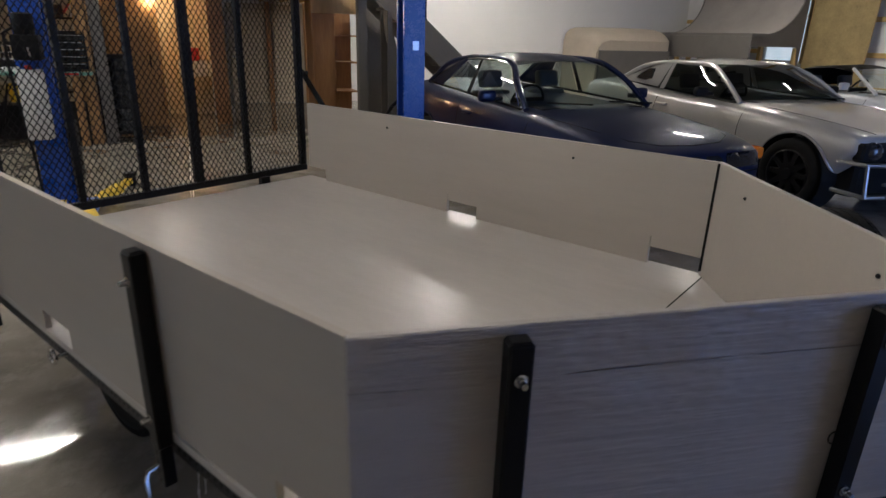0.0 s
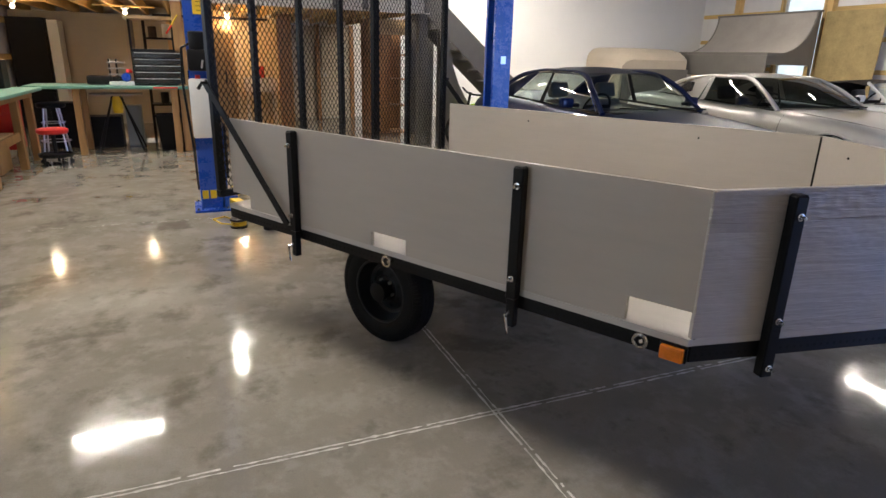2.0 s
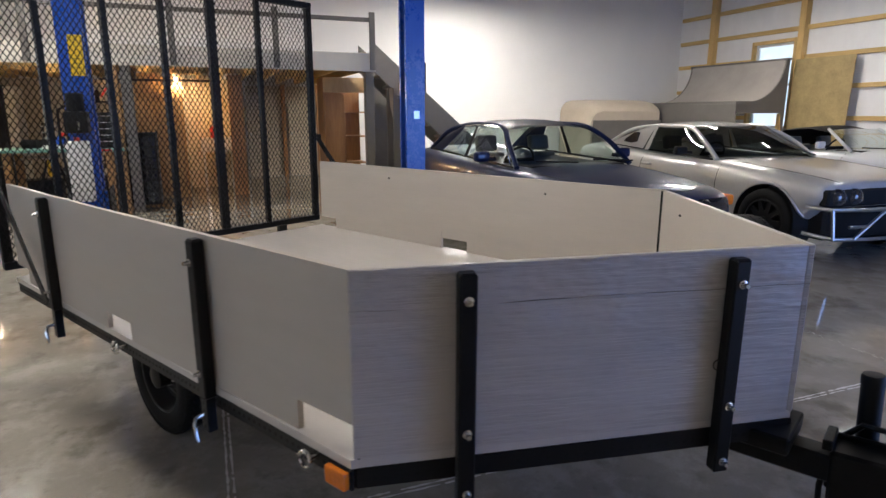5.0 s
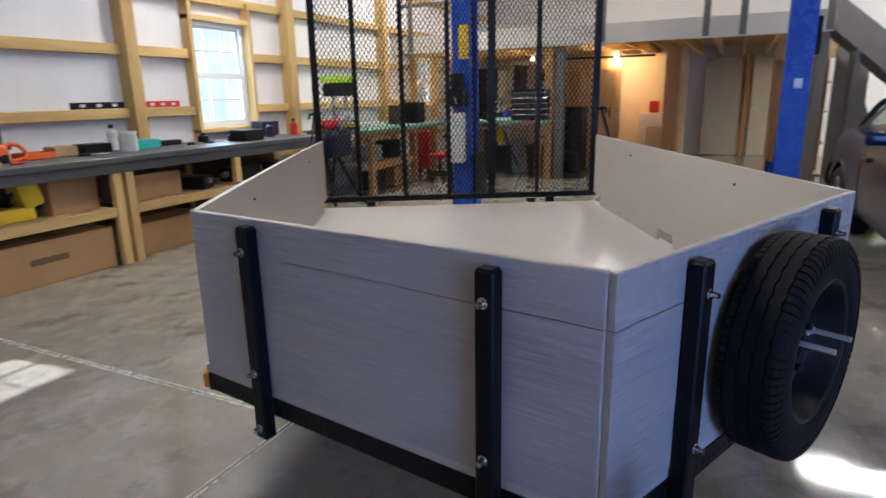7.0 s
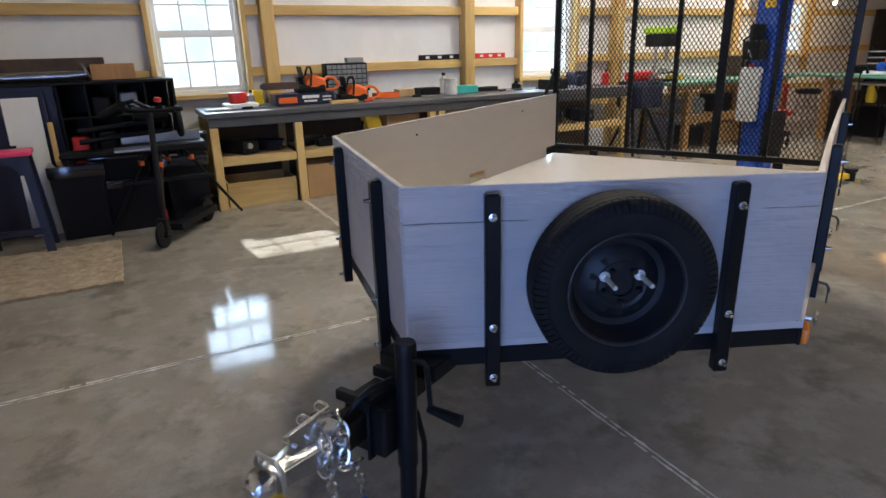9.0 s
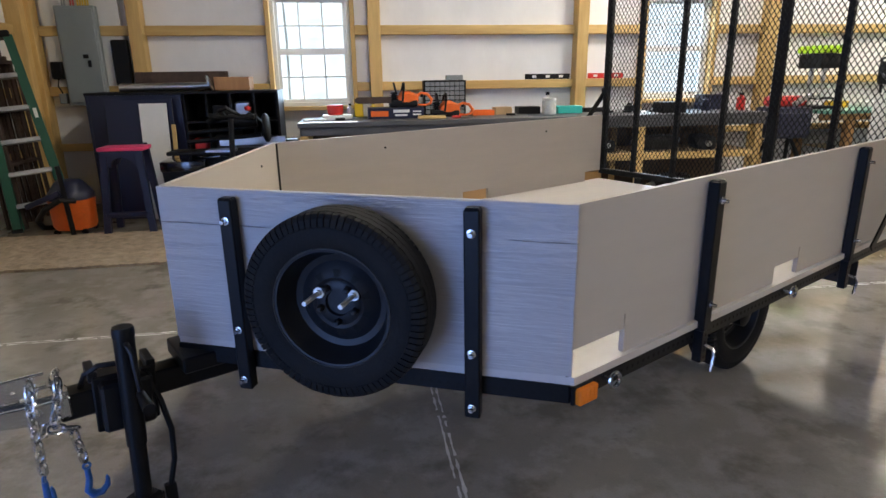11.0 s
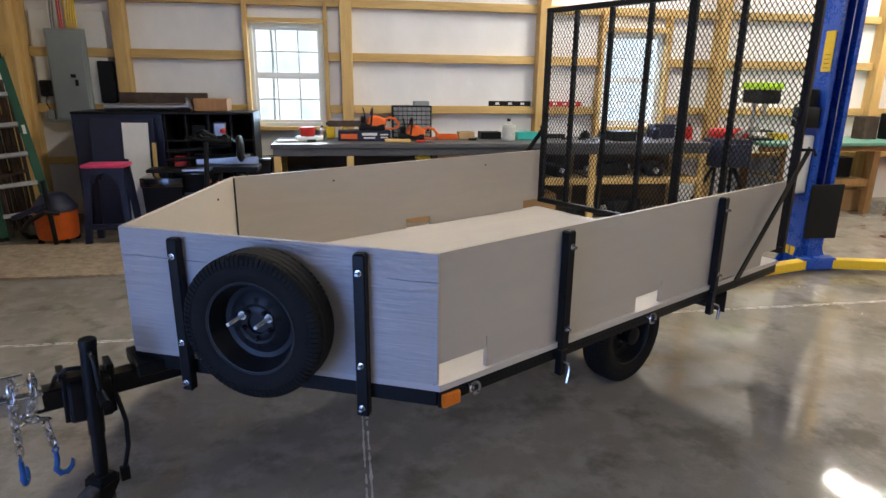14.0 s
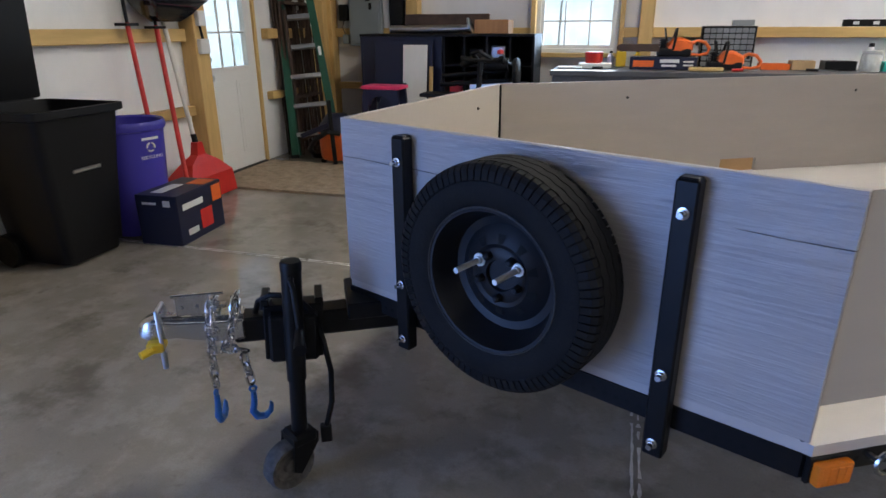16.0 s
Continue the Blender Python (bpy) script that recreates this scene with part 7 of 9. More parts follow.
for s in (-1, 1):
    bm = bmesh.new()
    yy = s * 0.16
    ring_faces(bm, [[(-0.23, yy - 0.02, 0), (-0.17, yy - 0.02, 0), (-0.17, yy + 0.02, 0), (-0.23, yy + 0.02, 0)], [(-0.18, s * 0.10 - 0.02, 0.765), (-0.12, s * 0.10 - 0.02, 0.765), (-0.12, s * 0.10 + 0.02, 0.765), (-0.18, s * 0.10 + 0.02, 0.765)]])
    part("stool_leg", bm, NAVY, st)
    bm = bmesh.new()
    ring_faces(bm, [[(0.17, yy - 0.02, 0), (0.23, yy - 0.02, 0), (0.23, yy + 0.02, 0), (0.17, yy + 0.02, 0)], [(0.12, s * 0.10 - 0.02, 0.765), (0.18, s * 0.10 - 0.02, 0.765), (0.18, s * 0.10 + 0.02, 0.765), (0.12, s * 0.10 + 0.02, 0.765)]])
    part("stool_leg", bm, NAVY, st)
    arch = [(-0.17, 0.765), (-0.15, 0.62)] + [(-0.10 * math.cos(q), 0.62 + 0.09 * math.sin(q)) for q in (math.pi * i / 8 for i in range(9))] + [(0.15, 0.62), (0.17, 0.765)]
    part("stool_arch", prism(bmesh.new(), arch, -s * 0.11 - 0.012, -s * 0.11 + 0.012, XZ), NAVY, st)
part("lower_rung", boxed((-0.20, -0.17, 0.16), (0.20, -0.12, 0.21), 0.01), NAVY, st)

va = thing("shop_vacuum", "orange and dark blue shop vacuum with a hose", "vacuum", Matrix.Translation((-2.95, 2.72, 0)))
part("drum", lathe(bmesh.new(), [(0, 0.05), (0.17, 0.05), (0.185, 0.08), (0.195, 0.30), (0.20, 0.31), (0.20, 0.33)], 28), ORANGE, va, "orange plastic drum", smooth=True)
part("motor_head", lathe(bmesh.new(), [(0.20, 0.33), (0.20, 0.37), (0.17, 0.41), (0.13, 0.47), (0.10, 0.50), (0, 0.51)], 28), NAVY, va, smooth=True)
part("vacuum_hose", tube(bmesh.new(), [(0.10, -0.17, 0.33), (0.02, -0.27, 0.36), (-0.12, -0.26, 0.28), (-0.25, -0.16, 0.16), (-0.28, -0.02, 0.06), (-0.2, 0.1, 0.03)], 0.025, 10), DARK, va, smooth=True)
part("crevice_tool", boxed((-0.16, -0.25, 0.36), (0.16, -0.20, 0.41), 0.015, Matrix.Rotation(radians(-22), 4, "Y"), 2), NAVY, va, smooth=True)
part("wand", tube(bmesh.new(), [(0.06, -0.22, 0.03), (0.03, -0.23, 0.66)], 0.022, 10), DARK, va, smooth=True)
for i in range(4):
    q = math.pi / 4 + i * math.pi / 2
    part("caster", lathe(bmesh.new(), [(0, -0.012), (0.028, -0.012), (0.028, 0.012), (0, 0.012)], 12, Matrix.Translation((0.17 * math.cos(q), 0.17 * math.sin(q), 0.028)) @ Matrix.Rotation(math.pi / 2, 4, "X")), DARK, va)

# folded step ladder leaning in the corner
la = thing("step_ladder", "folded green fibreglass step ladder leaning in the corner", "ladder", Matrix.Translation((-3.30, 2.92, 0)) @ Matrix.Rotation(radians(24), 4, "Z") @ Matrix.Rotation(radians(-10), 4, "X") @ Matrix.Rotation(radians(-5), 4, "Y"))
for s in (-1, 1):
    sec = ((-0.038, -0.045), (0.038, -0.045), (0.038, 0.03), (0.026, 0.03), (0.026, -0.028), (-0.026, -0.028), (-0.026, 0.03), (-0.038, 0.03))
    part("rail", ring_faces(bmesh.new(), [[(s * 0.24 + a, b, 0) for a, b in sec], [(s * 0.14 + a, b, 1.82) for a, b in sec]]), GREEN, la)
    sec = ((-0.024, -0.022), (0.024, -0.022), (0.024, 0.022), (-0.024, 0.022))
    part("rear_rail", ring_faces(bmesh.new(), [[(s * 0.21 + a, 0.11 + b, 0.02) for a, b in sec], [(s * 0.13 + a, 0.07 + b, 1.78) for a, b in sec]]), GREEN, la)
    part("foot", boxed((s * 0.24 - 0.045, -0.055, -0.004), (s * 0.24 + 0.045, 0.035, 0.05), 0.006), DARK, la)
for i in range(5):
    z = 0.28 + i * 0.30
    w = 0.215 - 0.10 * z / 1.82
    part("step", boxed((-w, -0.045, z - 0.045), (w, 0.045, z), 0.005), STEEL, la, "dull aluminium step")
part("rail_sticker", boxed((0.165, -0.0475, 1.05), (0.195, -0.0455, 1.14)), WHITEPL, la, "white sticker")
part("top_cap", boxed((-0.16, -0.06, 1.80), (0.16, 0.10, 1.86), 0.01), DARK, la)
for i, x in enumerate((-3.66, -3.61, -3.56, -3.50)):
    bm = bmesh.new()
    for y in (-0.30, 0.0, 0.28):
        box(bm, (-0.012, y - 0.02, 0), (0.012, y + 0.02, 1.68 - 0.06 * i))
    for z in (0.15, 0.6, 1.1, 1.55):
        box(bm, (-0.010, -0.29, z), (0.010, 0.29, z + 0.03))
    solid("metal_grate", bm, RUST, "rusty brown steel grate stacked in the corner", "grate", Matrix.Translation((x, 3.25, 0.004)) @ Matrix.Rotation(radians(-2.0 - i * 0.4), 4, "Y"), group="stacked grates")

# carpet by the door
bm = bmesh.new()
rnd = random.Random(4)
nx_, ny_ = 60, 36
grid = [[bm.verts.new((-3.66 + 1.94 * i / nx_ + (rnd.random() - 0.5) * 0.012, 1.46 + 1.1 * j / ny_ + (rnd.random() - 0.5) * 0.012, 0.016 + rnd.random() * 0.010)) for j in range(ny_ + 1)] for i in range(nx_ + 1)]
for i in range(nx_):
    for j in range(ny_):
        bm.faces.new((grid[i][j], grid[i + 1][j], grid[i + 1][j + 1], grid[i][j + 1]))
edge = [grid[i][0] for i in range(nx_ + 1)] + [grid[nx_][j] for j in range(1, ny_ + 1)] + [grid[i][ny_] for i in range(nx_ - 1, -1, -1)] + [grid[0][j] for j in range(ny_ - 1, 0, -1)]
low = [bm.verts.new((v.co.x, v.co.y, 0.001)) for v in edge]
for i in range(len(edge)):
    j = (i + 1) % len(edge)
    bm.faces.new((edge[i], edge[j], low[j], low[i]))
solid("door_mat", bm, CARPET, "worn tan shag carpet mat on the concrete by the door", "carpet")

# ---------------------------------------------------------------- bins, tools and box by the west wall
bi = thing("wheeled_bin", "black wheeled rubbish bin with its lid open", "rubbish bin", Matrix.Translation((-3.36, -0.24, 0)))
bm = bmesh.new()


def rrect(hx, hy, z, c=0.05, ox=0.0):
    return [(ox + sx * (hx - c) + c * math.cos(q), sy * (hy - c) + c * math.sin(q), z) for sx, sy, q0 in ((1, 1, 0), (-1, 1, 1), (-1, -1, 2), (1, -1, 3)) for q in (q0 * math.pi / 2 + k * math.pi / 6 for k in range(4))]


ring_faces(bm, [rrect(0.20, 0.20, 0.02), rrect(0.21, 0.21, 0.1), rrect(0.24, 0.245, 0.5), rrect(0.28, 0.29, 0.86), rrect(0.31, 0.32, 0.87), rrect(0.31, 0.32, 0.91), rrect(0.285, 0.295, 0.912), rrect(0.25, 0.26, 0.55), rrect(0.22, 0.22, 0.08)], True, True)
part("bin_body", bm, DARK, bi, smooth=True)
bm = boxed((0, -0.30, 0), (0.05, 0.30, 0.60), 0.045, Matrix.Translation((-0.36, 0.0, 0.92)) @ Matrix.Rotation(radians(4), 4, "Y"), 2)
part("bin_lid", bm, DARK, bi, "open black lid", smooth=True)
part("hinge_bar", tube(bmesh.new(), [(-0.34, -0.25, 0.91), (-0.34, 0.25, 0.91)], 0.02, 8), DARK, bi, smooth=True)
part("lift_bar", boxed((0.235, -0.10, 0.55), (0.262, 0.10, 0.572), 0.006), STEEL, bi, "steel lift bar")
# near-black block in place of the shaded moulded recess
part("recess", boxed((0.232, -0.13, 0.585), (0.252, 0.13, 0.70), 0.01), HOLE, bi)
for s in (-1, 1):
    part("bin_wheel", lathe(bmesh.new(), [(0, -0.03), (0.09, -0.03), (0.10, -0.02), (0.10, 0.02), (0.09, 0.03), (0.05, 0.02), (0, 0.025)], 20, Matrix.Translation((-0.17, s * 0.25, 0.10)) @ Matrix.Rotation(math.pi / 2, 4, "X")), DARK, bi, smooth=True)

bb = thing("recycling_bin", "round blue plastic recycling bin with white print", "recycling bin", Matrix.Translation((-3.31, 0.30, 0)))
part("bin_shell", lathe(bmesh.new(), [(0, 0.01), (0.19, 0.01), (0.195, 0.03), (0.235, 0.70), (0.25, 0.705), (0.255, 0.74), (0.245, 0.76), (0.23, 0.75), (0.19, 0.04), (0, 0.03)], 36), BLUEPL, bb, smooth=True)


def word(text, size, m, material, parent, name="lettering"):
    cu = bpy.data.curves.new("text", "FONT")
    cu.body, cu.size, cu.extrude, cu.align_x, cu.align_y = text, size, 0.0008, "CENTER", "CENTER"
    tmp = new("text", cu)
    me = bpy.data.meshes.new_from_object(tmp.evaluated_get(bpy.context.evaluated_depsgraph_get()))
    bpy.data.objects.remove(tmp)
    me.materials.append(material)
    ob = new(name, me)
    ob.parent, ob.matrix_basis = parent, m
    return ob


word("RECYCLING", 0.030, Matrix.Rotation(radians(78), 4, "Z") @ Matrix.Translation((0, -0.236, 0.535)) @ Matrix.Rotation(radians(93), 4, "X"), WHITEPL, bb)
for i in range(3):
    q = 2 * math.pi * i / 3 + 0.5
    bm = bmesh.new()
    tube(bm, [(0.028 * math.cos(q + d), 0.028 * math.sin(q + d), 0) for d in (-0.8, -0.3, 0.2, 0.7)], 0.006, 5)
    o = part("recycling_arrow", bm, WHITEPL, bb)
    o.matrix_basis = Matrix.Rotation(radians(78), 4, "Z") @ Matrix.Translation((0, -0.238, 0.60)) @ Matrix.Rotation(radians(93), 4, "X")
o = part("printed_bar", boxed((-0.06, -0.008, -0.001), (0.06, 0.008, 0.001)), WHITEPL, bb)
o.matrix_basis = Matrix.Rotation(radians(78), 4, "Z") @ Matrix.Translation((0, -0.240, 0.655)) @ Matrix.Rotation(radians(93), 4, "X")

sb = thing("saw_carton", "navy printed tool carton with an orange picture panel", "box", Matrix.Translation((-2.96, 0.31, 0)) @ Matrix.Rotation(radians(4), 4, "Z"))
part("carton_body", boxed((-0.15, -0.25, 0), (0.15, 0.25, 0.33), 0.005), NAVY, sb)
for nm, lo, hi, mt in (("orange_panel", (0.149, 0.13, 0.20), (0.153, 0.235, 0.31), ORANGE), ("white_mark", (0.149, -0.20, 0.225), (0.153, 0.02, 0.265), WHITEPL), ("picture", (0.149, -0.02, 0.05), (0.153, 0.11, 0.18), RED), ("white_label", (0.149, -0.17, 0.05), (0.153, -0.06, 0.09), WHITEPL),
                       ("barcode_label", (0.05, -0.253, 0.26), (0.10, -0.249, 0.30), WHITEPL), ("top_print", (-0.08, -0.18, 0.329), (0.0, 0.05, 0.332), WHITEPL), ("top_panel", (0.0, 0.08, 0.329), (0.13, 0.22, 0.332), ORANGE), ("small_mark", (-0.1, -0.253, 0.27), (0.0, -0.249, 0.285), WHITEPL)):
    part(nm, boxed(lo, hi), mt, sb)


def long_tool(name, label, p, q, mt, r=0.014):
    ob = thing(name, label, "tool")
    part("shaft", tube(bmesh.new(), [p, q], r, 10), mt, ob, smooth=True)
    return ob


t1 = long_tool("leaf_rake", "red-handled tool standing head up against the wall", (-3.38, 0.66, 0.0), (-3.60, 0.80, 1.36), RED, 0.017)
part("upper_shaft", tube(bmesh.new(), [(-3.60, 0.80, 1.36), (-3.64, 0.83, 1.75)], 0.012, 8), DARK, t1, smooth=True)
part("collar", boxed((-3.66, 0.74, 1.34), (-3.55, 0.86, 1.36), 0.004), DARK, t1)
t2 = long_tool("scoop_shovel", "red-handled tool with a wide black pan at its top end", (-3.30, 0.82, 0.0), (-3.57, 1.05, 1.34), RED, 0.018)
part("upper_shaft", tube(bmesh.new(), [(-3.57, 1.05, 1.34), (-3.63, 1.09, 1.66)], 0.012, 8), DARK, t2, smooth=True)
part("collar", boxed((-3.63, 0.99, 1.32), (-3.53, 1.11, 1.34), 0.004), DARK, t2)
bm = bmesh.new()
outer = ((1.37, 1.03, 1.27, 0.05), (1.42, 0.97, 1.36, 0.09), (1.49, 0.92, 1.46, 0.12), (1.53, 0.90, 1.54, 0.13), (1.535, 0.90, 1.54, 0.13), (1.53, 0.915, 1.525, 0.118), (1.45, 0.97, 1.42, 0.09), (1.39, 1.04, 1.26, 0.045))
ring_faces(bm, [[(-3.56 + a, b, z) for a, b in ((-d, y0 + 0.02), (-d * 0.6, y0), (d * 0.6, y0), (d, y0 + 0.02), (d, y1 - 0.02), (d * 0.6, y1), (-d * 0.6, y1), (-d, y1 - 0.02))] for z, y0, y1, d in outer])
part("pan", bm, mat_gloss, t2, "wide glossy black pan", smooth=True)
t3 = long_tool("snow_shovel", "red plastic snow pusher with a white handle leaning by the door", (-3.46, 1.16, 0.44), (-3.66, 1.22, 1.50), FROST, 0.018)
bm = bmesh.new()
ring_faces(bm, [[(-3.44 + a, 1.15 + b, z) for a, b in ((-d, -w), (d, -w), (d, w), (-d, w))] for z, w, d in ((0.02, 0.27, 0.14), (0.2, 0.26, 0.12), (0.30, 0.16, 0.06), (0.36, 0.05, 0.035), (0.46, 0.03, 0.03))])
part("pusher_blade", bm, RED, t3)
part("ferrule", tube(bmesh.new(), [(-3.455, 1.158, 0.44), (-3.47, 1.163, 0.52)], 0.023, 10), DARK, t3, smooth=True)
sw = thing("light_switch", "white switch and outlet boxes on the post by the door", "switch", kind="structure")
part("switch_plate", boxed((XW + 0.15, 1.53, 1.12), (XW + 0.19, 1.65, 1.24), 0.006), WHITEPL, sw)
part("upper_plate", boxed((XW + 0.15, 1.54, 1.34), (XW + 0.19, 1.63, 1.46), 0.006), WHITEPL, sw)
part("conduit", tube(bmesh.new(), [(XW + 0.17, 1.59, 1.24), (XW + 0.17, 1.57, 1.34)], 0.01, 8), DARK, sw)
solid("wood_offcut", boxed((-0.02, -0.1, 0), (0.02, 0.1, 0.6), 0.004), PINE, "pine offcut leaning on the wall beside the bin", "board", Matrix.Translation((-3.60, -0.72, 0.004)) @ Matrix.Rotation(radians(-8), 4, "Y"))

# ---------------------------------------------------------------- saw stand and scooter
tr = thing("saw_stand", "black folding tripod saw stand with a mitre saw on it", "saw stand", Matrix.Translation((-1.28, 2.75, 0)))
for x, y in ((-0.50, 0.02), (-0.12, -0.47), (0.62, 0.28), (0.1, 0.42)):
    part("leg", tube(bmesh.new(), [(x, y, 0.012), (x * 0.25, y * 0.25, 0.70)], [0.013, 0.016], 8), BLACK, tr, smooth=True)
    part("leg_clamp", lathe(bmesh.new(), [(0, -0.02), (0.024, -0.02), (0.024, 0.02), (0, 0.02)], 12, Matrix.Translation((x * 0.36, y * 0.36, 0.60))), ORANGE, tr, smooth=True)
part("saw_table", boxed((-0.32, -0.16, 0.70), (0.34, 0.16, 0.76), 0.012), DARK, tr)
part("saw_fence", boxed((-0.30, 0.06, 0.76), (0.32, 0.08, 0.84), 0.004), STEEL, tr)
part("work_light", boxed((-0.36, -0.30, 0.74), (-0.10, -0.10, 0.76), 0.004), STEEL, tr)
part("saw_arm", tube(bmesh.new(), [(0.05, 0.12, 0.78), (0.08, 0.06, 0.98), (0.02, -0.08, 1.05)], 0.035, 12), DARK, tr, smooth=True)
part("saw_guard", lathe(bmesh.new(), [(0, -0.025), (0.115, -0.025), (0.135, -0.012), (0.135, 0.012), (0.115, 0.025), (0, 0.025)], 28, Matrix.Translation((0.16, -0.02, 0.93)) @ Matrix.Rotation(math.radians(88), 4, "Y")), DARK, tr, smooth=True)
part("saw_motor", tube(bmesh.new(), [(-0.18, 0.0, 1.0), (0.08, 0.0, 1.0)], 0.06, 16), DARK, tr, smooth=True)
part("saw_grip", tube(bmesh.new(), [(-0.05, -0.10, 1.05), (-0.16, -0.16, 1.12), (-0.24, -0.10, 1.10), (-0.2, 0.0, 1.03)], 0.018, 8), DARK, tr, smooth=True)
part("trigger", lathe(bmesh.new(), [(0, -0.02), (0.03, -0.01), (0.03, 0.02), (0, 0.03)], 12, Matrix.Translation((0.02, -0.10, 1.11))), RED, tr, smooth=True)

for x, y, z, sx, sy, sz, lb in ((-1.62, 3.05, 0, 0.52, 0.34, 0.46, "black plastic tote in front of the cubby cabinet"), (-1.10, 3.10, 0, 0.36, 0.36, 0.60, "black plastic tote beside the saw stand"), (-1.95, 2.98, 0, 0.40, 0.30, 0.62, "black tool case standing by the cabinet"), (-1.62, 3.06, 0.461, 0.46, 0.28, 0.20, "dark tool bag on a black tote"), (-0.98, 3.2, 0.601, 0.22, 0.22, 0.18, "dark drill case on a tote")):
    ob = thing("storage_tote", lb, "tote", Matrix.Translation((x, y, z + 0.002)), group="black totes")
    part("tote_body", ring_faces(bmesh.new(), [[(dx * sx * k, dy * sy * k, zz) for dx, dy in ((-0.5, -0.5), (0.5, -0.5), (0.5, 0.5), (-0.5, 0.5))] for zz, k in ((0, 0.88), (sz * 0.84, 0.98))]), DARK, ob)
    part("tote_lid", boxed((-sx / 2 - 0.01, -sy / 2 - 0.01, sz * 0.84 + 0.001), (sx / 2 + 0.01, sy / 2 + 0.01, sz), 0.012, seg=2), mat_gloss, ob, smooth=True)
part("saw_rail", tube(bmesh.new(), [(-0.60, 0.10, 0.80), (0.10, 0.05, 0.86)], 0.022, 10), DARK, tr, smooth=True)
part("saw_rail", tube(bmesh.new(), [(-0.60, 0.16, 0.88), (0.10, 0.12, 0.94)], 0.022, 10), DARK, tr, smooth=True)
part("extension_wing", boxed((-0.75, -0.12, 0.70), (-0.33, 0.12, 0.735), 0.008), DARK, tr)
part("dust_bag", tube(bmesh.new(), [(-0.1, 0.12, 1.02), (-0.25, 0.2, 1.06), (-0.42, 0.24, 0.98)], [0.025, 0.05, 0.035], 14), DARK, tr, smooth=True)
part("stand_brace", boxed((-0.35, -0.03, 0.42), (0.38, 0.03, 0.46), 0.006), BLACK, tr)

sc = thing("electric_scooter", "black folding kick scooter standing on the floor", "scooter", Matrix.Translation((-1.367, 2.235, 0)) @ Matrix.Rotation(radians(-121.7), 4, "Z"))
part("deck_board", boxed((-0.75, -0.075, 0.09), (-0.10, 0.075, 0.15), 0.015, seg=2), DARK, sc, smooth=True)
part("stem", tube(bmesh.new(), [(0.04, 0, 0.16), (-0.03, 0, 1.05)], [0.026, 0.022], 12), DARK, sc, smooth=True)
part("handlebar", tube(bmesh.new(), [(-0.05, -0.24, 1.07), (-0.03, -0.1, 1.06), (-0.03, 0.1, 1.06), (-0.05, 0.24, 1.07)], 0.014, 10), DARK, sc, smooth=True)
for s in (-1, 1):
    part("grip", tube(bmesh.new(), [(-0.05, s * 0.14, 1.065), (-0.05, s * 0.25, 1.072)], 0.019, 10), RUBBER, sc, smooth=True)
part("fork", boxed((0.02, -0.04, 0.10), (0.08, 0.04, 0.24), 0.01), DARK, sc)
part("reflector", boxed((0.012, -0.03, 0.22), (0.02, 0.03, 0.30), 0.003), RED, sc)
for x in (0.07, -0.72):
    w = part("scooter_wheel", lathe(bmesh.new(), [(0.03, -0.018), (0.085, -0.02), (0.105, -0.012), (0.108, 0), (0.105, 0.012), (0.085, 0.02), (0.03, 0.018)], 24, Matrix.Translation((x, 0, 0.108)) @ Matrix.Rotation(math.pi / 2, 4, "X"), True), RUBBER, sc, smooth=True)
part("rear_fender", boxed((-0.84, -0.03, 0.20), (-0.66, 0.03, 0.225), 0.01), DARK, sc)

# ---------------------------------------------------------------- green benches and the shop end
gb = thing("workbench", "pine workbench with a sea-green top and open shelves", "workbench")
part("worktop", boxed((5.02, 2.95, 0.90), (7.6, 3.95, 0.94), 0.006), GREENTOP, gb, "sea-green cutting-mat worktop")
part("front_rail", boxed((5.06, 3.07, 0.82), (7.58, 3.11, 0.899), 0.003), BENCHWOOD, gb)
for x in (5.46, 6.74, 7.45):
    part("leg", boxed((x - 0.05, 3.06, 0), (x + 0.05, 3.14, 0.82), 0.004), BENCHWOOD, gb)
    part("rear_leg", boxed((x - 0.05, 3.85, 0), (x + 0.05, 3.92, 0.899), 0.004), BENCHWOOD, gb)
part("shelf_rail", boxed((5.515, 3.08, 0.36), (6.685, 3.11, 0.46), 0.003), BENCHWOOD, gb)
part("shelf", boxed((5.515, 3.145, 0.44), (6.685, 3.84, 0.458)), PLYWOOD, gb)
for x, y, z, sx, sy, sz, mt, lb in ((5.8, 3.4, 0.458, 0.4, 0.3, 0.22, GREYBOX, "grey plastic tool case on the bench shelf"), (6.4, 3.4, 0.458, 0.35, 0.3, 0.26, DARK, "black storage case on the bench shelf"), (5.9, 3.4, 0, 0.3, 0.3, 0.28, DARK, "black bucket under the bench"), (6.6, 3.45, 0, 0.5, 0.4, 0.3, CARD, "brown cardboard box under the bench"),
                                    (6.9, 3.5, 0.94, 0.22, 0.2, 0.30, RUST, "dark red metal canister on the bench"), (6.2, 3.55, 0.94, 0.45, 0.25, 0.06, WHITEPL, "white parts tray on the bench"), (7.3, 3.4, 0.94, 0.3, 0.3, 0.34, DARK, "black bench grinder on the green bench"), (5.6, 3.5, 0.94, 0.2, 0.18, 0.08, YELLOW, "yellow tool pouch on the bench")):
    solid("bench_item", boxed((-sx / 2, -sy / 2, 0), (sx / 2, sy / 2, sz), 0.015, seg=2), mt, lb, "clutter", Matrix.Translation((x, y, z)))
gb2 = thing("workbench", "short green-topped bench carrying a black tool chest", "workbench")
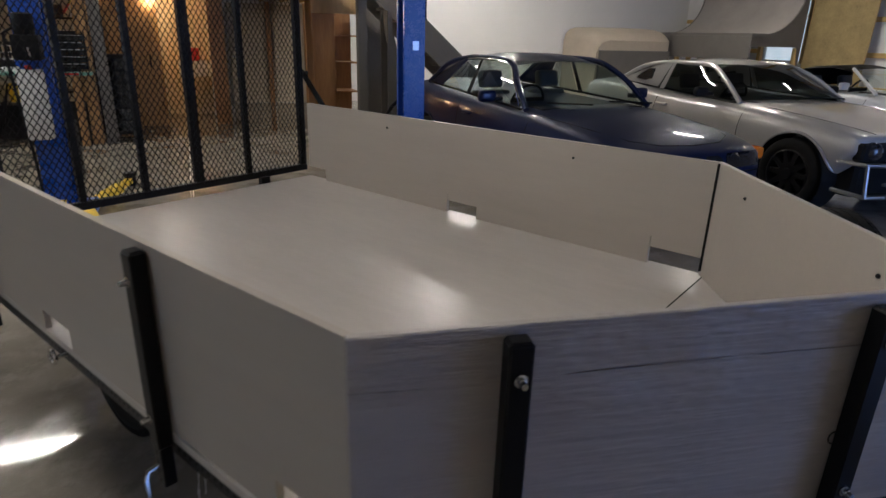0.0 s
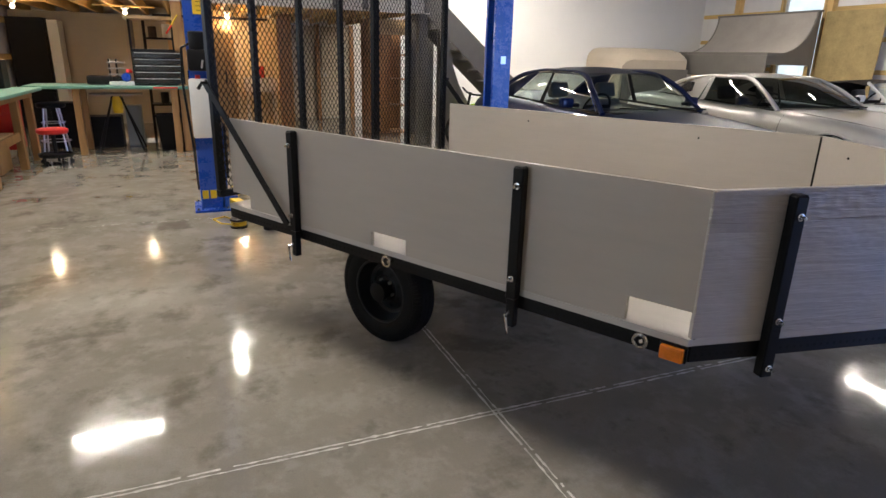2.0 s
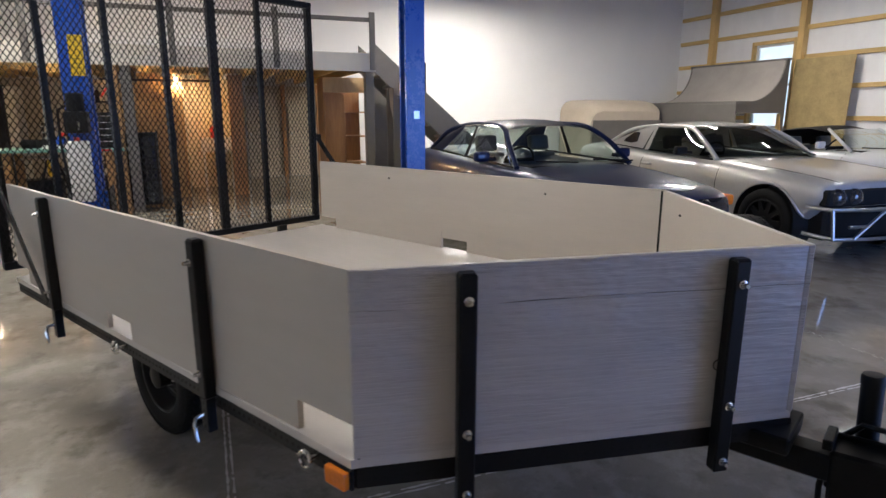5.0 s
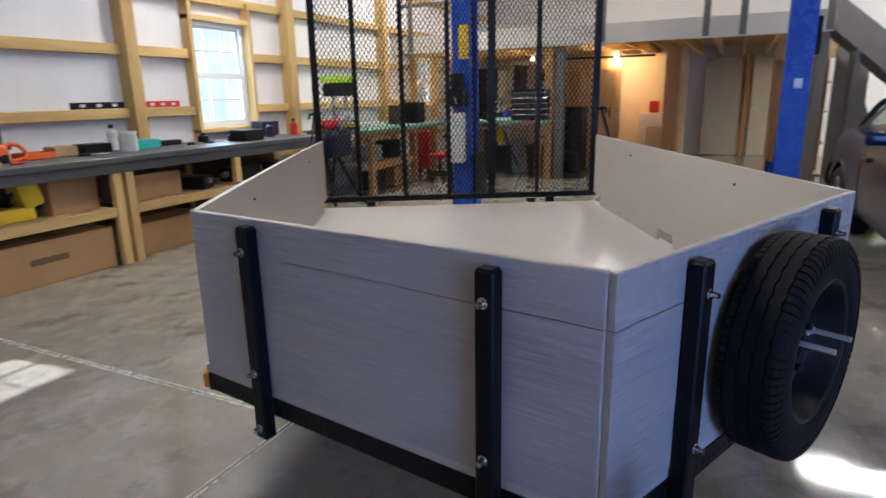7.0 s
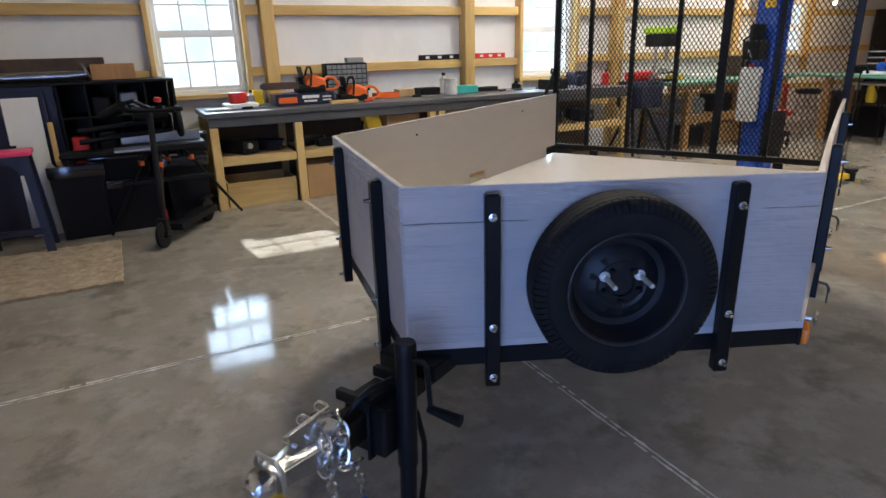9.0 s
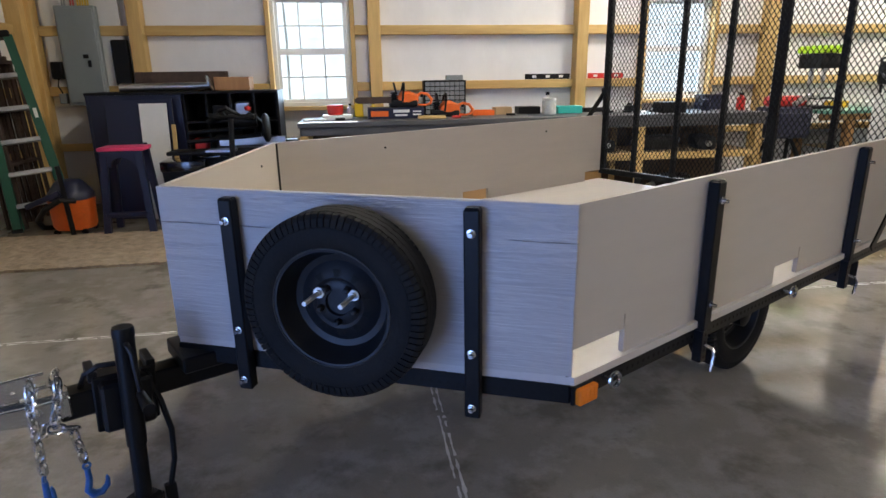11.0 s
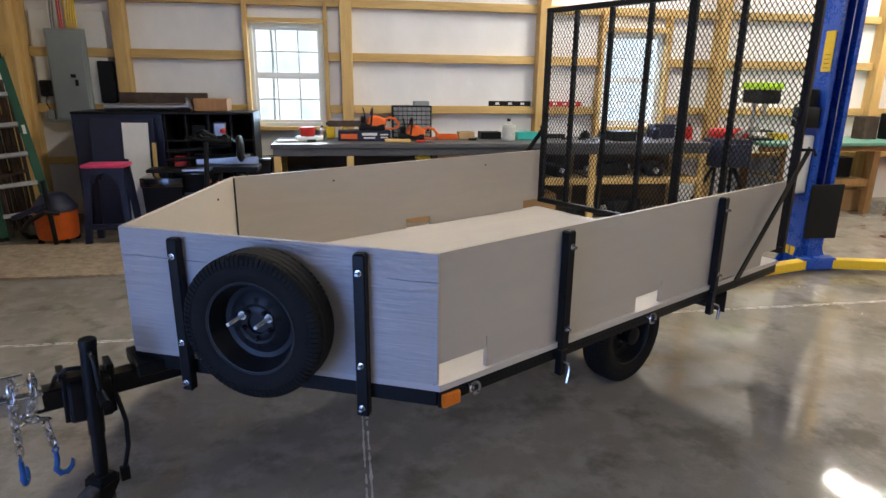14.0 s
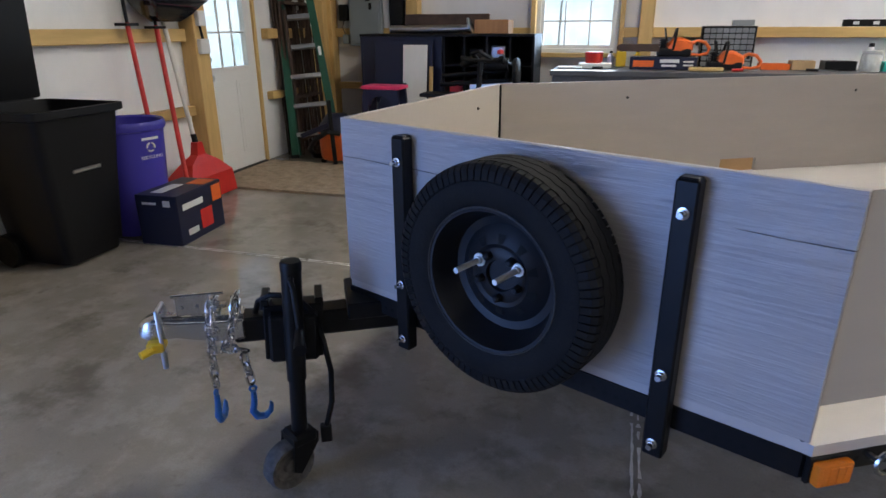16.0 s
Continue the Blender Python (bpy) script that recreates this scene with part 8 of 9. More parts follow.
part("worktop", boxed((7.7, 1.16, 0.91), (8.5, 3.20, 0.95), 0.006), GREENTOP, gb2, "sea-green worktop")
part("worktop_label", boxed((7.696, 1.30, 0.918), (7.70, 1.62, 0.944)), RED, gb2)
for x, y in ((7.84, 2.60), (7.80, 1.36), (8.42, 2.60), (8.42, 1.36)):
    part("leg", boxed((x - 0.045, y - 0.045, 0), (x + 0.045, y + 0.045, 0.909), 0.004), BENCHWOOD, gb2)
tc_ = thing("tool_chest", "glossy black tool chest with five drawers", "tool chest", Matrix.Translation((8.08, 1.52, 0.951)))
part("chest_body", boxed((-0.22, -0.34, 0), (0.22, 0.34, 0.50), 0.01), DARK, tc_)
for i in range(5):
    z = 0.03 + i * 0.088
    d = part("drawer", boxed((-0.232, -0.325, z), (-0.221, 0.325, z + 0.078), 0.003), mat_gloss, tc_)
    part("drawer_pull", boxed((-0.238, -0.30, z + 0.062), (-0.231, 0.30, z + 0.072), 0.002), STEEL, d)
hs = thing("wall_shelf", "pine and black hanging shelf unit under the loft", "shelf")
part("shelf_board", boxed((8.0, 1.24, 1.85), (8.4, 1.92, 1.90), 0.004), PLYWOOD, hs)
for y in (1.30, 1.86):
    part("side_frame", boxed((8.05, y - 0.015, 1.45), (8.68, y + 0.015, 1.85), 0.003), DARK, hs)
structure("loft_post_1", boxed((7.86, 1.15, 0), (8.0, 1.29, 2.099), 0.006), BENCHWOOD, "pine post carrying the loft", "post")
structure("loft_post_2", boxed((7.88, 0.98, 0), (8.02, 1.12, 2.099), 0.004), RAMPGREY, "grey painted post carrying the loft", "post")
structure("loft_post_3", boxed((7.9, -2.58, 0), (8.04, -2.44, 2.099), 0.004), RAMPGREY, "grey painted post carrying the loft", "post")
tb = thing("waste_bin", "tapered black plastic waste bin on the floor", "waste bin", Matrix.Translation((8.15, 1.48, 0)))
part("bin_shell", ring_faces(bmesh.new(), [rrect(0.11, 0.13, 0.005, 0.03), rrect(0.15, 0.17, 0.5, 0.03), rrect(0.16, 0.18, 0.5, 0.03), rrect(0.16, 0.18, 0.53, 0.03), rrect(0.14, 0.16, 0.53, 0.03), rrect(0.10, 0.12, 0.03, 0.03)]), DARK, tb, smooth=True)


def stool(x, y, z, mt, label, roll):
    ob = thing("shop_stool", label, "stool", Matrix.Translation((x, y, 0)), group="shop stools")
    part("seat", lathe(bmesh.new(), [(0, z - 0.07), (0.16, z - 0.07), (0.18, z - 0.05), (0.18, z - 0.015), (0.15, z), (0, z)], 28), mt, ob, smooth=True)
    if roll:
        part("gas_post", tube(bmesh.new(), [(0, 0, 0.14), (0, 0, z - 0.07)], 0.025, 12), DARK, ob, smooth=True)
        part("tool_tray", lathe(bmesh.new(), [(0, 0.10), (0.19, 0.10), (0.20, 0.14), (0.19, 0.14), (0.18, 0.115), (0, 0.115)], 24), DARK, ob, smooth=True)
        for i in range(5):
            q = 2 * math.pi * i / 5
            part("caster", lathe(bmesh.new(), [(0, -0.014), (0.03, -0.014), (0.03, 0.014), (0, 0.014)], 12, Matrix.Translation((0.17 * math.cos(q), 0.17 * math.sin(q), 0.03)) @ Matrix.Rotation(q, 4, "Z") @ Matrix.Rotation(math.pi / 2, 4, "X")), DARK, ob)
            part("caster_stem", tube(bmesh.new(), [(0.17 * math.cos(q), 0.17 * math.sin(q), 0.05), (0.17 * math.cos(q), 0.17 * math.sin(q), 0.11)], 0.01, 6), DARK, ob)
    else:
        for i in range(4):
            q = math.pi / 4 + i * math.pi / 2
            part("leg", tube(bmesh.new(), [(0.20 * math.cos(q), 0.20 * math.sin(q), 0.012), (0.11 * math.cos(q), 0.11 * math.sin(q), z - 0.07)], 0.012, 8), STEEL, ob, smooth=True)
        for zz, rr in ((0.2, 0.178), (0.45, 0.142)):
            part("foot_ring", tube(bmesh.new(), [(rr * math.cos(q), rr * math.sin(q), zz) for q in (2 * math.pi * k / 24 for k in range(24))], 0.008, 6, loop=True), STEEL, ob, smooth=True)
    return ob


stool(7.10, 2.82, 0.46, RED, "red round rolling mechanic's stool", True)
stool(7.92, 2.94, 0.72, DARK, "black round stool on chrome legs", False)
rs = thing("router_stand", "small white-topped tool table on black folding legs", "tool table", Matrix.Translation((8.15, 2.14, 0)))
part("table_top", boxed((-0.2, -0.34, 0.80), (0.2, 0.34, 0.83), 0.006), BEIGE, rs)
for sx, sy in ((-1, -1), (-1, 1), (1, -1), (1, 1)):
    part("leg", tube(bmesh.new(), [(sx * 0.22, sy * 0.30, 0.014), (-sx * 0.05, sy * 0.05, 0.80)], 0.014, 8), DARK, rs, smooth=True)
part("router", lathe(bmesh.new(), [(0, 0.55), (0.06, 0.55), (0.07, 0.6), (0.07, 0.80)], 16), YELLOW, rs, smooth=True)
ob = thing("case_roll", "black hard tool case on the green bench", "tool case", Matrix.Translation((8.25, 2.25, 0.951)))
part("case_body", boxed((-0.12, -0.24, 0), (0.12, 0.24, 0.12), 0.03, seg=2), DARK, ob, smooth=True)
ob = thing("red_cart", "red wheeled tool cart beside the bench", "tool cart", Matrix.Translation((7.78, 3.50, 0)))
part("cart_body", boxed((-0.12, -0.2, 0.12), (0.2, 0.2, 0.78), 0.01), RED, ob)
for i in range(4):
    part("drawer", boxed((-0.13, -0.18, 0.16 + i * 0.15), (-0.121, 0.18, 0.29 + i * 0.15), 0.003), RED, ob)
for sx in (-0.07, 0.15):
    for sy in (-0.15, 0.15):
        part("caster", lathe(bmesh.new(), [(0, -0.02), (0.055, -0.02), (0.055, 0.02), (0, 0.02)], 14, Matrix.Translation((sx, sy, 0.058)) @ Matrix.Rotation(math.pi / 2, 4, "X")), DARK, ob)
# bright power tool on a stand and a blue machine between the benches
ob = thing("drill_press", "black drill press with a lime-green head cover", "drill press", Matrix.Translation((5.22, 3.45, 0)))
part("base", boxed((-0.15, -0.2, 0.941), (0.15, 0.2, 0.975), 0.01), DARK, ob)
part("column", tube(bmesh.new(), [(0, 0.08, 0.975), (0, 0.08, 1.60)], 0.03, 14), STEEL, ob, smooth=True)
part("press_head", boxed((-0.14, -0.22, 1.40), (0.14, 0.16, 1.57), 0.03, seg=2), DARK, ob, smooth=True)
part("head_cover", boxed((-0.16, -0.24, 1.572), (0.16, 0.18, 1.66), 0.03, seg=2), LIME, ob, "lime-green cover", smooth=True)
part("table", boxed((-0.12, -0.2, 1.05), (0.12, 0.1, 1.075), 0.01), DARK, ob)
part("chuck", lathe(bmesh.new(), [(0, 1.24), (0.02, 1.24), (0.03, 1.3), (0.03, 1.40)], 12, Matrix.Translation((0, -0.12, 0))), STEEL, ob, smooth=True)
ob = thing("engine_hoist_part", "blue and red engine on a stand beside the bench", "engine", Matrix.Translation((4.72, 3.27, 0)))
part("engine_block", boxed((-0.24, -0.2, 0.62), (0.24, 0.2, 0.98), 0.05, seg=2), NAVY, ob, smooth=True)
part("valve_cover", boxed((-0.22, -0.1, 0.98), (0.22, 0.1, 1.10), 0.04, seg=2), RED, ob, smooth=True)
part("side_cover", boxed((-0.2, -0.23, 0.66), (0.16, -0.2, 0.92), 0.01), NAVY, ob)
for sx in (-0.2, 0.2):
    part("stand_leg", tube(bmesh.new(), [(sx * 1.5, -0.25, 0.02), (sx * 0.6, 0, 0.64)], 0.022, 8), DARK, ob, smooth=True)
    part("stand_leg", tube(bmesh.new(), [(sx * 1.5, 0.25, 0.02), (sx * 0.6, 0.02, 0.64)], 0.022, 8), DARK, ob, smooth=True)
part("intake_pipe", tube(bmesh.new(), [(0.0, -0.15, 1.0), (0.14, -0.22, 1.12), (0.3, -0.15, 1.1)], 0.035, 12), STEEL, ob, smooth=True)

mat_knotty = mat("knotty_yellow_pine", (0.50, 0.26, 0.08), 0.55, 0, 0.3, 5, 0.15, 30, stretch=(1, 1, 0.18), col2=(0.60, 0.37, 0.16), piece=0.12)
# ---------------------------------------------------------------- under the loft
structure("partition_back", boxed((12.0, 0.95, 0), (12.06, YN, 2.098)), mat("tan_painted_wall", (0.46, 0.40, 0.31), 0.6, 0, 0.06, 2), "tan wall at the back of the shop area", "wall")
structure("partition_plywood", boxed((9.50, 0.37, 0), (9.53, 1.05, 2.098)), mat("warm_osb_wall", (0.50, 0.28, 0.10), 0.6, 0, 0.3, 6, 0.2, 30, col2=(0.62, 0.38, 0.16)), "plywood partition of the wash room", "wall")
structure("partition_side", boxed((9.53, 0.99, 0), (11.99, 1.05, 2.098)), PLYWOOD, "plywood side partition", "wall")
structure("washroom_back", boxed((11.0, -0.62, 0), (11.05, 0.98, 2.098)), mat("cream_wall", (0.68, 0.58, 0.42), 0.6, 0, 0.05, 2), "cream back wall of the lit wash room", "wall")
structure("washroom_side", boxed((9.53, -0.62, 0), (10.99, -0.585, 2.098)), PLYWOOD, "plywood wall of the wash room", "wall")
structure("partition_post", boxed((9.48, -0.60, 0), (9.60, -0.37, 2.098), 0.004), BROWNWOOD, "dark pine post at the wash room opening", "post")
lamp = new("washroom_bulb", bpy.data.lights.new("washroom_bulb", "POINT"))
lamp.data.energy, lamp.data.color, lamp.data.shadow_soft_size = 15, (1.0, 0.66, 0.32), 0.05
lamp.location = (10.3, 0.54, 1.9)
ob = thing("bulb_holder", "bare glowing bulb in the wash room", "lamp", pose(10.3, 0.54, 2.10), group="loft bulbs")
part("socket", lathe(bmesh.new(), [(0, 0), (0.055, 0), (0.05, -0.025), (0.025, -0.05), (0, -0.05)], 16), WHITEPL, ob, smooth=True)
part("bulb", lathe(bmesh.new(), [(0.013, -0.05), (0.03, -0.08), (0.028, -0.1), (0, -0.115)], 14), LAMPGLOW, ob, smooth=True)
ob = thing("wash_sink", "white utility sink with red bottle on it", "sink", Matrix.Translation((10.6, -0.15, 0)))
part("basin", boxed((-0.25, -0.3, 0.72), (0.25, 0.3, 0.98), 0.03, seg=2), FROST, ob, smooth=True)
for sx in (-0.2, 0.2):
    for sy in (-0.25, 0.25):
        part("sink_leg", boxed((sx - 0.02, sy - 0.02, 0), (sx + 0.02, sy + 0.02, 0.72), 0.004), FROST, ob)
part("tap", tube(bmesh.new(), [(0.2, 0, 0.98), (0.2, 0, 1.15), (0.05, 0, 1.18), (0.02, 0, 1.12)], 0.012, 8), STEEL, ob, smooth=True)
solid("soap_jug", boxed((-0.06, -0.09, 0), (0.06, 0.09, 0.22), 0.03, seg=2), RED, "red plastic jug on the sink edge", "jug", Matrix.Translation((10.42, -0.12, 0.981)))
for i, (y0, y1) in enumerate(((-1.62, -0.85), (-2.42, -1.76))):
    ob = thing("interior_door_%d" % (i + 1), "beige interior door with a dark frame", "door", kind="structure")
    part("door_leaf", boxed((12.66, y0, 0.01), (12.70, y1, 2.05), 0.003), BEIGE, ob)
    part("door_frame", boxed((12.62, y0 - 0.10, 0), (12.74, y0 - 0.004, 2.09), 0.003), BROWNWOOD, ob)
    part("door_knob", lathe(bmesh.new(), [(0, 0), (0.03, 0), (0.03, 0.05), (0, 0.06)], 14, Matrix.Translation((12.66, y1 - 0.07, 0.98)) @ Matrix.Rotation(-math.pi / 2, 4, "Y")), STEEL, ob, smooth=True)
ob = thing("pine_closet", "knotty pine closet under the loft with an open shelf", "closet")
part("closet_door", boxed((9.46, -2.42, 0.02), (9.50, -2.04, 1.80), 0.003), BROWNWOOD, ob)
part("closet_body", boxed((9.505, -2.84, 0), (10.1, -2.03, 0.02)), BROWNWOOD, ob)
part("closet_side", boxed((9.505, -2.06, 0.02), (10.1, -2.03, 2.09)), BROWNWOOD, ob)
part("closet_head", boxed((9.46, -2.84, 1.82), (9.50, -2.03, 2.09), 0.003), PLYWOOD, ob)
for z in (0.5, 1.0, 1.45):
    part("closet_shelf", boxed((9.52, -2.83, z), (10.05, -2.44, z + 0.025)), BROWNWOOD, ob)
part("closet_back", boxed((10.07, -2.84, 0.02), (10.1, -2.07, 2.09)), BROWNWOOD, ob)
structure("stair_wall", boxed((9.44, -3.30, 0), (9.50, -2.845, 2.30)), RAMPGREY, "grey painted wall under the stairs", "wall")
bc = thing("storage_locker", "black metal locker under the loft", "locker")
part("locker_body", boxed((11.4, 3.45, 0), (11.98, 4.05, 1.95), 0.01), DARK, bc)
part("locker_door", boxed((11.385, 3.47, 0.03), (11.399, 4.03, 1.93), 0.003), DARK, bc)
solid("fridge", boxed((11.40, 3.25, 0), (11.95, 3.42, 1.92), 0.006), FROST, "tall cream fridge side beside the locker", "fridge")
bdoor = thing("barn_door", "knotty pine plank door with a diagonal brace", "door", kind="structure")
for k in range(6):
    y = 0.46 + k * 0.158
    part("plank", boxed((9.455, y, 0.03), (9.478, y + 0.152, 1.93), 0.004), mat_knotty, bdoor)
for z in (0.10, 1.76):
    part("cross_brace", boxed((9.430, 0.47, z), (9.454, 1.40, z + 0.14), 0.004), mat_knotty, bdoor)
part("diagonal_brace", boxed((-0.012, -0.07, -0.86), (0.012, 0.07, 0.86), 0.004, Matrix.Translation((9.442, 0.935, 1.0)) @ Matrix.Rotation(radians(29), 4, "X")), mat_knotty, bdoor)
part("door_track", boxed((9.42, -0.2, 1.96), (9.44, 1.6, 2.0), 0.003), DARK, bdoor)
part("door_pull", boxed((9.415, 0.52, 0.92), (9.428, 0.545, 1.12), 0.004), DARK, bdoor)
ws = thing("wire_shelf", "black wire shelf crowded with tins beside the plank door", "shelf", Matrix.Translation((8.95, 1.62, 0)))
for sx in (-0.18, 0.18):
    for sy in (-0.3, 0.1):
        part("shelf_post", tube(bmesh.new(), [(sx, sy, 0.0), (sx, sy, 1.95)], 0.012, 8), DARK, ws)
for z in (0.6, 1.25, 1.6, 1.9):
    part("shelf_tier", boxed((-0.19, -0.31, z), (0.19, 0.11, z + 0.025), 0.004), DARK, ws)
for i, (y, z, mt) in enumerate(((-0.2, 1.275, GREYBOX), (-0.05, 1.275, WHITEPL), (-0.22, 1.625, WHITEPL), (-0.02, 1.625, RUST), (-0.1, 0.625, DARK))):
    solid("paint_tin", lathe(bmesh.new(), [(0, 0), (0.06, 0), (0.06, 0.15 + 0.02 * (i % 3)), (0.055, 0.16 + 0.02 * (i % 3)), (0, 0.155 + 0.02 * (i % 3))], 20), mt, "small tin standing on the wire shelf", "tin", Matrix.Translation((8.88, 1.62 + y, z + 0.001)), group="tins on the wire shelf", smooth=True)
bt = thing("tall_tool_cabinet", "tall black tool cabinet by the loft post", "tool cabinet", Matrix.Translation((8.52, 0.99, 0)))
part("cabinet_body", boxed((-0.22, -0.22, 0.05), (0.22, 0.22, 1.15), 0.01), DARK, bt)
for i in range(6):
    part("drawer", boxed((-0.232, -0.2, 0.1 + i * 0.17), (-0.221, 0.2, 0.25 + i * 0.17), 0.004), mat_gloss, bt)
bm = boxed((-0.10, -0.16, 0), (0.10, 0.16, 0.05), 0.008)
cg = thing("bench_machine", "small grey bench machine with a red knob and blue motor", "bench machine", Matrix.Translation((7.98, 2.02, 0.951)))
part("machine_base", bm, WHITEPL, cg)
part("motor", lathe(bmesh.new(), [(0, -0.08), (0.055, -0.08), (0.06, -0.06), (0.06, 0.07), (0.04, 0.09), (0, 0.09)], 18, Matrix.Translation((-0.02, -0.06, 0.112)) @ Matrix.Rotation(math.pi / 2, 4, "Y")), LIFTBLUE, cg, "blue motor housing", smooth=True)
part("knob", lathe(bmesh.new(), [(0, 0.0), (0.04, 0.0), (0.045, 0.02), (0.03, 0.05), (0, 0.055)], 16, Matrix.Translation((0, -0.10, 0.17))), RED, cg, "red knob", smooth=True)
for y in (0.05, 0.14):
    part("guide_bar", boxed((-0.012, y - 0.012, 0.05), (0.012, y + 0.012, 0.36), 0.003), DARK, cg)
for z in (0.14, 0.22, 0.30):
    part("guide_arm", boxed((-0.02, -0.06, z), (0.02, 0.17, z + 0.018), 0.003), STEEL, cg)
for x, y, sx, sy, sz, mt, lb in ((8.75, 2.42, 0.36, 0.52, 0.46, DARK, "black storage tote under the green bench"), (8.72, 1.98, 0.3, 0.22, 0.62, GREYBOX, "grey metal case standing under the bench"), (8.8, 2.9, 0.4, 0.34, 0.66, DARK, "black case beneath the bench end")):
    solid("storage_case", boxed((-sx / 2, -sy / 2, 0), (sx / 2, sy / 2, sz), 0.02, seg=2), mt, lb, "storage case", Matrix.Translation((x, y, 0)))
ht = thing("hanging_wrench", "red and yellow handled tool hanging on the loft post", "hand tool")
part("handle", tube(bmesh.new(), [(7.835, 1.30, 1.78), (7.835, 1.38, 1.66)], 0.014, 8), RED, ht, smooth=True)
part("shaft", tube(bmesh.new(), [(7.835, 1.21, 1.92), (7.835, 1.30, 1.78)], 0.011, 8), YELLOW, ht, smooth=True)
# loft railing
rl = thing("loft_railing", "grey timber railing along the loft edge", "railing", kind="structure")
part("top_rail", boxed((LX + 0.0, -2.6, 2.86), (LX + 0.06, YN - 0.2, 2.92), 0.004), RAMPGREY, rl)
for y in (-2.55, -1.52, -1.05, 0.4, 2.2, 3.7):
    part("baluster", boxed((LX - 0.03, y - 0.045, 2.12), (LX - 0.001, y + 0.045, 3.0), 0.003), RAMPGREY, rl)

# ---------------------------------------------------------------- stairs, ramps and the bicycle
sr = thing("staircase", "grey painted open timber stairs up to the loft", "stairs", kind="structure")
slope = 0.87
for x in (8.18, 9.05):
    y0, z0 = -2.62, 2.62
    y1 = y0 - (z0 - 0.05) / slope
    bm = prism(bmesh.new(), [(y0, z0), (y0, z0 - 0.46), (y1 + 0.46 / slope, 0.0), (y1 - 0.05, 0.0), (y1 - 0.05, 0.06)], x, x + 0.045, YZ)
    part("stringer", bm, RAMPGREY, sr)
for i in range(13):
    z = 0.17 + i * 0.175
    y = -2.62 - (2.5 - z) / slope
    part("tread", boxed((8.226, y - 0.02, z - 0.04), (9.049, y + 0.24, z), 0.003), RAMPGREY, sr)
qp = thing("quarter_pipe", "grey skate quarter pipe standing beneath the stairs", "skate ramp")
curve = [(-2.92 - 1.75 * (1 - math.cos(q)), 1.85 - 1.85 * math.sin(q)) for q in (math.pi / 2 * k / 10 for k in range(11))]
bm = prism(bmesh.new(), [(-2.86, 0.0), (-2.86, 1.85)] + curve, 7.75, 7.79, YZ)
part("ramp_side", bm, RAMPGREY, qp)
bm = prism(bmesh.new(), [(-2.86, 0.0), (-2.86, 1.85)] + curve, 8.12, 8.16, YZ)
part("ramp_side", bm, RAMPGREY, qp)
bm = ring_faces(bmesh.new(), [[(7.79, y + 0.01, z), (8.12, y + 0.01, z), (8.12, y + 0.03, z - 0.0), (7.79, y + 0.03, z)] for y, z in curve])
part("ramp_skin", bm, RAMPFACE, qp)

bk = thing("bicycle", "lime-yellow mountain bicycle leaning by the stairs", "bicycle", Matrix.Translation((7.25, -2.95, 0)) @ Matrix.Rotation(radians(-82), 4, "Z") @ Matrix.Rotation(radians(8), 4, "X"))
for x in (0, 1.02):
    w = part("bicycle_wheel", tube(bmesh.new(), [(x + 0.30 * math.cos(q), 0, 0.325 + 0.30 * math.sin(q)) for q in (2 * math.pi * k / 40 for k in range(40))], 0.025, 8, loop=True), RUBBER, bk, smooth=True)
    bm = bmesh.new()
    for k in range(14):
        q = 2 * math.pi * k / 14
        tube(bm, [(x, 0, 0.325), (x + 0.285 * math.cos(q), 0, 0.325 + 0.285 * math.sin(q))], 0.0015, 4)
    part("spokes", bm, STEEL, w, kind="stuff")
fr = [((0.0, 0, 0.325), (0.08, 0, 0.72)), ((0.08, 0, 0.72), (0.02, 0, 0.62)), ((0.10, 0, 0.70), (0.62, 0, 0.78)), ((0.12, 0, 0.62), (0.52, 0, 0.33)), ((0.52, 0, 0.33), (0.66, 0, 0.88)), ((0.52, 0, 0.33), (1.02, 0, 0.325)), ((0.62, 0, 0.74), (1.02, 0, 0.325))]
for p, q in fr:
    part("frame_tube", tube(bmesh.new(), [p, q], 0.022, 10), LIME, bk, smooth=True)
part("handlebar", tube(bmesh.new(), [(0.14, -0.33, 0.93), (0.08, -0.1, 0.90), (0.08, 0.1, 0.90), (0.14, 0.33, 0.93)], 0.015, 8), DARK, bk, smooth=True)
part("head_stem", tube(bmesh.new(), [(0.06, 0, 0.68), (0.09, 0, 0.92)], 0.022, 8), DARK, bk, smooth=True)
part("saddle", boxed((0.56, -0.07, 0.88), (0.82, 0.07, 0.94), 0.03, seg=2), DARK, bk, smooth=True)
part("crank", lathe(bmesh.new(), [(0, -0.01), (0.09, -0.01), (0.09, 0.01), (0, 0.01)], 20, Matrix.Translation((0.52, 0.06, 0.33)) @ Matrix.Rotation(math.pi / 2, 4, "X")), DARK, bk)

mr = thing("half_pipe_ramp", "grey-brown skateboard ramp with a curved face behind the cars", "skate ramp")
face_c = [(-12.62 + 1.05 * (1 - math.cos(a)), 2.66 - 0.95 * math.sin(a)) for a in (math.pi / 2 * k / 12 for k in range(13))]
for x in (8.65, 11.60):
    bm = prism(bmesh.new(), [(-12.72, 0.9), (-12.72, 2.68)] + [(y - 0.03, z + 0.03) for y, z in face_c[:1]] + face_c + [(-11.2, 1.71), (-11.2, 1.45), (-12.6, 1.45)], x, x + 0.05, YZ)
    part("ramp_side", bm, RAMPGREY, mr)
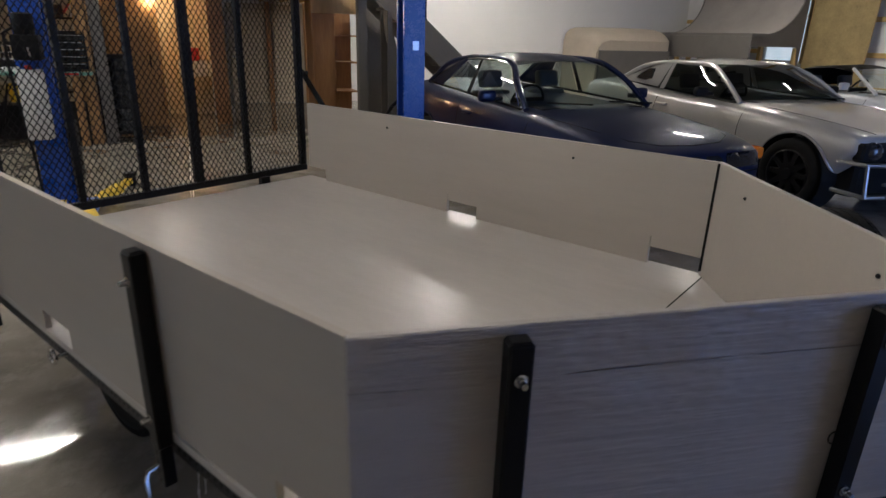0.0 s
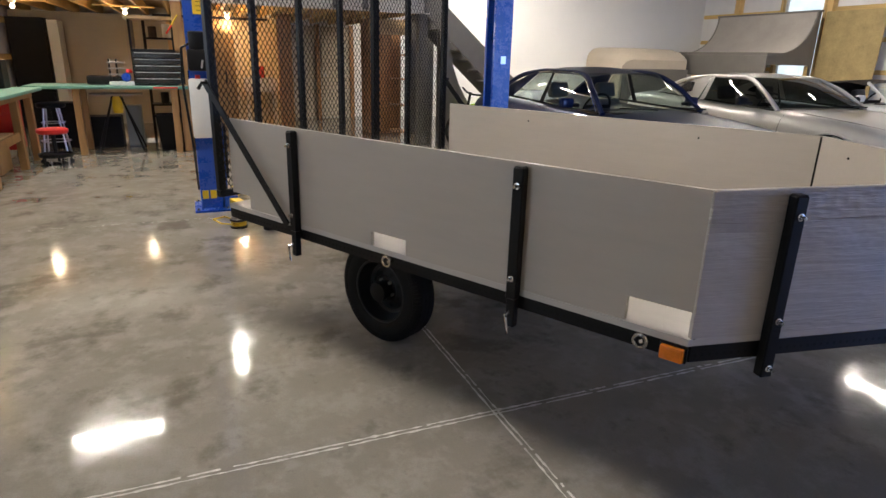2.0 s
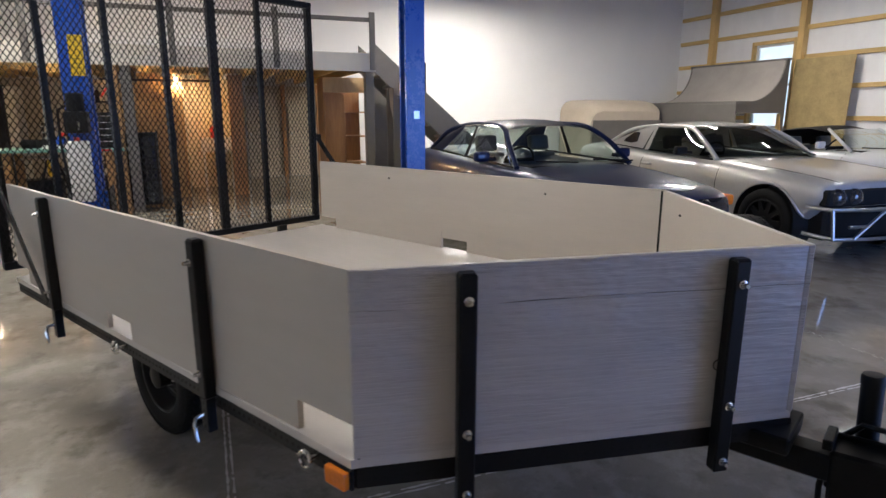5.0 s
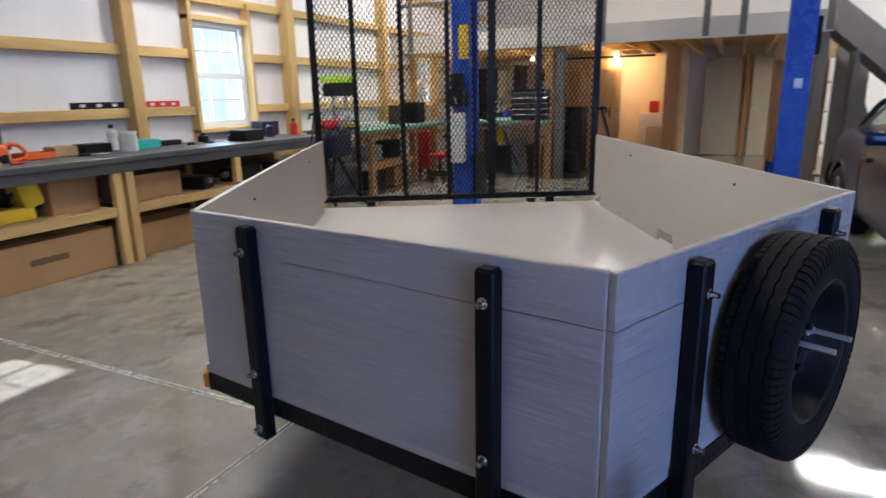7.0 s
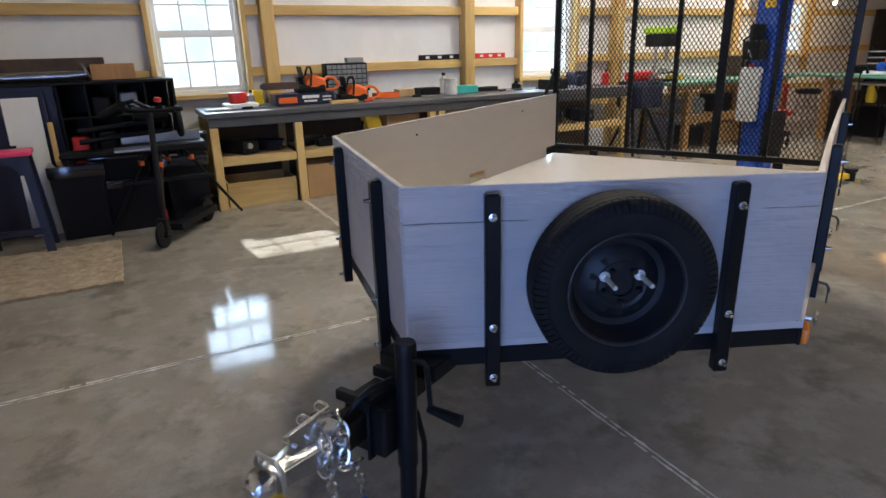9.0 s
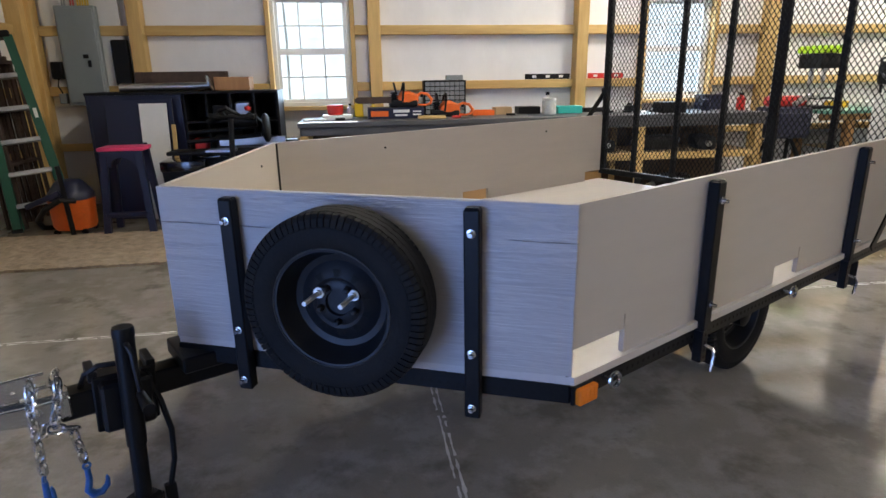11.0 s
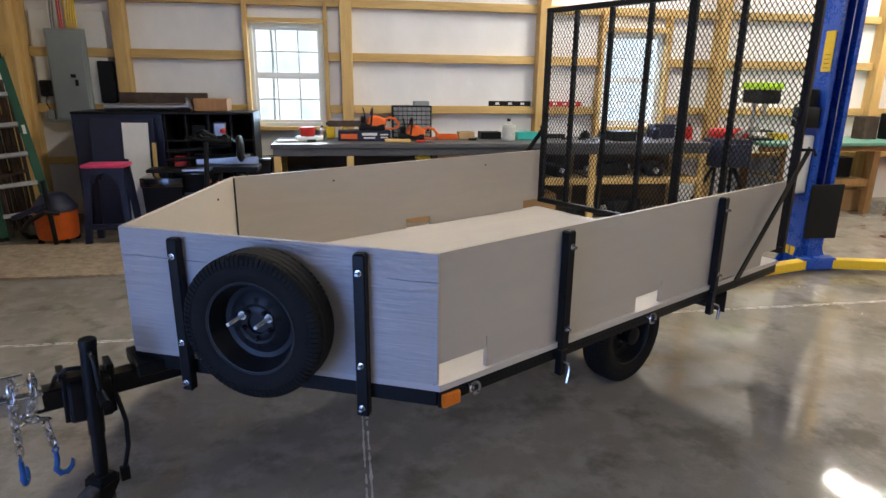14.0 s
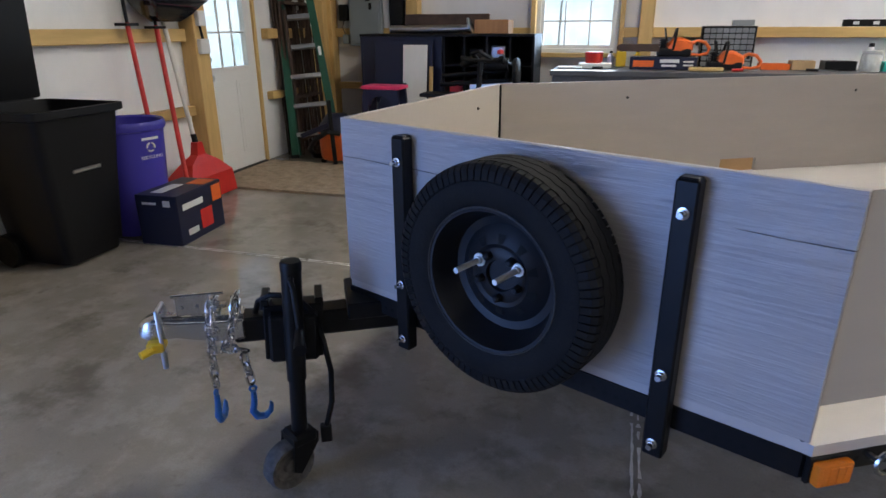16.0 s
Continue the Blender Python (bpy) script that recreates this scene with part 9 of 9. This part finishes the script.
bm = ring_faces(bmesh.new(), [[(8.68, y, z), (11.6, y, z), (11.6, y - 0.02, z - 0.02), (8.68, y - 0.02, z - 0.02)] for y, z in face_c])
part("ramp_face", bm, RAMPFACE, mr, "scuffed pale ramp surface", smooth=True)
part("ramp_lip", boxed((8.60, -12.74, 2.655), (11.67, -12.60, 2.70), 0.006), RAMPGREY, mr)
part("ramp_deck", boxed((8.60, -11.58, 1.66), (12.4, -11.15, 1.72), 0.006), RAMPGREY, mr)
part("ramp_front", boxed((8.60, -11.19, 1.16), (12.0, -11.15, 1.659), 0.006), RAMPGREY, mr)
for x in (8.66, 9.6, 10.8, 11.9):
    part("ramp_stud", boxed((x, -11.3, 0), (x + 0.09, -11.2, 1.16), 0.004), PINE, mr)
    part("ramp_stud", boxed((x, -12.7, 0), (x + 0.09, -12.6, 1.44), 0.004), PINE, mr)
rb = thing("ramp_platform", "pale-topped rounded skate ramp platform against the wall", "skate ramp")


def platform_ring(x, top, inset):
    y0, y1 = -8.9 - inset, -11.0
    return [(x, y0, 0.0), (x, y0, top - 0.30), (x, y0 - 0.05, top - 0.16), (x, y0 - 0.16, top - 0.05), (x, y0 - 0.34, top), (x, y1, top), (x, y1, 0.0)]


bm = ring_faces(bmesh.new(), [platform_ring(x, top, inset) for x, top, inset in ((10.90, 1.50, 0.0), (11.0, 1.60, 0.03), (11.2, 1.70, 0.10), (11.5, 1.77, 0.20), (12.0, 1.80, 0.26), (12.75, 1.80, 0.26))])
part("platform_shell", bm, mat("tan_ramp_skin", (0.43, 0.37, 0.29), 0.5, 0, 0.12, 2.0, 0.05, 40), rb, "rounded tan ramp surface", smooth=True)
part("platform_side", boxed((10.84, -11.02, 0), (10.896, -8.95, 1.28), 0.01), RAMPGREY, rb)
solid("plywood_sheet", boxed((-0.72, 0, 0), (0.72, 0.02, 2.68), 0.003), mat("weathered_plywood", (0.36, 0.27, 0.12), 0.7, 0, 0.3, 3, 0.2, 30), "weathered yellow plywood sheet leaning on the far wall", "plywood sheet", Matrix.Translation((8.0, YS + 0.30, 0.003)) @ Matrix.Rotation(radians(2.2), 4, "X"))

reel = thing("strap_reel", "yellow and black cord reel lying on the floor by the lift", "cord reel", Matrix.Translation((3.30, 0.86, 0)))
part("reel_drum", lathe(bmesh.new(), [(0, 0.0), (0.07, 0.0), (0.075, 0.012), (0.05, 0.016), (0.05, 0.06), (0.075, 0.064), (0.07, 0.078), (0, 0.078)], 24), DARK, reel, smooth=True)
for k in range(3):
    part("cord_coil", tube(bmesh.new(), [(0.058 * math.cos(q), 0.058 * math.sin(q), 0.026 + 0.012 * k) for q in (2 * math.pi * i / 24 for i in range(24))], 0.007, 6, loop=True), YELLOW, reel, smooth=True)
part("cord_end", tube(bmesh.new(), [(0.03, 0.05, 0.02), (0.12, 0.14, 0.012), (0.30, 0.20, 0.01), (0.36, 0.10, 0.01), (0.22, 0.02, 0.01), (0.07, 0.0, 0.02)], 0.006, 6), YELLOW, reel, smooth=True)
